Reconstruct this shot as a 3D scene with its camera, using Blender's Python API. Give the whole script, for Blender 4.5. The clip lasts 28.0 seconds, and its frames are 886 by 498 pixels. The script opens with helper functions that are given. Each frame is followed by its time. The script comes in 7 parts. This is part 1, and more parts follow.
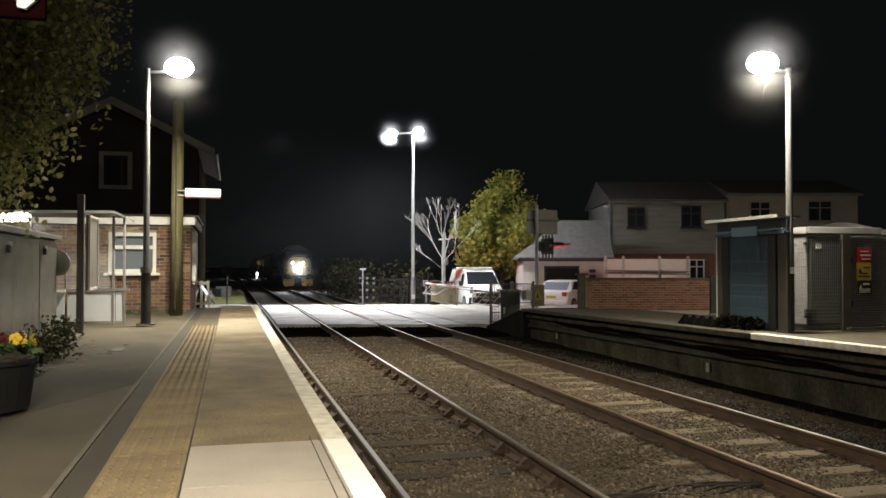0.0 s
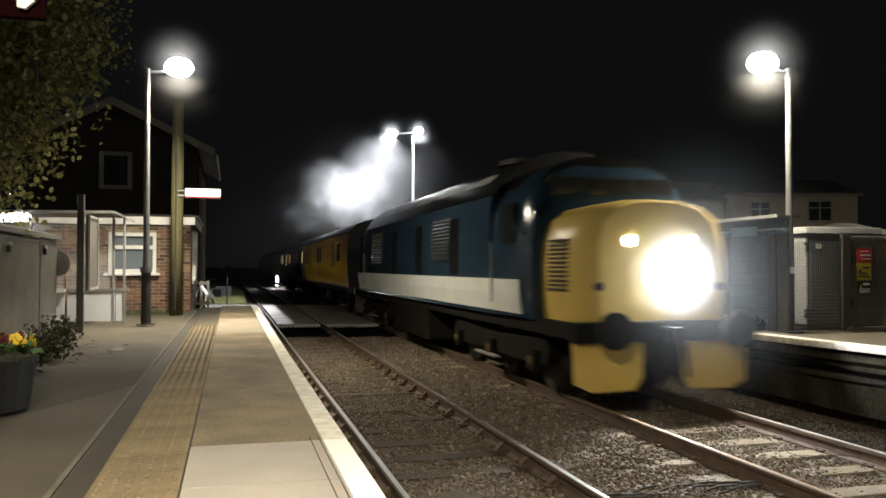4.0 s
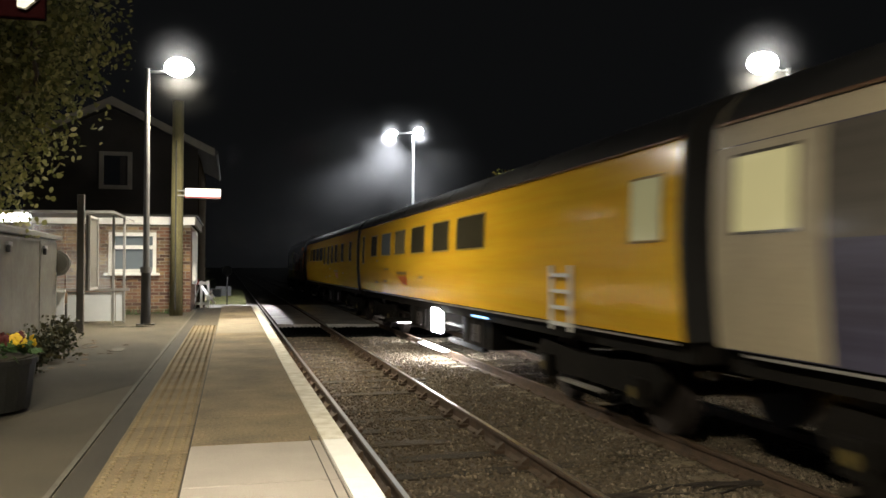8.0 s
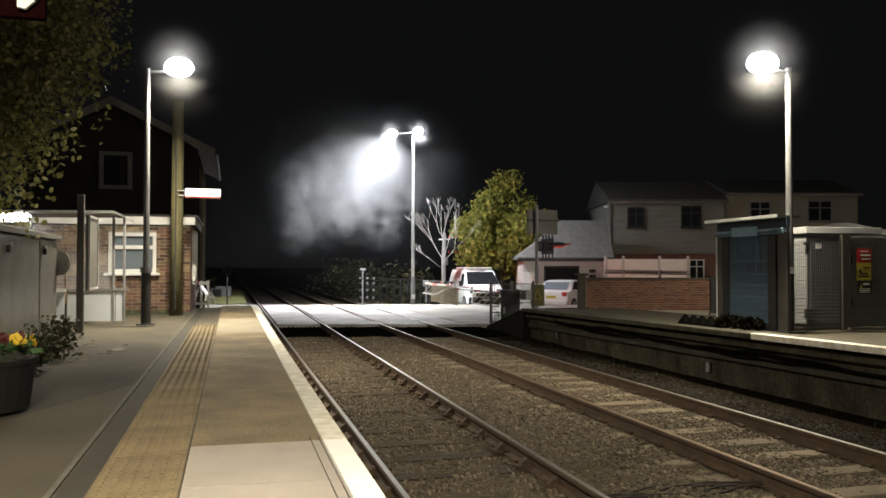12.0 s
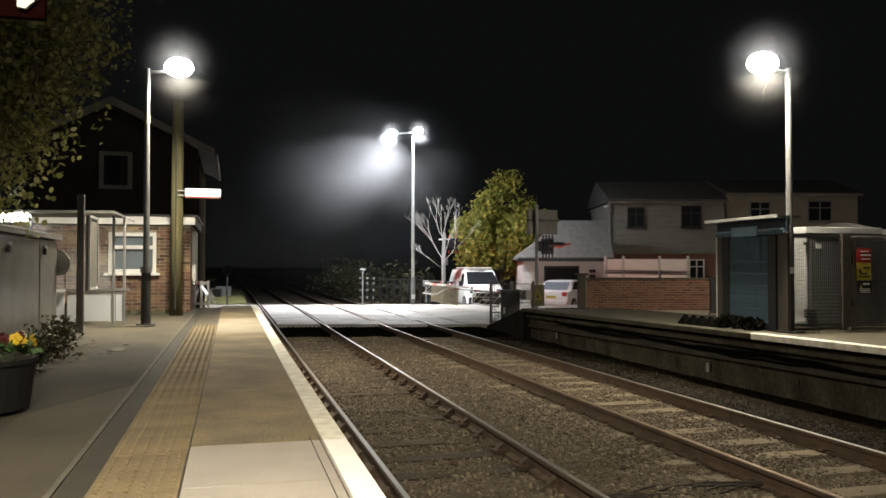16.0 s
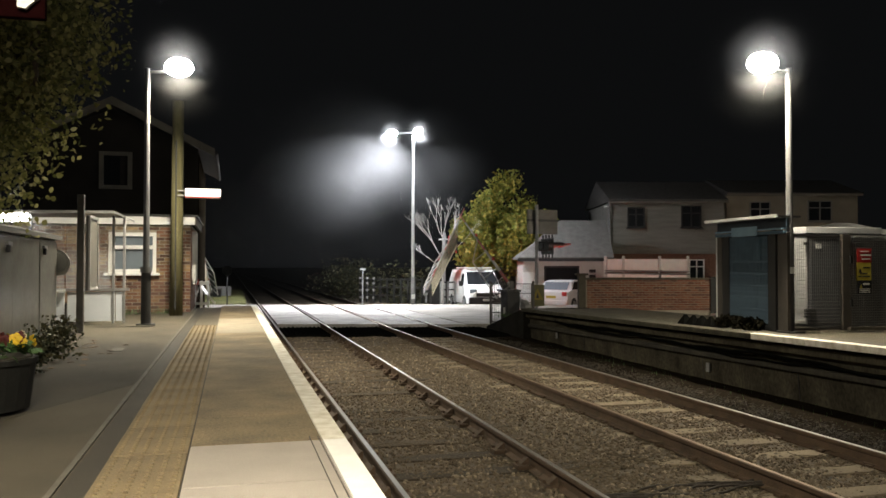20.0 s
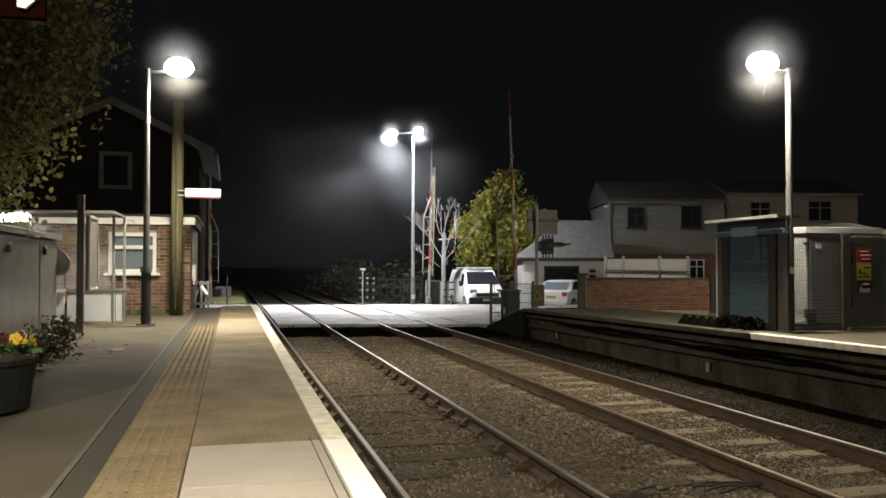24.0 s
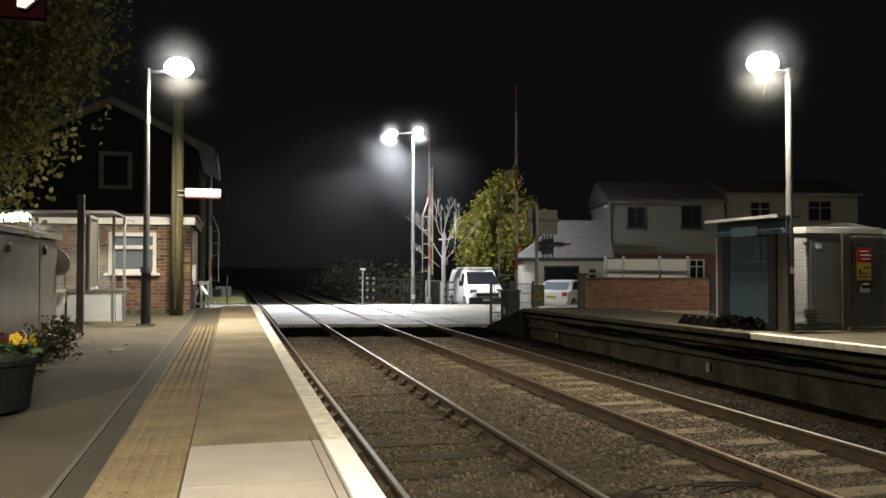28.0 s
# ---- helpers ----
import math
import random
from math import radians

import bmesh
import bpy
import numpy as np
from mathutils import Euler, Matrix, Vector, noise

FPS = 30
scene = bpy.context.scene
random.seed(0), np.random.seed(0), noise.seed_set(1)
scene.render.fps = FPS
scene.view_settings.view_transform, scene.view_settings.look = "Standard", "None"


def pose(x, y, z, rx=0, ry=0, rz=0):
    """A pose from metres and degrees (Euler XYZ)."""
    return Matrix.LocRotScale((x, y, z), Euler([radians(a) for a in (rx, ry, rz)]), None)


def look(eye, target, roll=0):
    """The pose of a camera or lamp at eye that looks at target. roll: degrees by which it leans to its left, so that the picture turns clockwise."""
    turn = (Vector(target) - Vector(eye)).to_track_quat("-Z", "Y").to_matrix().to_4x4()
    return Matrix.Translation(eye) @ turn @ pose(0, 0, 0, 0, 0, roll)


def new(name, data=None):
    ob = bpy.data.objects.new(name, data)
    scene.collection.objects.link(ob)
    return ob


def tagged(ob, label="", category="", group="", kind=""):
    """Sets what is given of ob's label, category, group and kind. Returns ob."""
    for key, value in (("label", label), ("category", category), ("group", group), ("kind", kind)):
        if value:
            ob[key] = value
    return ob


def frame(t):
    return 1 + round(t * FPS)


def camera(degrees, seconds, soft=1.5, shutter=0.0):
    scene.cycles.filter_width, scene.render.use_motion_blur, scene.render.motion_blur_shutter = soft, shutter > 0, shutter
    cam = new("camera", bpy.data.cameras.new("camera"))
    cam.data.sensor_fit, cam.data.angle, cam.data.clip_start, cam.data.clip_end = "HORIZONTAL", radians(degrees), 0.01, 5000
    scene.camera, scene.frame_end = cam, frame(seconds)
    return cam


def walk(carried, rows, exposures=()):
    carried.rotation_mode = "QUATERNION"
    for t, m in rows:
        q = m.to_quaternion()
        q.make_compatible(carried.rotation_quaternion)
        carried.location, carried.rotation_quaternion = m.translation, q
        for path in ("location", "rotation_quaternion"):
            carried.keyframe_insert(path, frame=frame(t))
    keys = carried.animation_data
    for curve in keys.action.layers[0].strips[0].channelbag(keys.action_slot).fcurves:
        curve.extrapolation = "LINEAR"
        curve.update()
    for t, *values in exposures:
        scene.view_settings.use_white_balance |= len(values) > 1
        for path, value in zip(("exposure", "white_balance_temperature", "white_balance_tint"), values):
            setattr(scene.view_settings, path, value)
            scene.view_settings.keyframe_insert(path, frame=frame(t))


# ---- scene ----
cam = camera(56.8, 28.0, soft=1.6, shutter=0.5)
EYE = pose(0.0, 0.0, 1.8, 91.264, 0.0, -14.537)
walk(cam, [(0.0, EYE), (28.0, EYE)], exposures=[(0.0, 0.35), (28.0, 0.35)])

# ---- night sky and lamps ----
world = bpy.data.worlds.new("night")
scene.world = world
world.use_nodes = True
world.node_tree.nodes["Background"].inputs[0].default_value = (0.9, 0.95, 1.0, 1)
world.node_tree.nodes["Background"].inputs[1].default_value = 0.0032


def lantern_light(name, at, target, watts, size, spread=170, colour=(1.0, 0.9, 0.69)):
    data = bpy.data.lights.new(name, "AREA")
    data.shape, data.size, data.energy, data.color = "DISK", size, watts, colour
    data.spread = radians(spread)
    ob = new(name, data)
    ob.matrix_world = look(at, target)
    return ob


# Platform lanterns (two in view, their neighbours farther back along the platforms) and the tall crossing column.
lantern_light("platform_light", (-0.85, 15.05, 5.16), (-0.7, 15.2, 0.0), 610, 0.34, 157)
lantern_light("platform_light", (7.87, 10.82, 4.76), (8.0, 11.2, 0.0), 470, 0.34)
lantern_light("platform_light", (-0.9, 0.3, 5.16), (-0.3, 1.2, 0.0), 660, 0.34, 138)
lantern_light("platform_light", (7.87, -4.0, 4.72), (7.6, -3.6, 0.0), 440, 0.34)
lantern_light("forecourt_light", (18.6, 16.5, 5.86), (18.0, 24.5, 0.0), 1900, 0.34)
lantern_light("crossing_light", (7.5, 39.0, 8.18), (4.2, 36.4, 0.0), 2500, 0.4, 116, (0.95, 0.97, 1.0))
lantern_light("crossing_light", (8.95, 39.0, 8.36), (10.3, 42.0, 0.0), 2300, 0.4, 160, (0.95, 0.97, 1.0))

# ---- materials ----
def material(name, colour, rough=0.7, metal=0.0, vary=0.25, scale=6.0, bump=0.15, fine=60.0, second=None, patch=0.5,
             emit=0.0, stretch=(1, 1, 1), per_piece=0.0, spec=0.5):
    """Base colour broken up at two scales, with fine relief; second: a stain colour in patches."""
    m = bpy.data.materials.new(name)
    m.use_nodes = True
    nodes, links = m.node_tree.nodes, m.node_tree.links
    bsdf = nodes["Principled BSDF"]
    bsdf.inputs["Roughness"].default_value = rough
    bsdf.inputs["Metallic"].default_value = metal
    bsdf.inputs["Specular IOR Level"].default_value = spec
    if emit:
        bsdf.inputs["Emission Color"].default_value = (*colour, 1)
        bsdf.inputs["Emission Strength"].default_value = emit
        bsdf.inputs["Base Color"].default_value = (*colour, 1)
        return m
    coord = nodes.new("ShaderNodeTexCoord")
    mapping = nodes.new("ShaderNodeMapping")
    mapping.inputs["Scale"].default_value = stretch
    links.new(coord.outputs["Object"], mapping.inputs["Vector"])
    big = nodes.new("ShaderNodeTexNoise")
    big.inputs["Scale"].default_value = scale
    big.inputs["Detail"].default_value = 5
    links.new(mapping.outputs["Vector"], big.inputs["Vector"])
    small = nodes.new("ShaderNodeTexNoise")
    small.inputs["Scale"].default_value = fine
    small.inputs["Detail"].default_value = 3
    links.new(mapping.outputs["Vector"], small.inputs["Vector"])
    ramp = nodes.new("ShaderNodeValToRGB")
    ramp.color_ramp.elements[0].position, ramp.color_ramp.elements[1].position = 0.5 - patch / 2, 0.5 + patch / 2
    dark = second or tuple(c * (1 - vary) for c in colour)
    light = tuple(min(1, c * (1 + vary * 0.6)) for c in colour)
    ramp.color_ramp.elements[0].color, ramp.color_ramp.elements[1].color = (*dark, 1), (*light, 1)
    links.new(big.outputs["Fac"], ramp.inputs["Fac"])
    grain = nodes.new("ShaderNodeMixRGB")
    grain.blend_type = "OVERLAY"
    grain.inputs["Fac"].default_value = min(0.9, vary * 1.6)
    links.new(ramp.outputs["Color"], grain.inputs["Color1"])
    links.new(small.outputs["Fac"], grain.inputs["Color2"])
    out = grain.outputs["Color"]
    if per_piece:
        info = nodes.new("ShaderNodeObjectInfo")
        span = nodes.new("ShaderNodeMapRange")
        span.inputs["To Min"].default_value, span.inputs["To Max"].default_value = 1 - per_piece, 1 + per_piece
        links.new(info.outputs["Random"], span.inputs["Value"])
        hsv = nodes.new("ShaderNodeHueSaturation")
        links.new(span.outputs["Result"], hsv.inputs["Value"])
        links.new(out, hsv.inputs["Color"])
        out = hsv.outputs["Color"]
    links.new(out, bsdf.inputs["Base Color"])
    if bump:
        rel = nodes.new("ShaderNodeBump")
        rel.inputs["Strength"].default_value = bump
        rel.inputs["Distance"].default_value = 0.01
        links.new(small.outputs["Fac"], rel.inputs["Height"])
        links.new(rel.outputs["Normal"], bsdf.inputs["Normal"])
    return m


def piece_material(name, colours, rough=0.9, bump=0.5, fine=60):
    """Bricks and the like: each piece takes its own colour from the range."""
    m = material(name, colours[0], rough, vary=0.4, scale=9, bump=bump, fine=fine)
    nodes, links = m.node_tree.nodes, m.node_tree.links
    info = nodes.new("ShaderNodeObjectInfo")
    ramp = nodes.new("ShaderNodeValToRGB")
    ramp.color_ramp.interpolation = "CONSTANT"
    while len(ramp.color_ramp.elements) < len(colours):
        ramp.color_ramp.elements.new(0.5)
    for i, (e, c) in enumerate(zip(ramp.color_ramp.elements, colours)):
        e.position, e.color = i / len(colours), (*c, 1)
    links.new(info.outputs["Random"], ramp.inputs["Fac"])
    mix = nodes.new("ShaderNodeMixRGB")
    mix.blend_type = "OVERLAY"
    mix.inputs["Fac"].default_value = 0.6
    grain = next(n for n in nodes if n.type == "TEX_NOISE")
    links.new(ramp.outputs["Color"], mix.inputs["Color1"])
    links.new(grain.outputs["Fac"], mix.inputs["Color2"])
    links.new(mix.outputs["Color"], nodes["Principled BSDF"].inputs["Base Color"])
    return m


def island_material(name, colours, rough=0.9, bump=0.3, through_light=0.0):
    """Loose stones or leaves in one mesh, each with its own shade."""
    m = material(name, colours[0], rough, bump=bump, scale=9, fine=90)
    nodes, links = m.node_tree.nodes, m.node_tree.links
    geo = nodes.new("ShaderNodeNewGeometry")
    ramp = nodes.new("ShaderNodeValToRGB")
    while len(ramp.color_ramp.elements) < len(colours):
        ramp.color_ramp.elements.new(0.5)
    for i, (e, c) in enumerate(zip(ramp.color_ramp.elements, colours)):
        e.position, e.color = i / (len(colours) - 1), (*c, 1)
    links.new(geo.outputs["Random Per Island"], ramp.inputs["Fac"])
    links.new(ramp.outputs["Color"], nodes["Principled BSDF"].inputs["Base Color"])
    if through_light:
        back = nodes.new("ShaderNodeBsdfTranslucent")
        links.new(ramp.outputs["Color"], back.inputs["Color"])
        both = nodes.new("ShaderNodeMixShader")
        both.inputs[0].default_value = through_light
        links.new(nodes["Principled BSDF"].outputs[0], both.inputs[1])
        links.new(back.outputs[0], both.inputs[2])
        links.new(both.outputs[0], nodes["Material Output"].inputs["Surface"])
    return m


def glass(name, colour=(0.02, 0.022, 0.025), rough=0.06):
    m = bpy.data.materials.new(name)
    m.use_nodes = True
    b = m.node_tree.nodes["Principled BSDF"]
    b.inputs["Base Color"].default_value = (*colour, 1)
    b.inputs["Roughness"].default_value = rough
    b.inputs["IOR"].default_value = 1.5
    return m


def clear_sheet(name, alpha=0.16, colour=(0.8, 0.85, 0.9), rough=0.15):
    m = glass(name, colour, rough)
    m.node_tree.nodes["Principled BSDF"].inputs["Alpha"].default_value = alpha
    return m


M = {}
M["tarmac"] = material("tarmac", (0.064, 0.053, 0.034), 0.9, vary=0.45, scale=1.3, bump=0.5, fine=140, patch=0.6)
M["tarmac_dark"] = material("tarmac_dark", (0.045, 0.038, 0.026), 0.92, vary=0.5, scale=1.1, bump=0.7, fine=110)
M["tarmac_strip"] = material("tarmac_strip", (0.033, 0.028, 0.02), 0.85, vary=0.3, scale=3, bump=0.4, fine=140)
M["line_grey"] = material("line_grey", (0.095, 0.085, 0.068), 0.85, vary=0.5, scale=7, bump=0.3, fine=120)
M["paving_buff"] = material("paving_buff", (0.17, 0.13, 0.075), 0.88, vary=0.6, scale=2.2, bump=1.0, fine=55, second=(0.095, 0.074, 0.045), per_piece=0.12)
M["paving_pale"] = material("paving_pale", (0.325, 0.29, 0.256), 0.88, vary=0.15, scale=2.5, bump=0.35, fine=120, per_piece=0.06)
M["tactile"] = material("tactile", (0.168, 0.126, 0.068), 0.88, vary=0.3, scale=3, bump=0.4, fine=90, second=(0.115, 0.086, 0.048), per_piece=0.12)
M["white_fresh"] = material("white_fresh", (0.8, 0.79, 0.76), 0.6, vary=0.08, scale=9, bump=0.1, fine=80)
M["paving_mid"] = material("paving_mid", (0.23, 0.2, 0.15), 0.88, vary=0.2, scale=2.5, bump=0.4, fine=110, per_piece=0.06)
M["white_line"] = material("white_line", (0.78, 0.76, 0.7), 0.7, vary=0.2, scale=9, bump=0.2, fine=80, second=(0.5, 0.45, 0.34), patch=0.5)
M["road"] = material("road", (0.3, 0.28, 0.25), 0.85, vary=0.4, scale=0.9, bump=0.3, fine=50)
M["crossing_panel"] = material("crossing_panel", (0.4, 0.38, 0.355), 0.8, vary=0.4, scale=1.1, bump=0.2, fine=60, per_piece=0.1)
M["earth"] = material("earth", (0.05, 0.043, 0.032), 0.95, vary=0.4, scale=0.5, bump=0.6, fine=14)
M["grass_ground"] = material("grass_ground", (0.04, 0.048, 0.022), 0.95, vary=0.4, scale=0.7, bump=0.6, fine=20, second=(0.05, 0.042, 0.028))
M["ballast_bed"] = material("ballast_bed", (0.085, 0.066, 0.044), 0.95, vary=0.5, scale=3, bump=1.0, fine=32)
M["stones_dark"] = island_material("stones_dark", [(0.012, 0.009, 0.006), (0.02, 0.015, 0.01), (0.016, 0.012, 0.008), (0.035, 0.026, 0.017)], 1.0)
M["ballast_dark"] = material("ballast_dark", (0.014, 0.011, 0.008), 1.0, vary=0.5, scale=3, bump=1.0, fine=32, spec=0.0)
M["stones"] = island_material("stones", [(0.068, 0.053, 0.036), (0.11, 0.085, 0.056), (0.135, 0.105, 0.07), (0.088, 0.068, 0.045), (0.27, 0.215, 0.15)])
M["rail_rust"] = material("rail_rust", (0.075, 0.046, 0.026), 0.8, vary=0.4, scale=6, bump=0.3, fine=70)
M["rail_top"] = material("rail_top", (0.45, 0.43, 0.4), 0.42, 1.0, vary=0.2, scale=4, bump=0.05, fine=40, stretch=(8, 0.3, 1))
M["timber_sleeper"] = material("timber_sleeper", (0.05, 0.034, 0.018), 0.9, vary=0.45, scale=3, bump=0.7, fine=40, stretch=(0.5, 6, 6), per_piece=0.25)
M["concrete_sleeper"] = material("concrete_sleeper", (0.17, 0.133, 0.085), 0.9, vary=0.3, scale=4, bump=0.4, fine=60, per_piece=0.12)
M["dirty_concrete"] = material("dirty_concrete", (0.043, 0.038, 0.027), 0.92, vary=0.6, scale=1.6, bump=0.8, fine=25, second=(0.016, 0.014, 0.011), stretch=(1, 0.7, 0.35))
M["ramp_black"] = material("ramp_black", (0.02, 0.018, 0.014), 0.95, vary=0.6, scale=2, bump=0.8, fine=30, spec=0.1)
M["coping"] = material("coping", (0.07, 0.06, 0.043), 0.9, vary=0.35, scale=3, bump=0.4, fine=60)
M["coping_worn"] = material("coping_worn", (0.05, 0.044, 0.03), 0.95, vary=0.6, scale=5, bump=0.7, fine=40, second=(0.02, 0.02, 0.011))
M["wall_stained"] = material("wall_stained", (0.062, 0.055, 0.04), 0.95, vary=0.6, scale=2.2, bump=0.8, fine=25, second=(0.022, 0.019, 0.014), patch=0.45, stretch=(1, 1.0, 0.6), spec=0.1)
M["rail_top_dull"] = material("rail_top_dull", (0.2, 0.14, 0.085), 0.5, 0.7, vary=0.3, scale=4, bump=0.1, fine=40, stretch=(8, 0.3, 1))
M["galv"] = material("galv", (0.55, 0.55, 0.54), 0.45, 0.6, vary=0.12, scale=8, bump=0.05, fine=60)
M["column_grey"] = material("column_grey", (0.11, 0.11, 0.115), 0.5, vary=0.2, scale=6, bump=0.05, fine=60)
M["column_pale"] = material("column_pale", (0.13, 0.13, 0.13), 0.5, vary=0.15, scale=6, bump=0.05, fine=60)
M["galv_dull"] = material("galv_dull", (0.3, 0.3, 0.3), 0.55, 0.4, vary=0.2, scale=6, bump=0.1, fine=60)
M["dark_steel"] = material("dark_steel", (0.035, 0.035, 0.036), 0.6, 0.3, vary=0.3, scale=6, bump=0.15, fine=60)
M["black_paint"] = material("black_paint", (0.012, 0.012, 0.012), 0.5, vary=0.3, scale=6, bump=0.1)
M["grey_paint"] = material("grey_paint", (0.25, 0.25, 0.23), 0.5, vary=0.12, scale=3, bump=0.05, fine=60, second=(0.19, 0.185, 0.165))
M["white_paint"] = material("white_paint", (0.8, 0.8, 0.78), 0.45, vary=0.08, scale=4, bump=0.05)
M["brick"] = piece_material("brick", [(0.25, 0.17, 0.095), (0.16, 0.085, 0.055), (0.29, 0.2, 0.11), (0.09, 0.055, 0.042), (0.2, 0.105, 0.065), (0.17, 0.115, 0.07), (0.33, 0.24, 0.14), (0.13, 0.07, 0.05)])
# Darker, redder range: the lower wall's different light is put into the brick colour.
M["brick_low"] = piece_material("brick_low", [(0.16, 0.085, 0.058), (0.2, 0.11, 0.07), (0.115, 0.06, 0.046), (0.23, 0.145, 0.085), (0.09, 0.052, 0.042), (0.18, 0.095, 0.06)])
M["brick_red"] = piece_material("brick_red", [(0.2, 0.082, 0.05), (0.145, 0.06, 0.04), (0.215, 0.1, 0.06), (0.17, 0.075, 0.046), (0.115, 0.055, 0.04), (0.19, 0.1, 0.066)])
M["mortar"] = material("mortar", (0.3, 0.27, 0.22), 0.95, vary=0.3, scale=5, bump=0.4, fine=60)
M["dark_render"] = material("dark_render", (0.028, 0.024, 0.02), 0.9, vary=0.35, scale=1.5, bump=0.4, fine=40)
M["pale_render"] = material("pale_render", (0.22, 0.2, 0.17), 0.9, vary=0.25, scale=1.5, bump=0.3, fine=40)
M["white_render"] = material("white_render", (0.6, 0.57, 0.54), 0.85, vary=0.15, scale=1.5, bump=0.2, fine=40)
M["boarding"] = material("boarding", (0.25, 0.24, 0.22), 0.7, vary=0.2, scale=2, bump=0.15, fine=40, stretch=(0.4, 1, 3))
M["roof_slate"] = material("roof_slate", (0.10, 0.095, 0.09), 0.8, vary=0.35, scale=5, bump=0.4, fine=30)
M["wood_pole"] = material("wood_pole", (0.125, 0.112, 0.05), 0.85, vary=0.5, scale=2, bump=0.5, fine=40, stretch=(6, 6, 0.4))
M["cage_grey"] = material("cage_grey", (0.09, 0.085, 0.08), 0.5, 0.3, vary=0.25, scale=4, bump=0.1)
M["cage_pale"] = material("cage_pale", (0.58, 0.58, 0.56), 0.5, 0.15, vary=0.15, scale=4, bump=0.1)
M["window_glass"] = glass("window_glass")
M["blind_glass"] = glass("blind_glass", (0.16, 0.19, 0.22), 0.2)
M["clear"] = clear_sheet("clear")
M["lamp_glow"] = material("lamp_glow", (1.0, 0.97, 0.9), emit=45)


# ---- building blocks ----
def bm_box(bm, c, s, rz=0.0, m=None, bevel=0.0):
    mat4 = Matrix.Translation(c) @ Matrix.Rotation(radians(rz), 4, "Z") @ (m or Matrix()) @ Matrix.Diagonal((*s, 1))
    r = bmesh.ops.create_cube(bm, size=1.0, matrix=mat4)
    if bevel:
        edges = {e for v in r["verts"] for e in v.link_edges}
        bmesh.ops.bevel(bm, geom=list(edges), offset=bevel, segments=2, affect="EDGES", profile=0.6)
    return r["verts"]


def box(c, s, rz=0.0, m=None, bevel=0.0):
    bm = bmesh.new()
    bm_box(bm, c, s, rz, m, bevel)
    return bm


def bm_rod(bm, a, b, r0, r1=None, n=12):
    a, b = Vector(a), Vector(b)
    d = b - a
    q = d.to_track_quat("Z", "Y").to_matrix().to_4x4()
    return bmesh.ops.create_cone(bm, cap_ends=True, segments=n, radius1=r0, radius2=r0 if r1 is None else r1, depth=d.length,
                                 matrix=Matrix.Translation((a + b) / 2) @ q)["verts"]


def rod(a, b, r0, r1=None, n=12):
    bm = bmesh.new()
    bm_rod(bm, a, b, r0, r1, n)
    return bm


def bm_prism(bm, outline, along, start, end):
    """An outline of (u, v) pairs pushed along an axis: 'x' takes (y, z), 'y' takes (x, z), 'z' takes (x, y)."""
    def at(u, v, w):
        return {"x": (w, u, v), "y": (u, w, v), "z": (u, v, w)}[along]
    a = [bm.verts.new(at(u, v, start)) for u, v in outline]
    b = [bm.verts.new(at(u, v, end)) for u, v in outline]
    n = len(outline)
    for i in range(n):
        bm.faces.new((a[i], a[(i + 1) % n], b[(i + 1) % n], b[i]))
    bm.faces.new(a)
    bm.faces.new(list(reversed(b)))
    bmesh.ops.recalc_face_normals(bm, faces=bm.faces)


def prism(outline, along, start, end):
    bm = bmesh.new()
    bm_prism(bm, outline, along, start, end)
    return bm


def mesh_of(name, bm, mat, smooth=False):
    me = bpy.data.meshes.new(name)
    bm.to_mesh(me)
    bm.free()
    me.materials.append(mat if not isinstance(mat, str) else M[mat])
    if smooth:
        for p in me.polygons:
            p.use_smooth = True
    return me


def part(name, bm, mat, parent, label="", smooth=False):
    """One mesh object under a thing or a part; a ready mesh may be shared."""
    me = bm if isinstance(bm, bpy.types.Mesh) else mesh_of(name, bm, mat, smooth)
    ob = new(name, me)
    ob.parent = parent
    if label:
        ob["label"] = label
    return ob


def thing(name, label, category, at=None, group="", kind=""):
    ob = new(name)
    ob.empty_display_size = 0.2
    if at is not None:
        ob.matrix_basis = at if isinstance(at, Matrix) else pose(*at)
    return tagged(ob, label, category, group, kind)


def solid(name, bm, mat, label, category, at=None, group="", kind="", smooth=False):
    ob = new(name, mesh_of(name, bm, mat, smooth))
    if at is not None:
        ob.matrix_basis = at if isinstance(at, Matrix) else pose(*at)
    return tagged(ob, label, category, group, kind)


def smooth_by_angle(ob, angle=35):
    me = ob.data
    for p in me.polygons:
        p.use_smooth = True
    bm = bmesh.new()
    bm.from_mesh(me)
    for e in bm.edges:
        if len(e.link_faces) == 2 and e.calc_face_angle(0) > radians(angle):
            e.smooth = False
    bm.to_mesh(me)
    bm.free()
    return ob


def loft(sections):
    """A closed skin through sections of equal length: lists of (x, y, z)."""
    bm = bmesh.new()
    rings = [[bm.verts.new(p) for p in s] for s in sections]
    n = len(rings[0])
    for a, b in zip(rings, rings[1:]):
        for i in range(n):
            bm.faces.new((a[i], a[(i + 1) % n], b[(i + 1) % n], b[i]))
    bm.faces.new(rings[0])
    bm.faces.new(list(reversed(rings[-1])))
    bmesh.ops.recalc_face_normals(bm, faces=bm.faces)
    return bm

# ---- ground, platforms, tracks, road ----
RA, RB, RC, RD = 1.345, 2.85, 4.62, 6.125
SLANT = -0.262
LEFT_EDGE, RIGHT_EDGE, DECK = 0.66, 7.58, 0.8


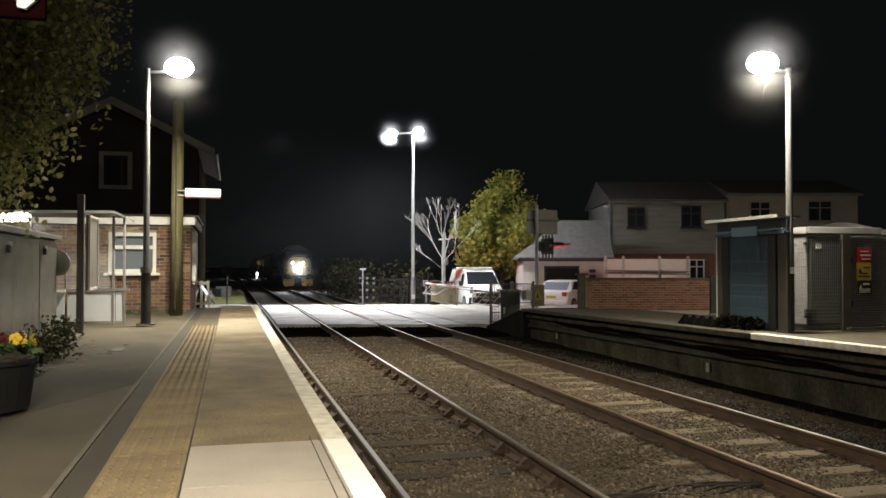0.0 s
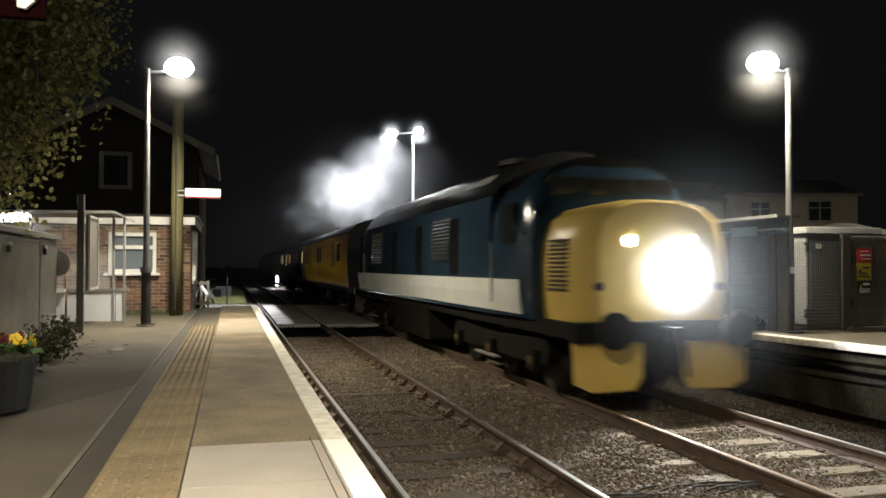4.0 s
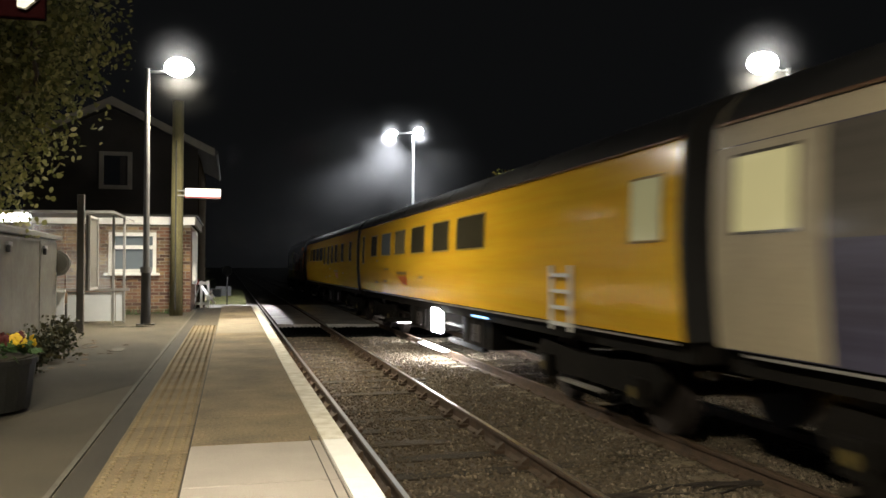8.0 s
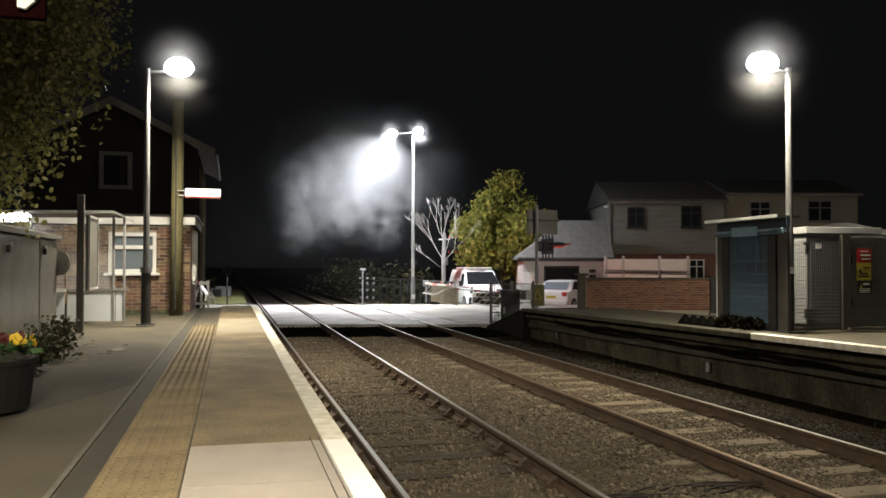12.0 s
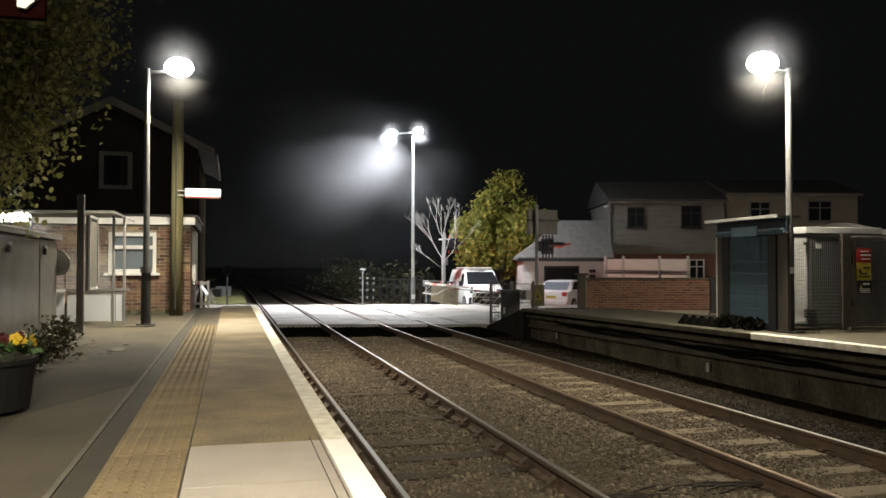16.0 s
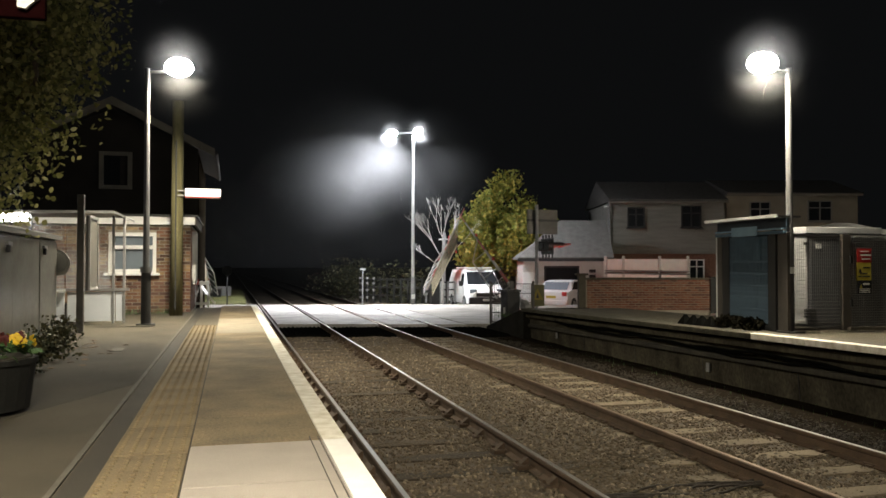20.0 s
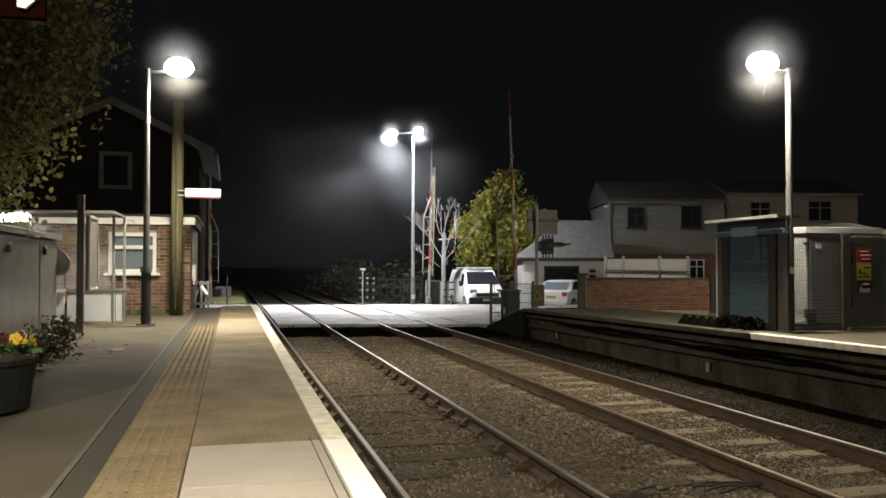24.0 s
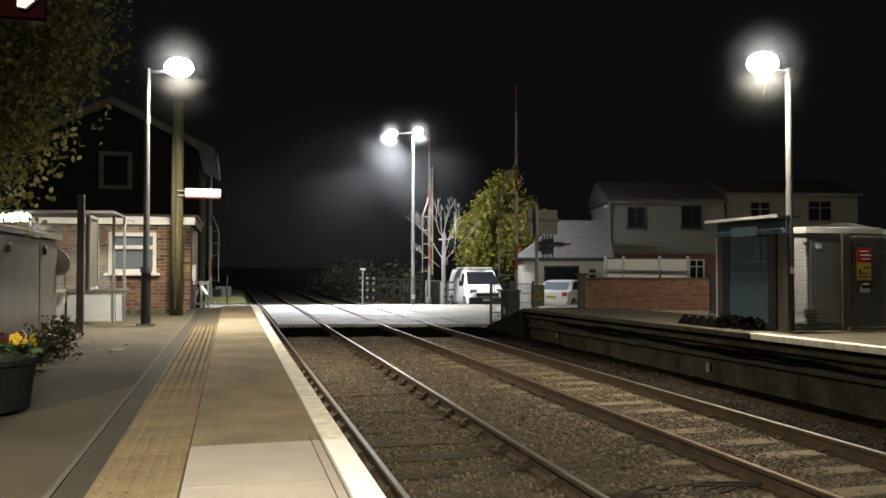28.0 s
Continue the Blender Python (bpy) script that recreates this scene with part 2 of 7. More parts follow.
def ground_height(x, y):
    if -0.6 < x < 9.0 and y > -60:
        return -0.32
    if x >= 9.0 and -60 < y < 60:
        k = min(1, (x - 9.0) / 1.2)
        road = y - (26.3 + SLANT * (x - 1.5))
        top = 0.4 if road < -2 else 0.4 - 0.7 * min(1, (road + 2) / 3)
        return -0.32 + k * (top + 0.32)
    return -0.1 if x < -0.6 else -0.32


def build_ground():
    xs = sorted({*[-2500, -800, -300, -120, -60], *np.arange(-30, 40.1, 0.6).round(2), *[60, 120, 300, 800, 2500]})
    ys = sorted({*[-2500, -800, -300, -120, -61, -60], *np.arange(-20, 60.1, 1.0), *[61, 120, 300, 800, 2500]})
    bm = bmesh.new()
    grid = [[bm.verts.new((x, y, ground_height(x, y) + 0.03 * noise.noise((x * 0.7, y * 0.7, 0)))) for x in xs] for y in ys]
    for j in range(len(ys) - 1):
        for i in range(len(xs) - 1):
            bm.faces.new((grid[j][i], grid[j][i + 1], grid[j + 1][i + 1], grid[j + 1][i]))
    solid("ground", bm, "grass_ground", "dark earth and rough grass in the night", "ground", kind="structure", smooth=True)


build_ground()


def ballast_height(x, y):
    return -0.17 + 0.028 * noise.noise((x * 1.3, y * 0.9, 3.0)) + 0.05 * max(0, 1 - abs(x - 3.73) / 0.7) * 0.6


def build_ballast():
    bm = bmesh.new()
    xs, ys = np.arange(0.3, 8.7, 0.2), np.arange(-8, 26.4, 0.25)
    grid = [[bm.verts.new((x, y, ballast_height(x, y))) for x in xs] for y in ys]
    for j in range(len(ys) - 1):
        for i in range(len(xs) - 1):
            bm.faces.new((grid[j][i], grid[j][i + 1], grid[j + 1][i + 1], grid[j + 1][i]))
    solid("ballast", bm, "ballast_bed", "brown stone ballast between and around the rails", "ballast", kind="structure", smooth=True)
    far = bmesh.new()
    bm_box(far, (3.7, 340, -0.27), (9.5, 600, 0.16))
    solid("ballast_far", far, "ballast_bed", "dark ballast of the line running off beyond the crossing", "ballast", kind="structure")
    # loose stones, twelve faces or so each
    rng = np.random.default_rng(4)
    base = bmesh.new()
    bmesh.ops.create_icosphere(base, subdivisions=1, radius=1.0)
    bv = np.array([v.co[:] for v in base.verts])
    bf = np.array([[v.index for v in f.verts] for f in base.faces])
    base.free()
    count = 76000
    depth = rng.random(count) ** 1.7
    px, py = rng.uniform(0.72, 7.9, count), 3.0 + depth * 22.0
    keep = np.ones(count, bool)
    for r in (RA, RB, RC, RD):
        keep &= np.abs(px - r) > 0.085
    px, py = px[keep], py[keep]
    size = rng.uniform(0.013, 0.028, len(px))
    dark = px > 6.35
    lots = {True: ([], []), False: ([], [])}
    for x, y, s, d in zip(px, py, size, dark):
        verts, faces = lots[bool(d)]
        q = rng.normal(size=(3, 3))
        q, _ = np.linalg.qr(q)
        shape = bv * rng.uniform(0.55, 1.25, (len(bv), 1))
        verts.append((shape * np.array([1.25, 0.95, 0.7]) * s) @ q.T + np.array([x, y, ballast_height(x, y) + s * 0.25]))
        faces.append(bf + len(faces) * len(bv))
    for d, mat, label in ((False, "stones", "loose brown and grey ballast stones between the sleepers"), (True, "stones_dark", "black ballast stones at the foot of the platform wall")):
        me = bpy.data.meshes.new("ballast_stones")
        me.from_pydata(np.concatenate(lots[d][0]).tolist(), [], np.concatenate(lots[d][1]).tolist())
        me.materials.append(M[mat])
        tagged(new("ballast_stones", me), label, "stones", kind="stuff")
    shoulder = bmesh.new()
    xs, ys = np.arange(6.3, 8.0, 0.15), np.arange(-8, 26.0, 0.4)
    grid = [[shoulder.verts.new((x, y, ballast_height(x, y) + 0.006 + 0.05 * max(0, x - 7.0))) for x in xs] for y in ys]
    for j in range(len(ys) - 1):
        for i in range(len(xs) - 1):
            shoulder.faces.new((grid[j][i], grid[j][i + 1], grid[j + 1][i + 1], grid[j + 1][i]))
    solid("ballast_shoulder", shoulder, "ballast_dark", "dark ballast beside the platform wall", "ballast", kind="structure", smooth=True)


build_ballast()


def rail_outline(x):
    half = [(0.07, -0.16), (0.07, -0.148), (0.012, -0.128), (0.010, -0.05), (0.034, -0.038), (0.036, -0.006), (0.03, 0.0)]
    return [(x - u, v) for u, v in half] + [(x + u, v) for u, v in reversed(half)]


def build_track(name, label, left, right, concrete):
    track = thing(name, label, "railway track", kind="structure")
    for r in (left, right):
        rail = part("rail", prism(rail_outline(r), "y", -20, 600), "rail_rust", track)
        part("running_surface", box((r, 290, 0.0015), (0.042, 620, 0.003)), "rail_top_dull" if r == RC else "rail_top", rail, "bright worn steel running surface")
    mid = (left + right) / 2
    length, depth, width = (2.5, 0.14, 0.27) if concrete else (2.55, 0.13, 0.255)
    bm = bmesh.new()
    bm_box(bm, (0, 0, -0.16 - depth / 2 + 0.004), (length, width, depth), bevel=0.018)
    if not concrete:
        for v in bm.verts:
            v.co.z += 0.008 * noise.noise((v.co.x * 4, v.co.y * 9, 1))
    sleeper = mesh_of("sleeper", bm, "concrete_sleeper" if concrete else "timber_sleeper")
    ch = bmesh.new()
    for s in (-1, 1):
        x = s * (right - left) / 2
        for o in (-1, 1):
            if concrete:
                bm_box(ch, (x + o * 0.085, 0, -0.142), (0.05, 0.1, 0.03), bevel=0.008)
                bm_rod(ch, (x + o * 0.06, -0.05, -0.13), (x + o * 0.1, 0.05, -0.125), 0.011, n=6)
            else:
                bm_box(ch, (x + o * 0.1, 0, -0.135), (0.12, 0.16, 0.045), bevel=0.012)
                bm_prism(ch, [(x + o * 0.03, -0.12), (x + o * 0.13, -0.12), (x + o * 0.045, -0.05), (x + o * 0.03, -0.05)], "y", -0.04, 0.04)
                bm_rod(ch, (x + o * 0.13, 0.045, -0.12), (x + o * 0.13, 0.045, -0.085), 0.016, n=6)
    chair = mesh_of("rail_chair", ch, "rail_rust")
    step, y, k = (0.68, -1.4, 0) if concrete else (0.72, -1.1, 0)
    while y < 24.5:
        s = part("sleeper", sleeper, None, track)
        s.location = (mid + random.uniform(-0.02, 0.02), y + random.uniform(-0.015, 0.015), random.uniform(-0.006, 0.004))
        s.rotation_euler.z = radians(random.uniform(-0.8, 0.8))
        c = part("rail_chair", chair, None, s)
        y += step
    return track


build_track("track_near", "worn running line on dark timber sleepers", RA, RB, False)
build_track("track_far", "running line on pale concrete sleepers", RC, RD, True)


def road_point(x, v):
    """v: 0 at the road's near edge, 1 at its far edge."""
    return 26.3 + SLANT * (x - 1.5) + v * 13.9


def build_road():
    gaps = [(-60, 0.45, "tarmac"), (7.2, 60, "tarmac")]
    for a, b, m in gaps:
        bm = bmesh.new()
        out = [(a, road_point(a, 0)), (b, road_point(b, 0)), (b, road_point(b, 1)), (a, road_point(a, 1))]
        bm_prism(bm, out, "z", -0.34, 0.012)
        solid("road", bm, "road", "pale tarmac road leading to the level crossing", "road", kind="structure")
    deck = thing("crossing_deck", "pale panelled road deck across both tracks", "level crossing", kind="structure")
    strips = [(0.45, RA - 0.09), (RA + 0.1, RB - 0.1), (RB + 0.09, RC - 0.09), (RC + 0.1, RD - 0.1), (RD + 0.09, 7.2)]
    for a, b in strips:
        n = 8
        for i in range(n):
            g = 0.012 / 13.9
            va, vb = i / n + g, (i + 1) / n - g
            out = [(a, road_point(a, va)), (b, road_point(b, va)), (b, road_point(b, vb)), (a, road_point(a, vb))]
            part("deck_panel", prism(out, "z", -0.3, random.uniform(-0.004, 0.004)), "crossing_panel", deck)


build_road()
M["verge"] = material("verge", (0.15, 0.15, 0.05), 0.95, vary=0.5, scale=3, bump=0.8, fine=30)
solid("verge", prism([(40.9, -0.3), (40.9, 0.03), (43.5, 0.22), (56.0, 0.3), (56.0, -0.3)], "x", -7.0, 0.75), "verge", "yellow-green grass verge beyond the road", "grass", kind="structure")


def build_guards():
    """Black ribbed anti-trespass panels before the crossing."""
    M["guard_black"] = material("guard_black", (0.005, 0.005, 0.0045), 1.0, vary=0.4, scale=4, bump=0.3, spec=0.0)
    for a, b in ((0.75, RA - 0.1), (RA + 0.1, RB - 0.1), (RB + 0.1, RC - 0.1), (RC + 0.1, RD - 0.1), (RD + 0.1, 7.6)):
        g = thing("trespass_guard", "black ribbed timber guard panel between the rails", "guard", (0, 0, 0), group="trespass guards")
        mid = (a + b) / 2
        y1 = road_point(mid, 0) - 0.1
        part("base_board", box((mid, y1 - 1.5, -0.13), (b - a, 3.0, 0.06)), "guard_black", g)
        n = max(2, int((b - a) / 0.13))
        for k in range(n):
            x = a + (k + 0.5) * (b - a) / n
            part("rib", prism([(x - 0.05, -0.1), (x + 0.05, -0.1), (x, -0.055)], "y", y1 - 3.0, y1 + random.uniform(-0.12, 0.12)), "guard_black", g)


build_guards()


# ---- platforms ----
M["grassy_ramp"] = material("grassy_ramp", (0.19, 0.175, 0.06), 0.95, vary=0.5, scale=5, bump=0.8, fine=40)
def build_left_platform():
    p = thing("platform_left", "station platform with tarmac, buff tactile strip and white edge line", "platform", kind="structure")
    part("platform_body", box((-9.9, 0.6, 0.24), (20.0, 42.2, 1.06)), "tarmac", p, "worn grey tarmac surface")
    part("platform_wall", box((0.25, 0.6, 0.1), (0.3, 42.2, 1.0)), "dirty_concrete", p)
    part("platform_ramp", prism([(21.7, 0.77), (21.7, -0.3), (26.2, -0.3), (26.2, 0.05)], "x", -1.3, 0.62), "grassy_ramp", p, "ramp overgrown with yellowing grass")
    part("dark_strip", box((-0.68, 4.0, 0.775), (0.14, 34.0, 0.01)), "tarmac_strip", p, "dark patched strip beside the tactile paving")
    part("grey_line", box((-0.785, 4.0, 0.775), (0.03, 34.0, 0.012)), "line_grey", p, "faded grey painted line")
    patch = bmesh.new()
    bm_prism(patch, [(-3.2, 5.5), (-1.62, 5.75), (-0.81, 7.7), (-0.81, 10.6), (-1.0, 11.8), (-3.2, 11.6)], "z", 0.765, 0.7712)
    part("tarmac_patch", patch, "tarmac_dark", p, "darker patch of tarmac")
    for x in (0.455, 0.505):
        part("slab_joint", box((x, 2.4, 0.8015), (0.005, 5.0, 0.003)), "tarmac_strip", p, "dark joint between slabs")
    # edge slabs: buff concrete, a few pale new ones
    y = -6.0
    while y < 21.6:
        step = 0.9
        pale = y + step / 2 < 4.95 or 12.65 < y + step / 2 < 16.1
        bm = bmesh.new()
        bm_box(bm, (0.155, y + step / 2, 0.745), (0.73, step - 0.008, 0.11), bevel=0.006)
        part("edge_slab", bm, ("paving_pale" if y < 5 else "paving_mid") if pale else "paving_buff", p)
        bm = bmesh.new()
        bm_box(bm, (0.592, y + step / 2, 0.745), (0.136, step - 0.003, 0.112), bevel=0.003)
        part("white_edge", bm, "white_fresh" if y + step / 2 < 4.95 else "white_line", p, "white painted platform edge")
        y += step
    bm = bmesh.new()
    bm_box(bm, (0, 0, 0.775), (0.394, 0.394, 0.05), bevel=0.004)
    for i in range(6):
        for j in range(6):
            c = Matrix.Translation(((i - 2.5) * 0.0645, (j - 2.5) * 0.0645, 0.8025))
            bmesh.ops.create_cone(bm, cap_ends=True, segments=8, radius1=0.0175, radius2=0.011, depth=0.009, matrix=c)
    blister = mesh_of("tactile_slab", bm, "tactile")
    for i in range(40):
        s = part("tactile_slab", blister, None, p)
        s.location = (-0.415, 14.45 - i * 0.4, random.uniform(-0.003, 0.002))
        s.rotation_euler.z = radians(random.uniform(-0.4, 0.4))
    part("joint", box((-0.213, 4.5, 0.785), (0.012, 20.5, 0.012)), "tarmac_strip", p, "dark joint filled with dirt")


build_left_platform()


def build_right_platform():
    # the platform falls slightly away towards the crossing
    lie = Matrix.Translation((0, 11.0, 0.8)) @ Matrix.Rotation(radians(-0.63), 4, "X") @ Matrix.Translation((0, -11.0, -0.8))
    p = thing("platform_right", "opposite platform with a dark stained wall and pale coping", "platform", lie, kind="structure")
    part("platform_body", box((9.22, -0.2, 0.24), (2.46, 42.2, 1.06)), "tarmac", p, "worn tarmac surface")
    part("platform_wall", prism([(7.93, -0.5), (8.1, -0.5), (8.1, 0.66), (7.74, 0.66), (7.74, 0.56), (7.85, 0.5), (7.85, 0.4)], "y", -21.2, 20.9), "wall_stained", p, "dark stained concrete platform wall")
    part("wall_ledge", box((7.84, -0.2, 0.34), (0.12, 42.2, 0.09), bevel=0.02), "dirty_concrete", p)
    for y in np.arange(-4.6, 20.0, 2.45):
        part("wall_joint", prism([(7.926, -0.5), (7.94, -0.5), (7.87, 0.29), (7.856, 0.29)], "y", y, y + 0.018), "black_paint", p, "dark open joint in the wall")
    part("platform_ramp", prism([(20.9, 0.79), (20.9, -0.35), (24.2, -0.35), (24.2, 0.12)], "x", 7.66, 9.6), "ramp_black", p)
    y = -6.0
    while y < 20.8:
        step = 1.2 if y + 1.2 < 20.9 else 20.9 - y
        white = y + step / 2 < 11.3
        bm = bmesh.new()
        bm_box(bm, (7.86, y + step / 2, 0.757), (0.56, step - 0.01, 0.086), bevel=0.012)
        slab = part("coping_slab", bm, "coping" if white else "coping_worn", p)
        if white:
            part("white_edge", box((7.66, y + step / 2, 0.759), (0.165, step - 0.004, 0.093), bevel=0.012), "white_line", slab, "white painted edge")
        y += step


build_right_platform()

# ---- lamp columns ----
def lantern(parent, at, towards, name="lantern", glow_mat="lamp_glow"):
    """A flat lantern with a glowing underside, reaching out from the column's top."""
    x, y, z = at
    d = Vector((towards[0], towards[1], 0)).normalized()
    rz = math.degrees(math.atan2(d.y, d.x))
    bm = bmesh.new()
    bm_box(bm, (x, y, z + 0.1), (0.26, 0.16, 0.05), rz, bevel=0.025)
    head = part(name, bm, "galv", parent)
    glow = bmesh.new()
    bmesh.ops.create_uvsphere(glow, u_segments=20, v_segments=10, radius=0.5,
                              matrix=Matrix.Translation((x, y, z - 0.0)) @ Matrix.Rotation(radians(rz), 4, "Z") @ Matrix.Diagonal((0.5, 0.4, 0.34, 1)))
    part("lamp_bowl", glow, glow_mat, head, "bright white glowing bowl", smooth=True)


def platform_lamp(x, y, top, arm, label, slim=False, foot=DECK):
    lamp = thing("platform_lamp", label, "street lamp", (x, y, foot), group="platform lamps")
    h = top - foot
    part("base_plate", box((0, 0, 0.01), (0.3, 0.3, 0.02), bevel=0.005), "dark_steel", lamp)
    part("column_base", rod((0, 0, 0), (0, 0, 0.95), 0.06 if slim else 0.085, 0.055 if slim else 0.08, 16), "dark_steel", lamp, "hinged lower column")
    part("collar", rod((0, 0, 0.9), (0, 0, 1.0), 0.07 if slim else 0.1, n=16), "white_paint" if slim else "column_grey", lamp)
    part("column", rod((0, 0, 0.95), (0, 0, h), 0.055, 0.042, 16), "column_pale" if slim else "column_grey", lamp, "slim grey galvanised column")
    part("arm", rod((0, 0, h - 0.06), (arm * 0.75, 0, h - 0.03), 0.022, n=10), "galv", lamp)
    lantern(lamp, (arm, 0, h + 0.05), (1 if arm > 0 else -1, 0))
    return lamp


platform_lamp(-1.42, 15.09, 5.27, 0.52, "slim galvanised platform lamp, lit white, beside the brick annexe")
platform_lamp(8.32, 10.85, 4.87, -0.45, slim=True, label="slim galvanised platform lamp, lit white, beside the mesh cages")
platform_lamp(-1.42, 0.3, 5.27, 0.52, "slim galvanised platform lamp, lit white, on the near platform")
platform_lamp(8.32, -4.0, 4.78, -0.45, "slim galvanised platform lamp, lit white, on the far platform")


M["crossing_glow"] = material("crossing_glow", (0.95, 0.98, 1.0), emit=90)


platform_lamp(19.05, 16.5, 5.9, -0.45, "galvanised lamp column lighting the station forecourt", foot=0.38)


def crossing_lamp():
    lamp = thing("crossing_lamp", "tall galvanised lamp column with two lit lanterns at the crossing", "street lamp", (8.67, 39.3, 0.0))
    part("column_base", rod((0, 0, -0.1), (0, 0, 1.3), 0.12, 0.11, 16), "galv_dull", lamp)
    part("column", rod((0, 0, 1.3), (0, 0, 8.28), 0.08, 0.06, 16), "galv", lamp)
    part("label_plate", box((-0.02, -0.13, 0.35), (0.18, 0.02, 0.22)), "white_paint", lamp, "small white plate")
    part("bracket", rod((-0.95, -0.2, 8.3), (0.15, -0.1, 8.42), 0.035, n=10), "galv", lamp)
    lantern(lamp, (-1.1, -0.25, 8.3), (-1, -0.2), glow_mat="crossing_glow")
    lantern(lamp, (0.22, -0.25, 8.46), (0.4, -1), glow_mat="crossing_glow")


crossing_lamp()


# ---- telegraph pole and platform sign ----
def telegraph_pole():
    pole = thing("telegraph_pole", "weathered wooden telegraph pole beside the platform", "pole", (-1.12, 18.36, DECK))
    part("shaft", rod((0, 0, -0.05), (0.02, 0, 4.55), 0.135, 0.115, 20), "wood_pole", pole, smooth=True)
    part("cable_guard", box((-0.01, -0.125, 1.9), (0.03, 0.03, 3.6), bevel=0.008), "dark_steel", pole, "dark cable guard up the pole")
    return pole


telegraph_pole()
M["sign_lit"] = material("sign_lit", (0.95, 0.95, 0.93), emit=1.1)
M["sign_red"] = material("sign_red", (0.4, 0.02, 0.018), 0.5, vary=0.1)


def platform_sign():
    s = thing("platform_sign", "lit white box sign with red lower edge on the pole", "sign", (-0.575, 18.2, 3.37))
    part("housing", box((0, 0, 0), (0.73, 0.12, 0.2), bevel=0.01), "white_paint", s)
    part("face", box((0, -0.062, 0.012), (0.71, 0.006, 0.155)), "sign_lit", s, "glowing white face")
    part("lower_edge", box((0, -0.062, -0.083), (0.73, 0.012, 0.03)), "sign_red", s, "red lower edge")
    bm = bmesh.new()
    for dx, dz in ((-0.02, 0.02), (0.02, -0.02), (-0.02, -0.02), (0.02, 0.02)):
        bm_box(bm, (-0.28 + dx, -0.067, 0.012 + dz), (0.022, 0.004, 0.022))
    part("symbol", bm, "sign_red", s, "small red symbol")
    for i, w in enumerate((0.05, 0.03, 0.06, 0.04)):
        part("lettering_bar", box((-0.19 + i * 0.055, -0.067, 0.012), (w * 0.8, 0.004, 0.035)), "dark_steel", s, "faint grey lettering")
    for dz in (-0.05, 0.05):
        part("bracket", rod((-0.52, 0, dz), (-0.35, 0, dz), 0.015, n=8), "galv_dull", s)


platform_sign()

# ---- brick annexe, house and shelter on the near platform ----
def brick_face(parent, x0, x1, z0, z1, y, mat, holes=(), limit=300):
    """Stretcher-bond bricks standing 6 mm proud of a wall face that looks along -y."""
    shapes = {}
    row, made = 0, 0
    rest = bmesh.new()
    z = z0
    while z + 0.065 <= z1 + 0.01:
        x = x0 - (0.1125 if row % 2 else 0)
        while x < x1 - 0.02:
            a, b = max(x, x0), min(x + 0.211, x1)
            for h in holes:
                if h[2] - 0.03 < z + 0.0325 < h[3] + 0.03:
                    if a < h[0] < b:
                        b = h[0] - 0.005
                    elif a < h[1] < b:
                        a = h[1] + 0.005
            c = ((a + b) / 2, z + 0.0325)
            blocked = any(h[0] < c[0] < h[1] and h[2] - 0.03 < c[1] < h[3] + 0.03 for h in holes)
            if b - a > 0.04 and not blocked:
                w = round(b - a, 2)
                if made < limit:
                    if w not in shapes:
                        shapes[w] = mesh_of("brick", box((0, 0, 0), (w, 0.02, 0.061), bevel=0), mat)
                    o = part("brick", shapes[w], None, parent)
                    o.location = (c[0], y + random.uniform(-0.002, 0.002), c[1])
                    o.rotation_euler.y = radians(random.uniform(-0.5, 0.5))
                    made += 1
                else:
                    bm_box(rest, (c[0], y, c[1]), (w, 0.02, 0.065))
            x += 0.229
        z += 0.078
        row += 1
    if len(rest.verts):
        tagged(part("brickwork", rest, mat, parent), kind="stuff")
    else:
        rest.free()


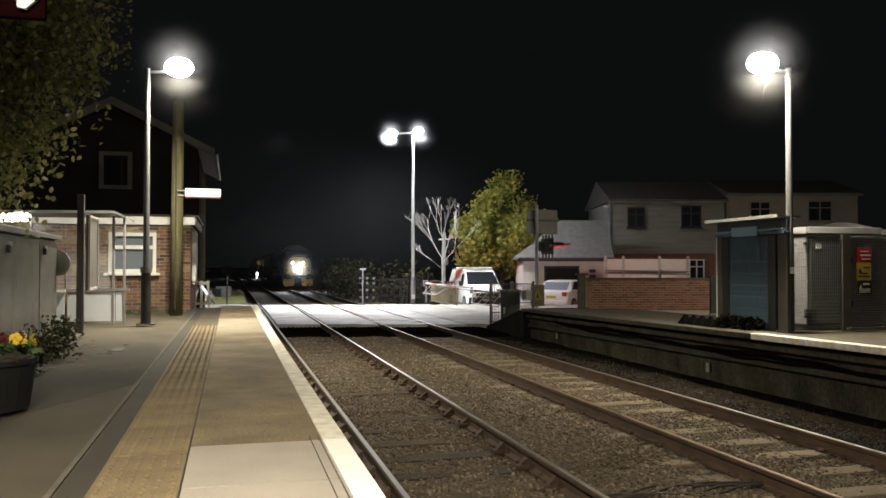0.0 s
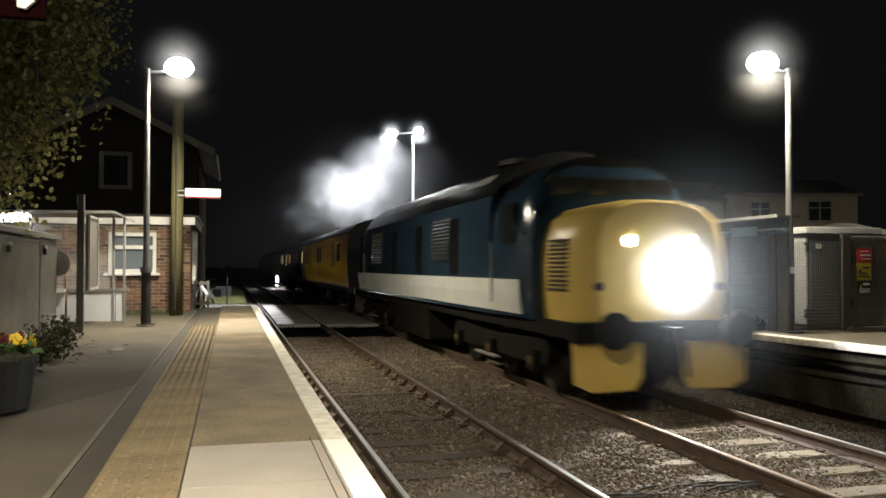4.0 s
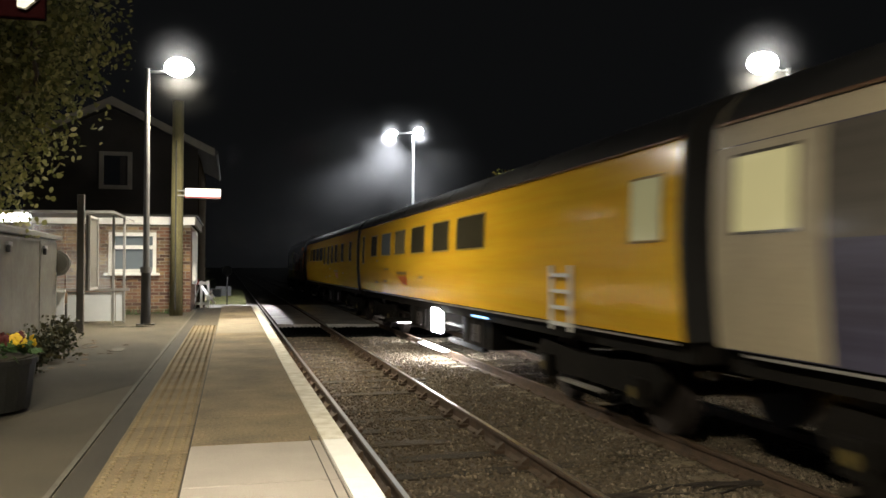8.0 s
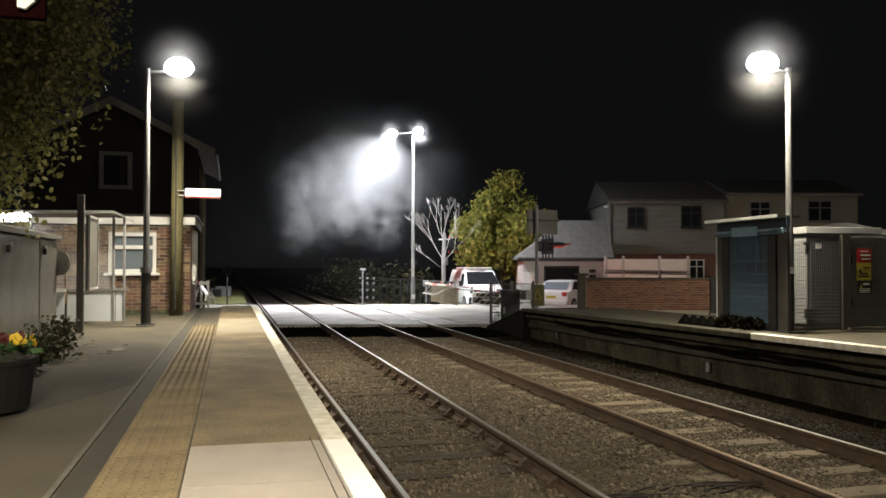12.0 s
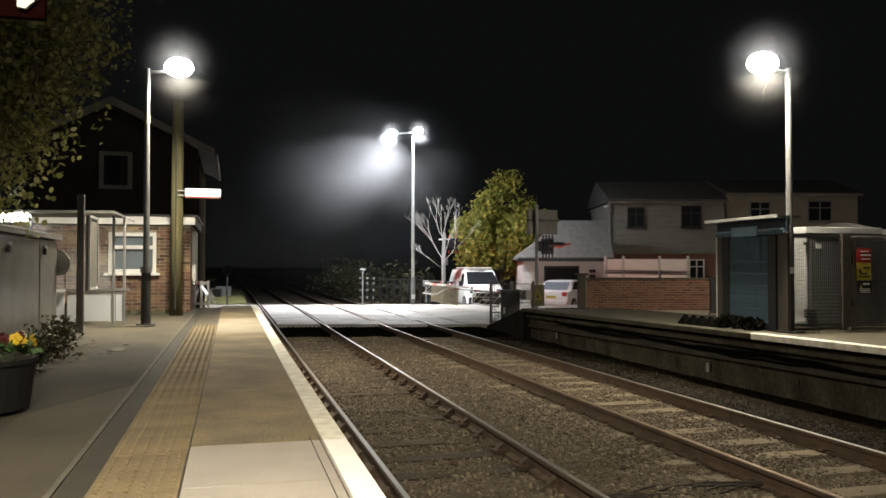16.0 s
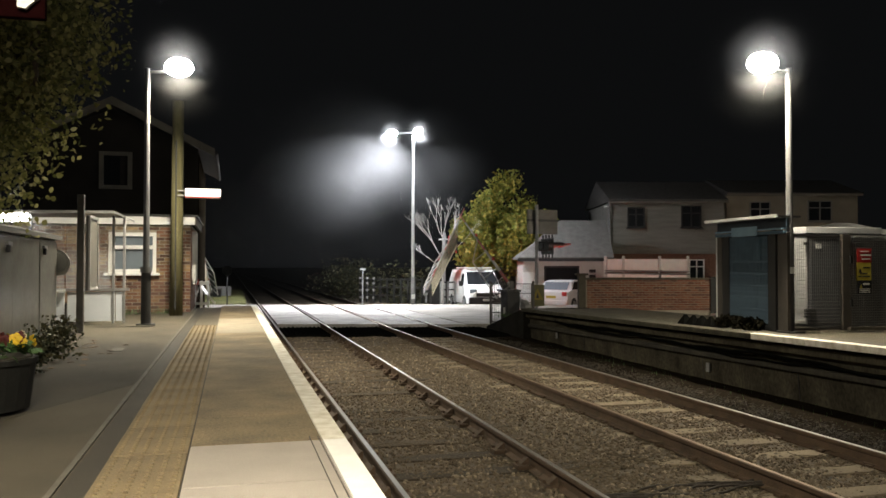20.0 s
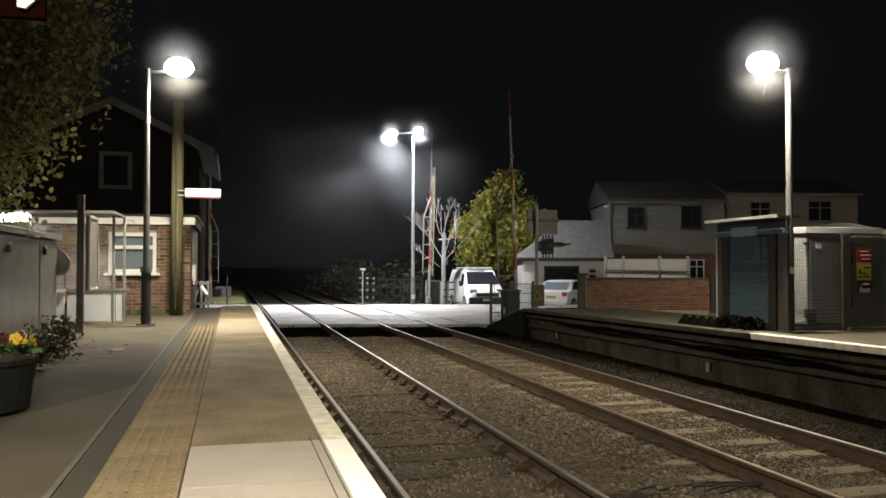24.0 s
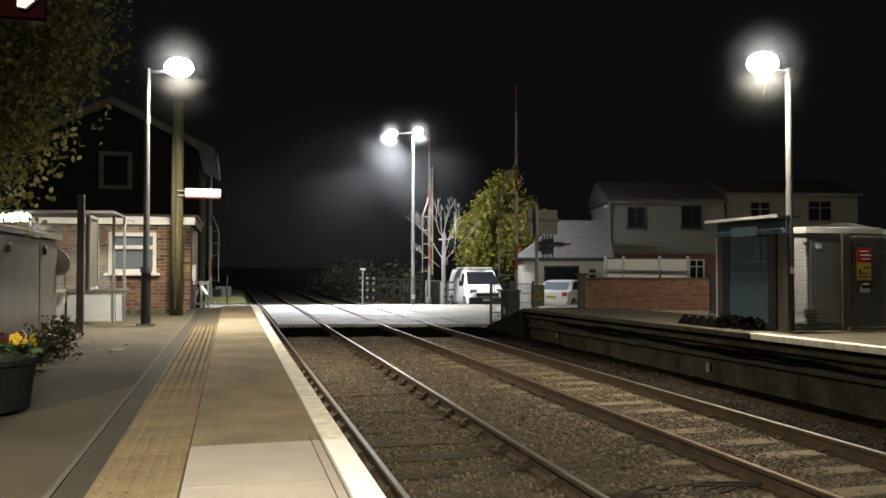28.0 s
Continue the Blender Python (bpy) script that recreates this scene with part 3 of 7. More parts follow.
def annexe():
    a = thing("brick_annexe", "small flat-roofed brick annexe with a white fascia", "building", (0, 19.72, 0.77))
    x0, x1, top = -5.4, -0.9, 2.0
    win = (-2.66, -1.64, 0.90, 1.82)
    wall = part("wall", bmesh.new(), "mortar", a)
    bm = bmesh.new()
    bm_box(bm, ((x0 + win[0]) / 2, 0.13, top / 2), (win[0] - x0, 0.23, top))
    bm_box(bm, ((win[1] + x1) / 2, 0.13, top / 2), (x1 - win[1], 0.23, top))
    bm_box(bm, ((win[0] + win[1]) / 2, 0.13, win[2] / 2), (win[1] - win[0], 0.23, win[2]))
    bm_box(bm, ((win[0] + win[1]) / 2, 0.13, (win[3] + top) / 2), (win[1] - win[0], 0.23, top - win[3]))
    bm_box(bm, (x1 - 0.115, 2.2, top / 2), (0.23, 3.9, top))
    bm_box(bm, (x0 + 0.115, 2.2, top / 2), (0.23, 3.9, top))
    bm.to_mesh(wall.data)
    bm.free()
    # Lower courses take the colours that carry the light low on the wall.
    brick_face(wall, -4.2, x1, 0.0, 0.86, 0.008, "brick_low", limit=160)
    brick_face(wall, -4.2, x1, 0.858, top, 0.008, "brick", [win])
    # side bricks towards the track
    side = bmesh.new()
    for r in range(26):
        for k in range(17):
            y = 0.02 + k * 0.225 + (0.11 if r % 2 else 0)
            bm_box(side, (x1 + 0.003, y + 0.11, r * 0.075 + 0.033), (0.02, 0.213, 0.065))
    tagged(part("side_brickwork", side, "brick", wall), kind="stuff")
    part("fascia", box(((x0 + x1) / 2, -0.06, top + 0.09), (x1 - x0 + 0.2, 0.04, 0.19), bevel=0.006), "white_paint", a, "bright white painted fascia")
    part("side_fascia", box((x1 + 0.1, 2.0, top + 0.09), (0.04, 4.1, 0.19)), "pale_render", a)
    part("roof", box(((x0 + x1) / 2, 2.06, top + 0.2), (x1 - x0 + 0.32, 4.3, 0.05)), "dark_steel", a, "flat dark felt roof")
    w = part("window", box(((win[0] + win[1]) / 2, 0.12, (win[2] + win[3]) / 2), (win[1] - win[0] - 0.13, 0.02, 0.8)), "blind_glass", a, "window with a pale grey blind")
    bm = bmesh.new()
    cx, cz = (win[0] + win[1]) / 2, (win[2] + win[3]) / 2
    for dx in (win[0] - cx + 0.035, win[1] - cx - 0.035):
        bm_box(bm, (cx + dx, 0.06, cz), (0.085, 0.08, 0.92))
    for z in (win[2] + 0.04, win[3] - 0.045, win[3] - 0.34):
        bm_box(bm, (cx, 0.063, z), (win[1] - win[0] - 0.155, 0.07, 0.085))
    part("window_frame", bm, "white_paint", w)
    part("window_sill", box((cx, -0.04, win[2] - 0.03), (1.18, 0.2, 0.06), bevel=0.01), "white_paint", w)
    s = part("side_window", box((x1 + 0.012, 1.3, 1.25), (0.02, 0.9, 1.1)), "window_glass", a)
    bm = bmesh.new()
    for y in (0.8, 1.8):
        bm_box(bm, (x1 + 0.05, y, 1.25), (0.09, 0.08, 1.2))
    for z in (0.66, 1.84):
        bm_box(bm, (x1 + 0.05, 1.3, z), (0.09, 1.08, 0.07))
    part("side_window_frame", bm, "white_paint", s)
    part("handrail", rod((x1 + 0.12, 0.3, 0.35), (x1 + 0.12, 3.2, 0.55), 0.02, n=8), "galv_dull", a)


annexe()


M["barge_paint"] = material("barge_paint", (0.19, 0.175, 0.145), 0.6, vary=0.2, scale=3)
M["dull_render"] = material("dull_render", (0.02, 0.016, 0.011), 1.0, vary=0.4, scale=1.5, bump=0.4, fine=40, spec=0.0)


def gable_house():
    Y, z0 = 27.0, -0.1
    h = thing("gable_house", "dark rendered house with pale barge boards and a gable end", "house", (0, Y, 0))
    ex, ez, ax, az = -0.62, 5.45, -3.55, 6.9
    lx = 2 * ax - ex
    wall = part("wall", prism([(lx + 0.4, z0), (ex - 0.4, z0), (ex - 0.4, ez + 0.1), (ax, az - 0.15), (lx + 0.4, ez + 0.1)], "y", 0.15, 7.5), "dark_render", h, "dark render")
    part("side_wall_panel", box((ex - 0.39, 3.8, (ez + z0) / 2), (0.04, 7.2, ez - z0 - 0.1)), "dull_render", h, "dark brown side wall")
    roof = bmesh.new()
    for s in (1, -1):
        e = ax + s * (ex - ax)
        bm_prism(roof, [(ax, az), (e + s * 0.1, ez - 0.05), (e + s * 0.1, ez + 0.07), (ax, az + 0.13)], "y", -0.2, 7.8)
    r = part("roof", roof, "roof_slate", h)
    for s in (1, -1):
        e = ax + s * (ex - ax)
        part("barge_board", prism([(ax, az + 0.14), (e + s * 0.12, ez + 0.08), (e + s * 0.12, ez - 0.16), (ax, az - 0.12)], "y", -0.25, -0.2), "barge_paint", r, "pale painted barge board")
    part("gutter", rod((ex + 0.16, -0.2, ez - 0.04), (ex + 0.16, 7.8, ez - 0.04), 0.06, n=10), "dark_steel", r)
    wx0, wx1, wz0, wz1 = -3.94, -2.99, 4.22, 5.38
    win = part("window", box(((wx0 + wx1) / 2, 0.13, (wz0 + wz1) / 2), (0.85, 0.03, 1.05)), "window_glass", h)
    bm = bmesh.new()
    for x in (wx0 + 0.06, wx1 - 0.06):
        bm_box(bm, (x, 0.1, (wz0 + wz1) / 2), (0.13, 0.1, wz1 - wz0), bevel=0.01)
    for z in (wz0 + 0.06, wz1 - 0.06):
        bm_box(bm, ((wx0 + wx1) / 2, 0.1, z), (wx1 - wx0 - 0.26, 0.1, 0.12), bevel=0.01)
    part("window_frame", bm, "barge_paint", win, "pale window surround")
    part("curtain", prism([(wx0 + 0.6, 0.112), (wx0 + 0.68, 0.1), (wx0 + 0.76, 0.112), (wx0 + 0.82, 0.1), (wx0 + 0.82, 0.113), (wx0 + 0.6, 0.114)], "z", wz0 + 0.14, wz1 - 0.14), "dark_render", win)
    return h


gable_house()


def shelter():
    s = thing("waiting_shelter", "small glazed waiting shelter with a grey metal frame and panels", "shelter", (-2.4, 15.9, DECK))
    for x in (-0.95, 0.41, 0.59):
        part("post", box((x - 0.03, -0.28, 0.96), (0.045, 0.045, 1.92), bevel=0.006), "galv_dull", s)
    part("side_panel", box((0.49, -0.28, 0.3), (0.13, 0.03, 0.52)), "grey_white", s, "pale narrow panel")
    part("roof", prism([(-1.9, 1.93), (0.4, 1.95), (0.6, 1.86), (0.6, 1.9), (0.4, 2.0), (-1.9, 1.98)], "y", -0.42, 0.95), "galv_dull", s, "pale grey sheet roof")
    part("glass_panel", box((0.0, -0.28, 1.18), (0.8, 0.01, 1.15)), "clear", s)
    part("glass_panel", box((-0.68, -0.28, 1.18), (0.5, 0.01, 1.15)), "clear", s)
    part("rail", box((-0.15, -0.28, 0.6), (1.6, 0.05, 0.05)), "galv_dull", s)
    part("lower_panel", box((0.02, -0.28, 0.3), (0.78, 0.03, 0.52)), "grey_white", s, "pale blue-grey lower panel")
    part("lower_panel", box((-1.05, -0.28, 0.3), (1.26, 0.03, 0.52)), "grey_white", s)
    part("sill_rail", box((-1.05, -0.3, 0.58), (1.3, 0.08, 0.05)), "white_paint", s)
    part("bench", box((-0.55, -0.1, 0.2), (0.9, 0.3, 0.3), bevel=0.02), "grey_paint", s)


M["grey_white"] = material("grey_white", (0.7, 0.74, 0.8), 0.5, vary=0.1, scale=2, bump=0.05)
shelter()


M["board_grey"] = material("board_grey", (0.16, 0.155, 0.14), 0.3, vary=0.15, scale=3, bump=0.05)


def notice_board():
    n = thing("notice_board", "grey framed notice board on a dark post", "sign", (-2.2, 13.4, DECK))
    part("post", box((0, 0, 1.05), (0.1, 0.1, 2.1), bevel=0.01), "cage_grey", n)
    part("board", box((0.07, 0.55, 1.22), (0.05, 0.8, 1.16), bevel=0.01), "board_grey", n)
    for z in (0.66, 1.78):
        part("frame_rail", box((0.1, 0.55, z), (0.03, 0.84, 0.035)), "galv", n, "pale frame rail")
    for y in (0.15, 0.95):
        part("frame_stile", box((0.1, y, 1.22), (0.03, 0.035, 1.08)), "galv", n, "pale frame stile")
    part("arm", box((0.02, 0.1, 1.6), (0.05, 0.2, 0.05)), "dark_steel", n)


notice_board()


M["cabinet_grey"] = material("cabinet_grey", (0.25, 0.25, 0.23), 0.27, vary=0.12, scale=3, bump=0.012, fine=14, second=(0.2, 0.195, 0.175))


def equipment_cabinet():
    c = thing("equipment_cabinet", "large grey steel trackside cabinet with two hasps", "cabinet", (-2.25, 11.9, DECK))
    part("body", box((-0.56, -2.0, 0.68), (1.1, 4.0, 1.36), bevel=0.02), "cabinet_grey", c)
    for a, b, lean in ((-0.03, -1.08, 0.7), (-1.09, -2.34, 0.0), (-2.35, -3.97, -0.4)):
        part("door", box((0.0, (a + b) / 2, 0.68), (0.03, a - b - 0.012, 1.28), rz=lean, bevel=0.006), "cabinet_grey", c)
    part("lid", prism([(-1.16, 1.36), (0.06, 1.36), (0.06, 1.41), (-0.55, 1.55), (-1.16, 1.41)], "y", -4.05, 0.05), "grey_paint", c, "overhanging sloped lid")
    for y in (-0.9, -2.6):
        h = part("hasp", box((0.03, y, 1.24), (0.05, 0.16, 0.05), bevel=0.008), "galv_dull", c)
        part("padlock", box((0.05, y - 0.06, 1.19), (0.04, 0.06, 0.08), bevel=0.012), "dark_steel", h)
    bell = bmesh.new()
    bm_rod(bell, (-0.02, 0.06, 1.05), (-0.02, 0.11, 1.05), 0.175, n=28)
    bm_rod(bell, (-0.02, 0.04, 1.05), (-0.02, 0.07, 1.05), 0.14, 0.165, 28)
    part("warning_bell", bell, "grey_paint", c, "round grey bell at the cabinet's end")


equipment_cabinet()


def planter():
    p = thing("flower_planter", "dark tub of yellow pansies on the platform", "planter", (-1.75, 6.45, DECK))
    bm = bmesh.new()
    bmesh.ops.create_cone(bm, cap_ends=True, segments=24, radius1=0.36, radius2=0.40, depth=0.34, matrix=Matrix.Translation((0, 0, 0.17)))
    part("tub", bm, "tub_black", p, "dark tapered tub")
    part("rim", rod((0, 0, 0.32), (0, 0, 0.355), 0.41, n=24), "tub_black", p)
    part("soil", rod((0, 0, 0.335), (0, 0, 0.365), 0.37, n=24), "earth", p)
    leaves = bmesh.new()
    rng = random.Random(5)
    for i in range(260):
        a, r = rng.uniform(0, 6.28), 0.39 * math.sqrt(rng.random())
        m4 = Matrix.Translation((r * math.cos(a), r * math.sin(a), 0.37 + rng.uniform(0, 0.1))) @ Euler((rng.uniform(-1, 1), rng.uniform(-1, 1), a)).to_matrix().to_4x4()
        k = rng.uniform(0.025, 0.045)
        vs = [leaves.verts.new(m4 @ Vector(v)) for v in ((0, 0, 0), (k, k * 0.5, 0.006), (2 * k, 0, 0), (k, -k * 0.5, 0.006))]
        leaves.faces.new(vs)
    tagged(part("leaves", leaves, "leaf_low", p), kind="stuff")
    for i in range(30):
        a, r = rng.uniform(0, 6.28), rng.uniform(0.05, 0.38)
        bm = bmesh.new()
        for k in range(5):
            b = k * 1.257
            m4 = Matrix.Translation((0.022 * math.cos(b), 0.004 * k, 0.022 * math.sin(b))) @ Matrix.Diagonal((0.025, 0.008, 0.025, 1))
            bmesh.ops.create_icosphere(bm, subdivisions=1, radius=1, matrix=m4)
        f = part("flower", bm, "petal_dark" if i % 3 == 1 else "petal_white" if i % 11 == 3 else "petal", p)
        f.location = (r * math.cos(a), r * math.sin(a), 0.475 + rng.uniform(-0.04, 0.05))
        f.rotation_euler = (rng.uniform(-0.5, 0.5), 0, rng.uniform(-0.8, 0.8))


M["leaf_low"] = island_material("leaf_low", [(0.03, 0.07, 0.02), (0.06, 0.12, 0.03), (0.04, 0.09, 0.03)], 0.6)
M["tub_black"] = material("tub_black", (0.012, 0.012, 0.011), 0.7, vary=0.3, bump=0.1, spec=0.2)
M["petal"] = material("petal", (0.75, 0.5, 0.03), 0.6, vary=0.2, bump=0.05)
M["petal_white"] = material("petal_white", (0.6, 0.55, 0.4), 0.6, vary=0.2, bump=0.05)
M["petal_dark"] = material("petal_dark", (0.09, 0.012, 0.012), 0.6, vary=0.2, bump=0.05)
planter()

# ---- the train: locomotive, four coaches, locomotive ----
TRACK2 = (RC + RD) / 2
M["coach_yellow"] = material("coach_yellow", (0.86, 0.51, 0.03), 0.155, vary=0.1, scale=1.2, bump=0.06, fine=3.5, second=(0.76, 0.44, 0.026), stretch=(1, 0.16, 3.5))
M["coach_roof"] = material("coach_roof", (0.026, 0.025, 0.024), 0.5, vary=0.3, scale=1.5, bump=0.1, fine=20)
M["coach_navy"] = material("coach_navy", (0.072, 0.069, 0.105), 0.16, vary=0.25, scale=1.2, bump=0.06, fine=3.5, stretch=(1, 0.16, 3.5))
M["gutter_brown"] = material("gutter_brown", (0.2, 0.12, 0.08), 0.2, 0.4, vary=0.3)
M["dark_lettering"] = material("dark_lettering", (0.2, 0.11, 0.02), 0.5, vary=0.2)
M["worn_silver"] = material("worn_silver", (0.5, 0.48, 0.44), 0.4, 0.6, vary=0.4, scale=4, bump=0.2)
M["coach_grey"] = material("coach_grey", (0.105, 0.095, 0.083), 0.16, vary=0.15, scale=1.2, bump=0.06, fine=3.5, stretch=(1, 0.16, 3.5))
M["coach_cream"] = material("coach_cream", (0.42, 0.36, 0.25), 0.4, vary=0.15, scale=1.2, bump=0.03, fine=30)
M["underframe"] = material("underframe", (0.009, 0.0075, 0.006), 0.85, vary=0.5, scale=3, bump=0.4, fine=30, spec=0.12)
M["step_yellow"] = material("step_yellow", (0.11, 0.08, 0.018), 0.6, vary=0.3, scale=5, bump=0.1)
M["loco_teal"] = material("loco_teal", (0.016, 0.034, 0.055), 0.16, vary=0.25, scale=1.5, bump=0.08, fine=4)
M["loco_white"] = material("loco_white", (0.6, 0.6, 0.56), 0.4, vary=0.12, scale=1.5, bump=0.03)
M["loco_warning"] = material("loco_warning", (0.6, 0.42, 0.1), 0.35, vary=0.1, scale=2, bump=0.03)
M["loco_orange"] = material("loco_orange", (0.5, 0.15, 0.04), 0.14, vary=0.1, scale=1.5, bump=0.06, fine=4, stretch=(1, 0.16, 3.5))
M["loco_lemon"] = material("loco_lemon", (0.52, 0.53, 0.05), 0.16, vary=0.1, scale=1.5, bump=0.08, fine=4)
M["loco_black"] = material("loco_black", (0.006, 0.006, 0.006), 0.3, vary=0.3, scale=2, bump=0.08, fine=4, spec=0.2)
M["brand_brown"] = material("brand_brown", (0.2, 0.06, 0.015), 0.5, vary=0.2)
M["grille"] = material("grille", (0.02, 0.014, 0.01), 0.6, vary=0.3, scale=4, bump=0.1)
M["wheel_steel"] = material("wheel_steel", (0.05, 0.04, 0.035), 0.6, 0.5, vary=0.4, scale=5, bump=0.2)


def lit_glass(name, glow, strength, tint=(0.06, 0.05, 0.035)):
    """Dark glossy glass with a lit room behind it."""
    m = glass(name, tint, 0.1)
    b = m.node_tree.nodes["Principled BSDF"]
    b.inputs["Emission Color"].default_value = (*glow, 1)
    b.inputs["Emission Strength"].default_value = strength
    return m


M["warm_window"] = lit_glass("warm_window", (0.5, 0.24, 0.04), 0.24)
M["amber_window"] = lit_glass("amber_window", (0.5, 0.2, 0.04), 0.03)
M["pale_window"] = lit_glass("pale_window", (0.85, 0.75, 0.36), 0.34, (0.2, 0.18, 0.1))
# Pale olive and yellow bases imitate light reflected in the coach windows.
M["dim_window"] = glass("dim_window", (0.2, 0.165, 0.09), 0.15)
M["reflect_window"] = glass("reflect_window", (0.5, 0.35, 0.09), 0.12)
M["frame_brown"] = material("frame_brown", (0.3, 0.19, 0.03), 0.5, vary=0.2)
M["headlight"] = material("headlight", (0.92, 0.97, 1.0), emit=800)
M["marker_light"] = material("marker_light", (1.0, 0.96, 0.85), emit=130)
M["flood"] = material("flood", (0.93, 0.95, 1.0), emit=130)
M["small_led"] = material("small_led", (0.95, 0.97, 1.0), emit=40)
M["blue_led"] = material("blue_led", (0.25, 0.55, 1.0), emit=2.5)
M["tail_red"] = material("tail_red", (1.0, 0.03, 0.02), emit=3)


def coach_outline(grow=0.0):
    """Half of a coach's section from sill to ridge: tumblehome side, curved roof."""
    pts = [(1.33, 1.11), (1.355, 1.35), (1.383, 1.8), (1.388, 2.05), (1.383, 2.35), (1.368, 2.65), (1.345, 2.9), (1.333, 3.0)]
    roof = [(1.24, 3.17), (1.05, 3.33), (0.8, 3.43), (0.5, 3.5), (0.2, 3.53)]
    return pts, roof


def skin(parent, name, half, y0, y1, mat, label="", close=False):
    """Both sides of a shell that follows the half-outline, with thickness."""
    pts = half
    bm = bmesh.new()
    for s in (-1, 1):
        out = [(s * x, z) for x, z in pts] + [(s * (x - 0.05), z) for x, z in reversed(pts)]
        bm_prism(bm, out, "y", y0, y1)
    return part(name, bm, mat, parent, label)


def width_at(z, pts):
    for (xa, za), (xb, zb) in zip(pts, pts[1:]):
        if za <= z <= zb:
            return xa + (xb - xa) * (z - za) / (zb - za)
    return pts[-1][0]


def side_panel(parent, name, y0, y1, z0, z1, mat, pts, proud=0.006, thick=0.02, label="", sides=(-1, 1)):
    """A panel that follows the body's side, once for each side; the near one is returned."""
    made = []
    for s in sides:
        bm = bmesh.new()
        zs = sorted({z0, z1, *[z for _, z in pts if z0 < z < z1]})
        outer = [(s * (width_at(z, pts) + proud), z) for z in zs]
        inner = [(s * (width_at(z, pts) + proud - thick), z) for z in reversed(zs)]
        bm_prism(bm, outer + inner, "y", y0, y1)
        made.append(part(name, bm, mat, parent, label))
    return made[0] if len(made) == 1 else made


def train_window(parent, y0, y1, z0, z1, glow, pts, label="", frame_mat="frame_brown"):
    for s in (-1, 1):
        w = side_panel(parent, "window", y0 + 0.025, y1 - 0.025, z0 + 0.025, z1 - 0.025, glow, pts, 0.010, 0.02, label, (s,))
        bm = bmesh.new()
        for a, b in ((y0, y0 + 0.025), (y1 - 0.025, y1)):
            out = [(s * (width_at(z, pts) + 0.014), z) for z in (z0, (z0 + z1) / 2, z1)]
            inn = [(s * (width_at(z, pts) - 0.004), z) for z in (z1, (z0 + z1) / 2, z0)]
            bm_prism(bm, out + inn, "y", a, b)
        for z in (z0 + 0.012, z1 - 0.012):
            x = width_at(z, pts)
            bm_box(bm, (s * (x + 0.005), (y0 + y1) / 2, z), (0.018, y1 - y0, 0.025))
        part("window_frame", bm, frame_mat, w)


def louvre(parent, y0, y1, z0, z1, pts, mat="coach_yellow", rows=14):
    for s in (-1, 1):
        back = side_panel(parent, "louvre", y0, y1, z0, z1, "grille", pts, 0.004, 0.02, "dark slatted air louvre", (s,))
        slat = mesh_of("slat", box((0, 0, 0), (0.03, y1 - y0 - 0.03, (z1 - z0) / rows * 0.42), m=Matrix.Rotation(radians(25 * s), 4, "Y")), mat)
        for k in range(rows):
            z = z0 + (k + 0.5) * (z1 - z0) / rows
            part("slat", slat, None, back).location = (s * (width_at(z, pts) + 0.014), (y0 + y1) / 2, z)


def wheelset(parent, y, x_half=0.75, r=0.457):
    """Two flanged wheels on an axle."""
    for s in (-1, 1):
        bm = bmesh.new()
        bm_rod(bm, (s * (x_half - 0.06), y, r), (s * (x_half + 0.07), y, r), r, n=28)
        bm_rod(bm, (s * (x_half - 0.09), y, r), (s * (x_half - 0.06), y, r), r + 0.028, n=28)
        part("wheel", bm, "wheel_steel", parent)
    part("axle", rod((-x_half - 0.2, y, r), (x_half + 0.2, y, r), 0.085, n=12), "wheel_steel", parent)


def bogie(parent, y, axles, spread):
    """Side frames with axle boxes, springs and step boards."""
    bm = bmesh.new()
    span = (axles - 1) * spread
    for s in (-1, 1):
        x = s * 1.02
        bm_prism(bm, [(y - span / 2 - 0.5, 0.62), (y - span / 2 - 0.3, 0.4), (y + span / 2 + 0.3, 0.4), (y + span / 2 + 0.5, 0.62),
                      (y + span / 2 + 0.3, 0.8), (y + 0.4, 0.72), (y - 0.4, 0.72), (y - span / 2 - 0.3, 0.8)], "x", x - 0.06, x + 0.06)
        for k in range(axles):
            ya = y - span / 2 + k * spread
            bm_box(bm, (x + s * 0.06, ya, 0.46), (0.2, 0.3, 0.3), bevel=0.03)
            for o in (-0.24, 0.24):
                bm_rod(bm, (x, ya + o, 0.42), (x, ya + o, 0.72), 0.07, n=10)
        bm_box(bm, (x + s * 0.08, y, 0.3), (0.1, 1.1, 0.1), bevel=0.02)
    bm_box(bm, (0, y, 0.62), (2.0, 0.5, 0.25))
    b = part("bogie", bm, "underframe", parent)
    for k in range(axles):
        wheelset(b, y - span / 2 + k * spread)
    part("step_board", box((-1.2, y, 0.36), (0.1, 1.1, 0.03)), "worn_silver", b, "worn bright step board")
    for k in range(axles):
        part("axle_box_cover", rod((-1.17, y - span / 2 + k * spread, 0.46), (-1.2, y - span / 2 + k * spread, 0.46), 0.065, n=14), "step_yellow", b, "yellow axle box cover")
    return b


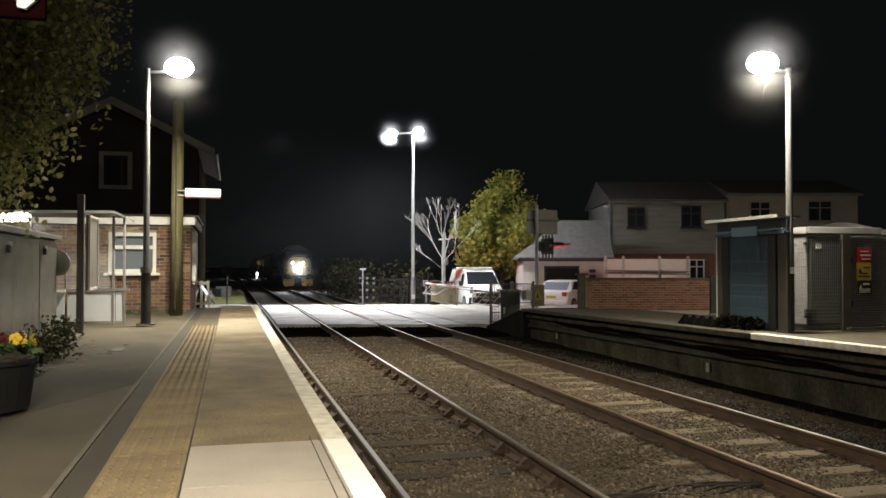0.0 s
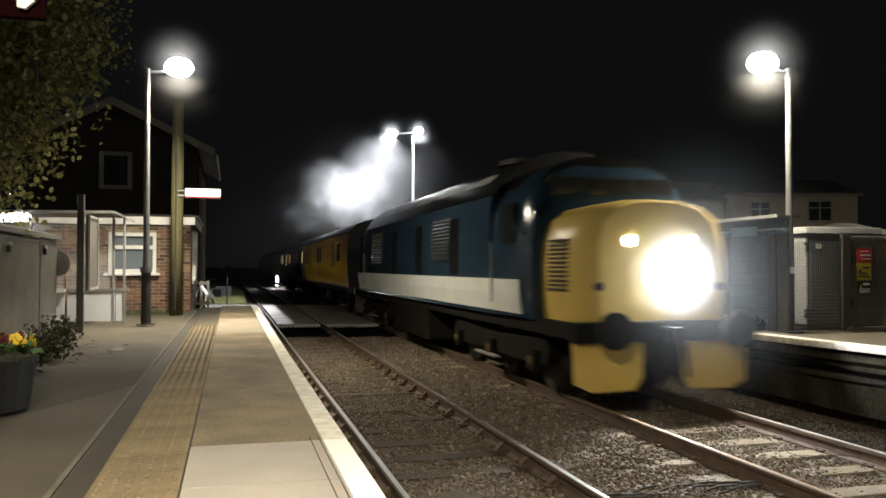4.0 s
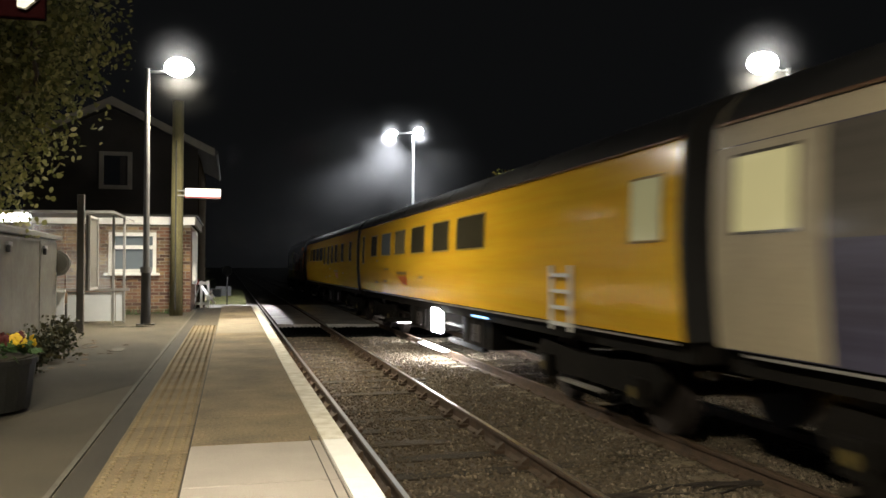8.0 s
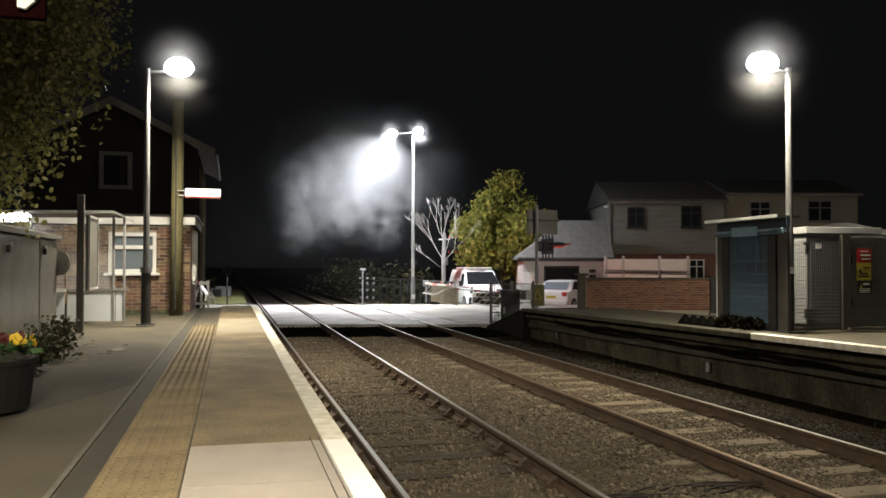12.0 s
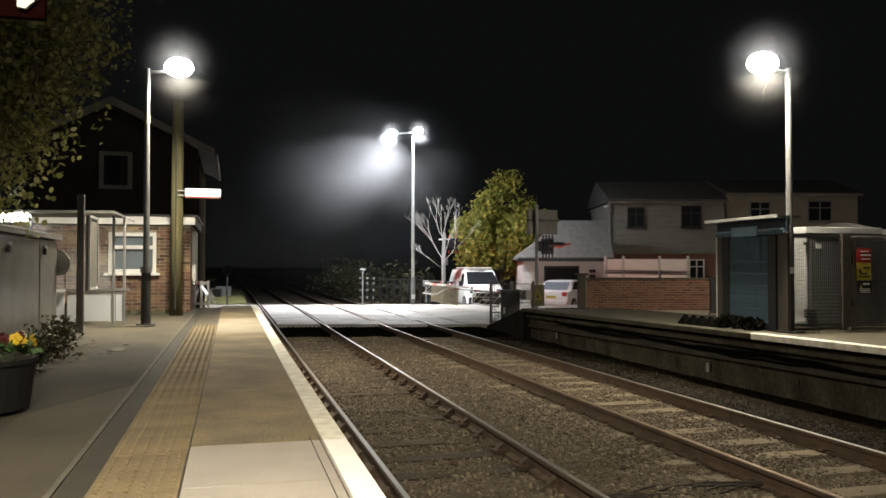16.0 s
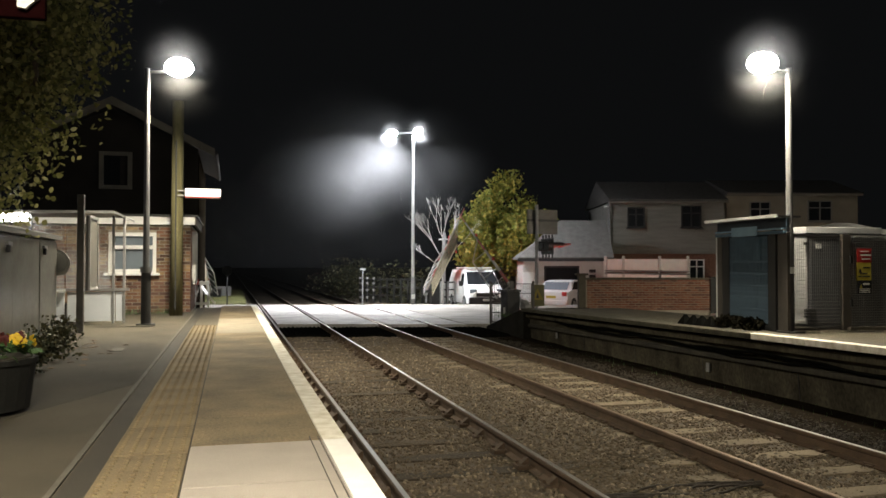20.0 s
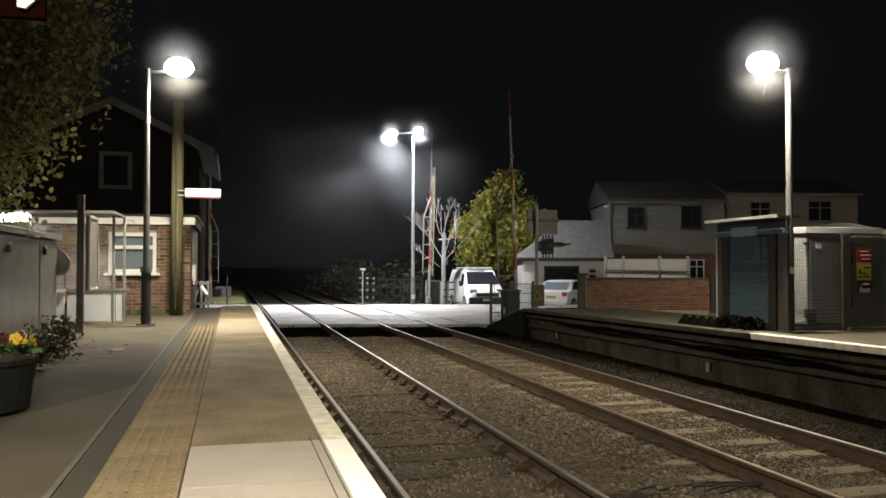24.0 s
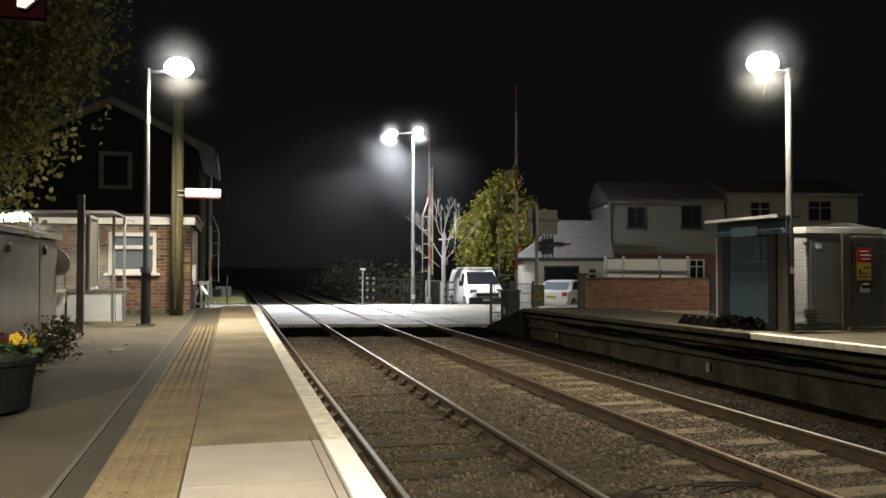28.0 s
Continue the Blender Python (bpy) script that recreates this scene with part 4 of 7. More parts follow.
def coach(name, label, length, paint, windows, louvres, boxes, stripe=None):
    """A coach whose near end lies at y = 0 of its own space and whose far end at y = length."""
    c = thing(name, label, "railway coach", group="coaches of the passing train")
    pts, roof = coach_outline()
    y0, y1 = 0.30, length - 0.30
    low = [p for p in pts]
    skin(c, "body_side", pts, y0, y1, paint)
    full = pts + roof
    bm = bmesh.new()
    out = [(x, z) for x, z in pts[-1:] + roof] + [(-x, z) for x, z in reversed(pts[-1:] + roof)]
    bm_prism(bm, out, "y", y0 - 0.02, y1 + 0.02)
    r = part("roof", bm, "coach_roof", c, "dark grey curved roof")
    smooth_by_angle(r, 40)
    for s in (-1, 1):
        part("gutter", box((s * 1.345, length / 2, 3.0), (0.045, y1 - y0, 0.03), bevel=0.01), "gutter_brown", r, "bright rain gutter")
    for k in range(5):
        part("roof_vent", rod((0, 2.4 + k * (length - 4.8) / 4, 3.5), (0, 2.4 + k * (length - 4.8) / 4, 3.59), 0.12, 0.1, 14), "coach_roof", r)
    for k in range(1, 9):
        yr = y0 + k * (y1 - y0) / 9
        rib = pts[-1:] + roof
        part("roof_seam", prism([(x + 0.006, z + 0.006) for x, z in rib] + [(-x - 0.006, z + 0.006) for x, z in reversed(rib)], "y", yr - 0.02, yr + 0.02), "coach_roof", r)
    endout = [(x, z) for x, z in full] + [(-x, z) for x, z in reversed(full)]
    for a, b in ((y0 - 0.05, y0 + 0.02), (y1 - 0.02, y1 + 0.05)):
        part("body_end", prism(endout, "y", a, b), "coach_roof" if stripe is None else "coach_cream", c)
    for a, b in ((0.02, y0 - 0.05), (y1 + 0.05, length - 0.02)):
        part("gangway", prism([(-0.5, 1.1), (0.5, 1.1), (0.5, 2.9), (0.3, 3.1), (-0.3, 3.1), (-0.5, 2.9)], "y", a, b), "loco_black", c, "black folded gangway")
    for yb, d in ((y0, -1), (y1, 1)):
        for s in (-1, 1):
            buff = bmesh.new()
            bm_rod(buff, (s * 0.86, yb, 1.06), (s * 0.86, yb + d * 0.2, 1.06), 0.07, n=12)
            bm_rod(buff, (s * 0.86, yb + d * 0.2, 1.06), (s * 0.86, yb + d * 0.24, 1.06), 0.2, n=20)
            part("buffer", buff, "underframe", c)
    part("solebar", box((0, length / 2, 1.0), (2.44, y1 - y0, 0.2)), "underframe", c)
    for a, b in ((0.5, 6.1), (6.2, 11.2), (11.3, length - 0.6)):
        part("sill_strip", box((-1.3, (a + b) / 2, 1.075), (0.03, b - a, 0.022)), "worn_silver", c, "worn bright strip along the lower edge")
    for a, b, za, zb, glow in windows:
        train_window(c, a, b, za, zb, glow, pts, frame_mat="frame_brown" if stripe is None else "coach_grey")
    for a, b, za, zb in louvres:
        louvre(c, a, b, za, zb, pts)
    for a, b, d in boxes:
        bx = part("equipment_box", box((0, (a + b) / 2, 0.9 - d / 2), (2.3, b - a, d), bevel=0.03), "underframe", c, "dirty underframe equipment box")
        for k in range(3):
            part("box_strap", box((-1.16, a + (k + 0.5) * (b - a) / 3, 0.9 - d / 2), (0.03, 0.05, d * 0.86)), "underframe", bx)
        part("box_door", box((-1.155, (a + b) / 2, 0.88 - d / 2), (0.02, (b - a) * 0.25, d * 0.6), bevel=0.005), "wheel_steel", bx)
    rods = bmesh.new()
    bm_rod(rods, (-0.9, 4.4, 0.62), (-0.9, length - 4.4, 0.62), 0.035, n=8)
    bm_rod(rods, (0.5, 4.4, 0.7), (0.5, length - 4.4, 0.7), 0.05, n=8)
    part("brake_rodding", rods, "underframe", c)
    for yb in (2.9, length - 2.9):
        bogie(c, yb, 2, 2.6)
    return c, pts


# Base lifted a little to imitate reflections in the dark coach glass.
M["coach_glass"] = glass("coach_glass", (0.05, 0.044, 0.026), 0.08)
M["lit_blind"] = lit_glass("lit_blind", (0.6, 0.56, 0.3), 0.22, (0.3, 0.28, 0.15))
DARK = "coach_glass"
# yellow generator van
C1, P1 = coach("generator_van", "yellow test-train van with large slatted louvres and few windows", 18.0, "coach_yellow",
               [(2.2, 3.3, 2.0, 2.72, "dim_window"), (8.9, 9.55, 2.0, 2.74, "reflect_window"), (9.95, 10.7, 2.0, 2.74, "reflect_window"), (15.4, 16.1, 1.98, 2.64, "reflect_window")],
               [(3.6, 5.0, 1.8, 2.8), (13.5, 14.22, 1.87, 2.83)], [(7.0, 9.5, 0.55), (10.2, 11.6, 0.45)])
# navy and grey coach
C2, P2 = coach("blue_coach", "navy and grey coach with cream band and lit windows", 20.3, "coach_navy",
               [(0.7, 1.4, 2.02, 2.7, "pale_window"), (2.6, 3.9, 2.05, 2.68, "coach_grey"), (4.6, 5.9, 2.05, 2.68, "amber_window"), (6.7, 8.0, 2.05, 2.68, "coach_grey"), (8.8, 10.0, 2.05, 2.68, "coach_grey"), (10.6, 12.1, 2.05, 2.68, "warm_window"), (12.5, 13.9, 2.05, 2.68, "amber_window"),
                (14.7, 15.2, 1.9, 2.75, "pale_window"), (18.95, 19.75, 2.06, 2.72, "pale_window")],
               [], [(7.2, 9.2, 0.5), (10.4, 12.8, 0.55)], stripe=True)
side_panel(C2, "grey_band", 0.3, 20.0, 2.0, 2.79, "coach_grey", P2, 0.003, 0.01, "grey-beige band along the windows")
side_panel(C2, "cream_band", 0.3, 20.0, 2.8, 2.98, "coach_cream", P2, 0.004, 0.01, "cream band under the roof")
for a, b in ((0.3, 1.75), (18.7, 20.0)):
    side_panel(C2, "end_panel", a, b, 1.12, 2.79, "coach_cream", P2, 0.006, 0.01, "cream end door panel")
# yellow coach with floodlight and ladder
C3, P3 = coach("inspection_coach", "yellow test coach with dark windows and a floodlight beneath", 19.87, "coach_yellow",
               [(0.6, 1.25, 2.04, 2.7, "lit_blind"), (6.25, 7.95, 2.1, 2.7, DARK), (8.5, 9.8, 2.1, 2.7, DARK), (10.5, 11.8, 2.1, 2.7, DARK), (12.5, 13.75, 2.1, 2.7, "dim_window"),
                (14.3, 15.6, 2.1, 2.7, "blind_glass"), (16.3, 17.3, 2.1, 2.7, DARK), (18.5, 18.95, 1.9, 2.75, "dim_window")],
               [], [(6.6, 8.4, 0.5), (11.0, 13.0, 0.5)])
flood = part("floodlight", box((-1.2, 10.1, 0.7), (0.14, 0.4, 0.5), bevel=0.02), "flood", C3, "dazzling white floodlight unit")
part("floodlight_bracket", box((-1.1, 10.1, 0.99), (0.3, 0.7, 0.05)), "underframe", C3)
part("ground_light", box((-1.25, 10.3, 0.14), (0.16, 1.9, 0.03)), "small_led", C3, "row of white lights close to the rail")
part("sensor_beam", box((-0.9, 8.9, 0.3), (0.12, 2.4, 0.1), bevel=0.02), "underframe", C3)
shroud = part("lamp_shroud", box((-0.7, 14.6, 0.42), (1.3, 0.9, 0.06)), "underframe", C3)
part("inspection_lamp", box((-0.7, 14.6, 0.37), (0.9, 0.25, 0.03)), "small_led", shroud, "white inspection lamp bar facing the ground")
part("indicator_strip", box((-1.345, 6.65, 0.97), (0.03, 0.8, 0.025)), "blue_led", C3, "thin blue indicator strip")
ladder = part("side_ladder", box((-1.42, 2.72, 1.42), (0.04, 0.05, 0.8)), "white_paint", C3, "white-edged boarding ladder")
part("ladder_stile", box((-1.42, 3.32, 1.42), (0.04, 0.05, 0.8)), "white_paint", ladder)
for k in range(4):
    part("rung", box((-1.42, 3.02, 1.1 + k * 0.2), (0.045, 0.56, 0.045)), "white_paint", ladder)
# yellow coach with many windows
C4, P4 = coach("test_coach", "yellow test coach with dark windows and a double door", 19.19, "coach_yellow",
               [(1.5, 2.1, 2.0, 2.68, "blind_glass"), (3.55, 4.2, 2.0, 2.68, DARK), (5.35, 6.05, 1.98, 2.68, DARK), (6.7, 7.3, 1.95, 2.68, DARK), (8.05, 8.6, 1.9, 2.68, "blind_glass"), (9.5, 10.0, 1.9, 2.68, DARK),
                (10.5, 11.8, 2.08, 2.68, DARK), (12.1, 13.4, 2.08, 2.68, DARK), (13.75, 15.0, 2.08, 2.68, DARK), (15.7, 16.25, 2.08, 2.68, DARK), (18.5, 18.85, 1.95, 2.5, DARK)],
               [], [(6.0, 7.6, 0.5), (8.2, 10.6, 0.6), (11.5, 12.6, 0.4)])


M["pale_lettering"] = material("pale_lettering", (0.3, 0.17, 0.02), 0.5, vary=0.1)
M["logo_red"] = material("logo_red", (0.42, 0.09, 0.02), 0.5, vary=0.1)
for c, p, ys in ((C1, P1, (11.05,)), (C3, P3, (13.05,)), (C4, P4, (5.85,))):
    for y in ys:
        side_panel(c, "emblem_bar", y - 0.6, y + 0.55, 1.62, 1.69, "dark_lettering", p, 0.004, 0.01, "dark bar over the emblem")
        for s in (-1, 1):
            x = s * (width_at(1.48, p) + 0.006)
            wedge = prism([(y + 0.5, 1.58), (y - 0.6, 1.58), (y - 0.62, 1.38), (y - 0.3, 1.38)], "x", x - 0.004, x + 0.004)
            part("emblem", wedge, "logo_red", c, "faded red wedge emblem")
        for a, b, z in ((1.6, 2.2, 1.72), (1.9, 2.4, 1.4), (-2.3, -1.9, 1.55), (3.2, 3.7, 1.35), (3.1, 3.4, 1.95)):
            if 1.0 < y + a and y + b < 17.0:
                side_panel(c, "lettering", y + a, y + b, z, z + 0.05, "pale_lettering", p, 0.004, 0.01, "brown illegible lettering")


# ---- locomotives ----
LOCO_SIDE = [(1.28, 1.05), (1.33, 1.4), (1.35, 1.9), (1.348, 2.2), (1.338, 2.5), (1.32, 2.75), (1.3, 2.95)]
LOCO_ROOF = [(1.3, 2.95), (1.15, 3.2), (0.93, 3.4), (0.7, 3.55), (0.4, 3.66), (0.15, 3.69)]


def ring(y, half, inset=0.0, lean=0.0):
    pts = [(x - inset if x > inset else 0.02, z) for x, z in half]
    return [(x, y + lean * z, z) for x, z in pts] + [(-x, y + lean * z, z) for x, z in reversed(pts)]


NOSE = [(1.08, 1.05), (1.11, 1.4), (1.12, 1.8), (1.1, 2.15), (1.0, 2.44), (0.76, 2.6), (0.4, 2.68), (0.1, 2.69)]


def loco_end(loco, y, d, nose_mat, roof_mat, cab_mat, lit, skirt):
    """A bonneted cab end at y, pointing along d (-1 towards the near end)."""
    def ny(v):
        return y - d * v
    small = [(x * 0.86, 1.05 + (z - 1.05) * 0.97) for x, z in NOSE]
    secs = [ring(ny(0.0), [(x * 0.9, z) for x, z in small]), ring(ny(0.08), [(x * 0.97, z) for x, z in small]), ring(ny(0.25), [(x * 0.98, z) for x, z in NOSE]), ring(ny(1.45), NOSE)]
    nose = part("nose", loft(secs), nose_mat, loco, "warning yellow rounded nose")
    smooth_by_angle(nose, 45)
    # cab above and behind the nose
    cab = [(1.28, 1.05), (1.32, 1.5), (1.32, 2.1), (1.26, 2.65), (1.12, 2.98), (0.92, 3.2), (0.55, 3.36), (0.15, 3.42)]
    front = [(x * 0.96, min(z, 3.32)) for x, z in cab]
    secs = [ring(ny(1.3), [(x, min(z, 2.5)) for x, z in front]), ring(ny(1.46), front), ring(ny(1.75), [(x, z + 0.03) for x, z in cab]), ring(ny(3.2), cab)]
    c = part("cab", loft(secs), cab_mat, loco, "cab with wrap-round windscreen")
    smooth_by_angle(c, 45)
    glass_bm = bmesh.new()
    for x, w in ((-0.7, 0.56), (0.0, 0.68), (0.7, 0.56)):
        bm_box(glass_bm, (x, ny(1.42 if x == 0 else 1.43), 2.93), (w, 0.12, 0.36), m=Matrix.Rotation(radians(-8 * d), 4, "X"), bevel=0.02)
    part("windscreen", glass_bm, "window_glass", c)
    for s in (-1, 1):
        sw = bmesh.new()
        bm_box(sw, (s * 1.315, ny(2.15), 2.45), (0.05, 0.62, 0.62), bevel=0.015)
        part("cab_window", sw, "window_glass", c)
        part("handrail", rod((s * 1.37, ny(2.85), 1.25), (s * 1.37, ny(2.85), 2.2), 0.015, n=6), "galv_dull", c)
    part("roof_front", loft([ring(ny(1.45), [(x * 0.97, z + 0.015) for x, z in cab[4:]] + [(0.1, 3.43)]), ring(ny(3.3), [(x * 1.01, z + 0.04) for x, z in cab[4:]] + [(0.1, 3.48)])]), roof_mat, c)
    # lamps and fittings
    hl = bmesh.new()
    bm_rod(hl, (0, ny(-0.006), 1.7), (0, ny(0.06), 1.7), 0.21 if lit else 0.14, n=20)
    ring_bm = bmesh.new()
    bmesh.ops.create_cone(ring_bm, cap_ends=False, segments=24, radius1=0.25, radius2=0.25, depth=0.1, matrix=Matrix.Translation((0, ny(0.0), 1.7)) @ Matrix.Rotation(radians(90), 4, "X"))
    bmesh.ops.solidify(ring_bm, geom=ring_bm.faces, thickness=0.02)
    part("headlight_ring", ring_bm, "loco_black", nose)
    part("headlight", hl, "headlight" if lit else "loco_black", nose, "dazzling headlight" if lit else "")
    for x in (-0.43, 0.43):
        mk = rod((x, ny(-0.006), 2.14), (x, ny(0.08), 2.14), 0.07, n=16)
        part("marker_light", mk, "marker_light" if lit else "grille", nose, "bright marker light" if lit else "")
    for x in (-0.85, 0.85):
        part("tail_light", rod((x, ny(-0.01), 1.55), (x, ny(0.1), 1.55), 0.06, n=12), "grille", nose)
    gr = bmesh.new()
    for s in (-1, 1):
        for k in range(12):
            bm_box(gr, (s * 1.1, ny(0.75), 1.5 + k * 0.06), (0.04, 0.62, 0.03))
    part("nose_grille", gr, "grille", nose)
    beam = bmesh.new()
    bm_box(beam, (0, ny(-0.03), 0.98), (2.5, 0.3, 0.26), bevel=0.02)
    part("buffer_beam", beam, "loco_black", loco)
    for s in (-1, 1):
        bf = bmesh.new()
        bm_rod(bf, (s * 0.86, ny(-0.05), 1.02), (s * 0.86, ny(-0.45), 1.02), 0.1, n=14)
        bm_rod(bf, (s * 0.86, ny(-0.45), 1.02), (s * 0.86, ny(-0.5), 1.02), 0.23, n=24)
        part("buffer", bf, "underframe", loco)
    part("coupling", box((0, ny(-0.3), 0.95), (0.12, 0.35, 0.2)), "underframe", loco)
    for s in (-1, 1):
        pl = bmesh.new()
        bm_prism(pl, [(s * 0.28, 0.84), (s * 1.22, 0.84), (s * 1.2, 0.32), (s * 0.98, 0.22), (s * 0.4, 0.24), (s * 0.28, 0.4)], "y", ny(0.02), ny(-0.06))
        part("valance", pl, skirt, loco)
    hose = bmesh.new()
    for x in (-0.22, -0.1, 0.14, 0.26):
        bm_rod(hose, (x, ny(-0.15), 0.86), (x + 0.03, ny(-0.2), 0.4), 0.03, n=8)
    part("brake_hose", hose, "loco_black", loco)


def locomotive(name, label, length, colours, lit_end):
    loco = thing(name, label, "locomotive", group="locomotives of the passing train")
    side_mat, roof_mat, low_mat, nose_mat = colours
    y0, y1 = (-0.45 if lit_end else 0.5), length - 0.5
    b0, b1 = y0 + 3.0, y1 - 3.0
    body = bmesh.new()
    full = LOCO_SIDE + LOCO_ROOF[1:]
    bm_prism(body, [(x, z) for x, z in LOCO_SIDE] + [(-x, z) for x, z in reversed(LOCO_SIDE)], "y", b0, b1)
    part("body", body, side_mat, loco)
    roof = bmesh.new()
    bm_prism(roof, [(x, z) for x, z in LOCO_ROOF] + [(-x, z) for x, z in reversed(LOCO_ROOF)], "y", b0 - 0.1, b1 + 0.1)
    r = part("roof", roof, roof_mat, loco)
    smooth_by_angle(r, 50)
    fan = bmesh.new()
    bm_rod(fan, (0, b0 + 1.6, 3.65), (0, b0 + 1.6, 3.74), 0.62, n=28)
    bm_box(fan, (0, b0 + 5.0, 3.69), (0.7, 0.4, 0.1), bevel=0.03)
    bm_box(fan, (0, b0 + 6.6, 3.69), (0.5, 0.3, 0.14), bevel=0.03)
    part("roof_fan", fan, "grille", r)
    for s in (-1, 1):
        for k in range(5):
            ya = b0 + 0.7 + k * 2.1
            if ya + 1.5 < b1:
                pan = prism([(s * 1.135, 3.22), (s * 0.955, 3.385), (s * 0.945, 3.365), (s * 1.115, 3.2)], "y", ya, ya + 1.6)
                part("roof_hatch", pan, "galv_dull" if lit_end else "grille", r)
    part("underframe", box((0, (y0 + y1) / 2, 0.98), (2.4, y1 - y0 - 0.2, 0.2)), "underframe", loco)
    tank = bmesh.new()
    bm_box(tank, (0, length / 2, 0.55), (2.4, 3.6, 0.7), bevel=0.06)
    bm_box(tank, (0, length / 2 + 2.6, 0.65), (2.2, 1.2, 0.4), bevel=0.04)
    part("fuel_tank", tank, "underframe", loco, "dirty fuel tank")
    for yb in (y0 + 3.6, length - 4.1):
        bogie(loco, yb, 3, 1.98)
    return loco, b0, b1


L1, B0, B1 = locomotive("leading_locomotive", "dark blue diesel locomotive with a yellow nose, headlights blazing", 18.55, ("loco_teal", "loco_black", "loco_white", "loco_warning"), True)
loco_end(L1, -0.45, -1, "loco_warning", "loco_black", "loco_teal", True, "loco_warning")
loco_end(L1, 18.05, 1, "loco_warning", "loco_black", "loco_teal", False, "coach_grey")
side_panel(L1, "white_band", 1.2, 16.5, 1.12, 1.62, "loco_white", LOCO_SIDE, 0.01, 0.02, "broad white lower band")
louvre(L1, 5.0, 6.4, 1.9, 2.75, LOCO_SIDE, "loco_teal", 12)
louvre(L1, 12.2, 13.8, 1.9, 2.75, LOCO_SIDE, "loco_teal", 12)
for y in (4.4, 7.4, 10.2):
    side_panel(L1, "door_panel", y, y + 0.6, 1.66, 2.7, "loco_black", LOCO_SIDE, 0.006, 0.012)

def brand_shape(loco, y, w, z0, z1, mat, label):
    """A plain open box of four strokes in place of a brand's letter."""
    t = 0.075
    if w < 0.2:
        side_panel(loco, "brand_bar", y, y + t, z0, z1, mat, LOCO_SIDE, 0.012, 0.02, label)
        return
    for a, b, za, zb in ((y, y + t, z0, z1), (y + w - t, y + w, z0, z1), (y + t, y + w - t, z0, z0 + t), (y + t, y + w - t, z1 - t, z1)):
        if b - a > 0.01:
            side_panel(loco, "brand_bar", a, b, za, zb, mat, LOCO_SIDE, 0.012, 0.02, label)


L2, D0, D1 = locomotive("trailing_locomotive", "orange and lemon-yellow diesel locomotive with a black roof", 17.63, ("loco_orange", "loco_black", "loco_orange", "loco_lemon"), False)
loco_end(L2, 0.5, -1, "loco_lemon", "loco_black", "loco_black", False, "loco_black")
loco_end(L2, 17.13, 1, "loco_lemon", "loco_black", "loco_black", False, "loco_black")
CAB_SIDE = [(1.3, 1.05), (1.34, 1.5), (1.34, 2.1), (1.3, 2.7)]
side_panel(L2, "cab_panel", 1.98, 3.55, 1.07, 2.6, "loco_orange", CAB_SIDE, 0.012, 0.02, "orange cab side")
side_panel(L2, "cab_panel", 14.7, 15.6, 1.07, 2.5, "loco_lemon", CAB_SIDE, 0.012, 0.02, "lemon-yellow cab side")
side_panel(L2, "cab_panel", 13.4, 14.75, 1.07, 1.72, "loco_lemon", CAB_SIDE, 0.012, 0.02, "lemon-yellow cab side")
NOSE_SIDE = [(1.08, 1.05), (1.11, 1.4), (1.12, 1.8), (1.1, 2.15), (1.0, 2.44)]
side_panel(L2, "nose_panel", 1.0, 2.0, 1.07, 2.34, "loco_orange", NOSE_SIDE, 0.014, 0.03, "orange nose side")
louvre(L2, 1.05, 1.9, 1.7, 2.3, [(x + 0.015, z) for x, z in NOSE_SIDE], "loco_orange", 12)
side_panel(L2, "lemon_panel", 9.75, 14.2, 1.08, 2.9, "loco_lemon", LOCO_SIDE, 0.008, 0.02, "lemon-yellow rear panel")
louvre(L2, 7.85, 9.7, 2.2, 2.68, LOCO_SIDE, "loco_orange", 14)
louvre(L2, 7.85, 8.75, 1.6, 2.1, LOCO_SIDE, "loco_orange", 14)
louvre(L2, 4.3, 4.95, 1.6, 2.35, LOCO_SIDE, "loco_orange", 14)
side_panel(L2, "cab_door", 13.4, 14.72, 1.72, 2.93, "loco_black", LOCO_SIDE, 0.014, 0.02, "black cab door")
side_panel(L2, "name_plate", 11.9, 12.9, 2.5, 2.74, "loco_black", LOCO_SIDE, 0.014, 0.02, "black nameplate")
side_panel(L2, "body_vent", 11.1, 11.45, 2.45, 2.8, "grille", LOCO_SIDE, 0.014, 0.02)
x = 10.0
for w in (0.36, 0.14, 0.38, 0.34, 0.36, 0.34):
    brand_shape(L2, x, w, 1.6, 2.03, "loco_black", "black stroke of a large brand mark")
    x += w + 0.13
x = 5.1
for w in (0.26, 0.3, 0.12, 0.28, 0.3, 0.32, 0.24):
    brand_shape(L2, x, w, 1.62, 2.1, "brand_brown", "dark stroke of a large brand mark")
    x += w + 0.1
part("cab_lamp", rod((-0.6, 1.86, 2.86), (-0.6, 1.8, 2.86), 0.05, n=10), "tail_red", L2, "small red lamp in the cab")
side_panel(L2, "sun_emblem", 2.5, 3.1, 1.95, 2.3, "loco_lemon", CAB_SIDE, 0.02, 0.02, "yellow emblem")
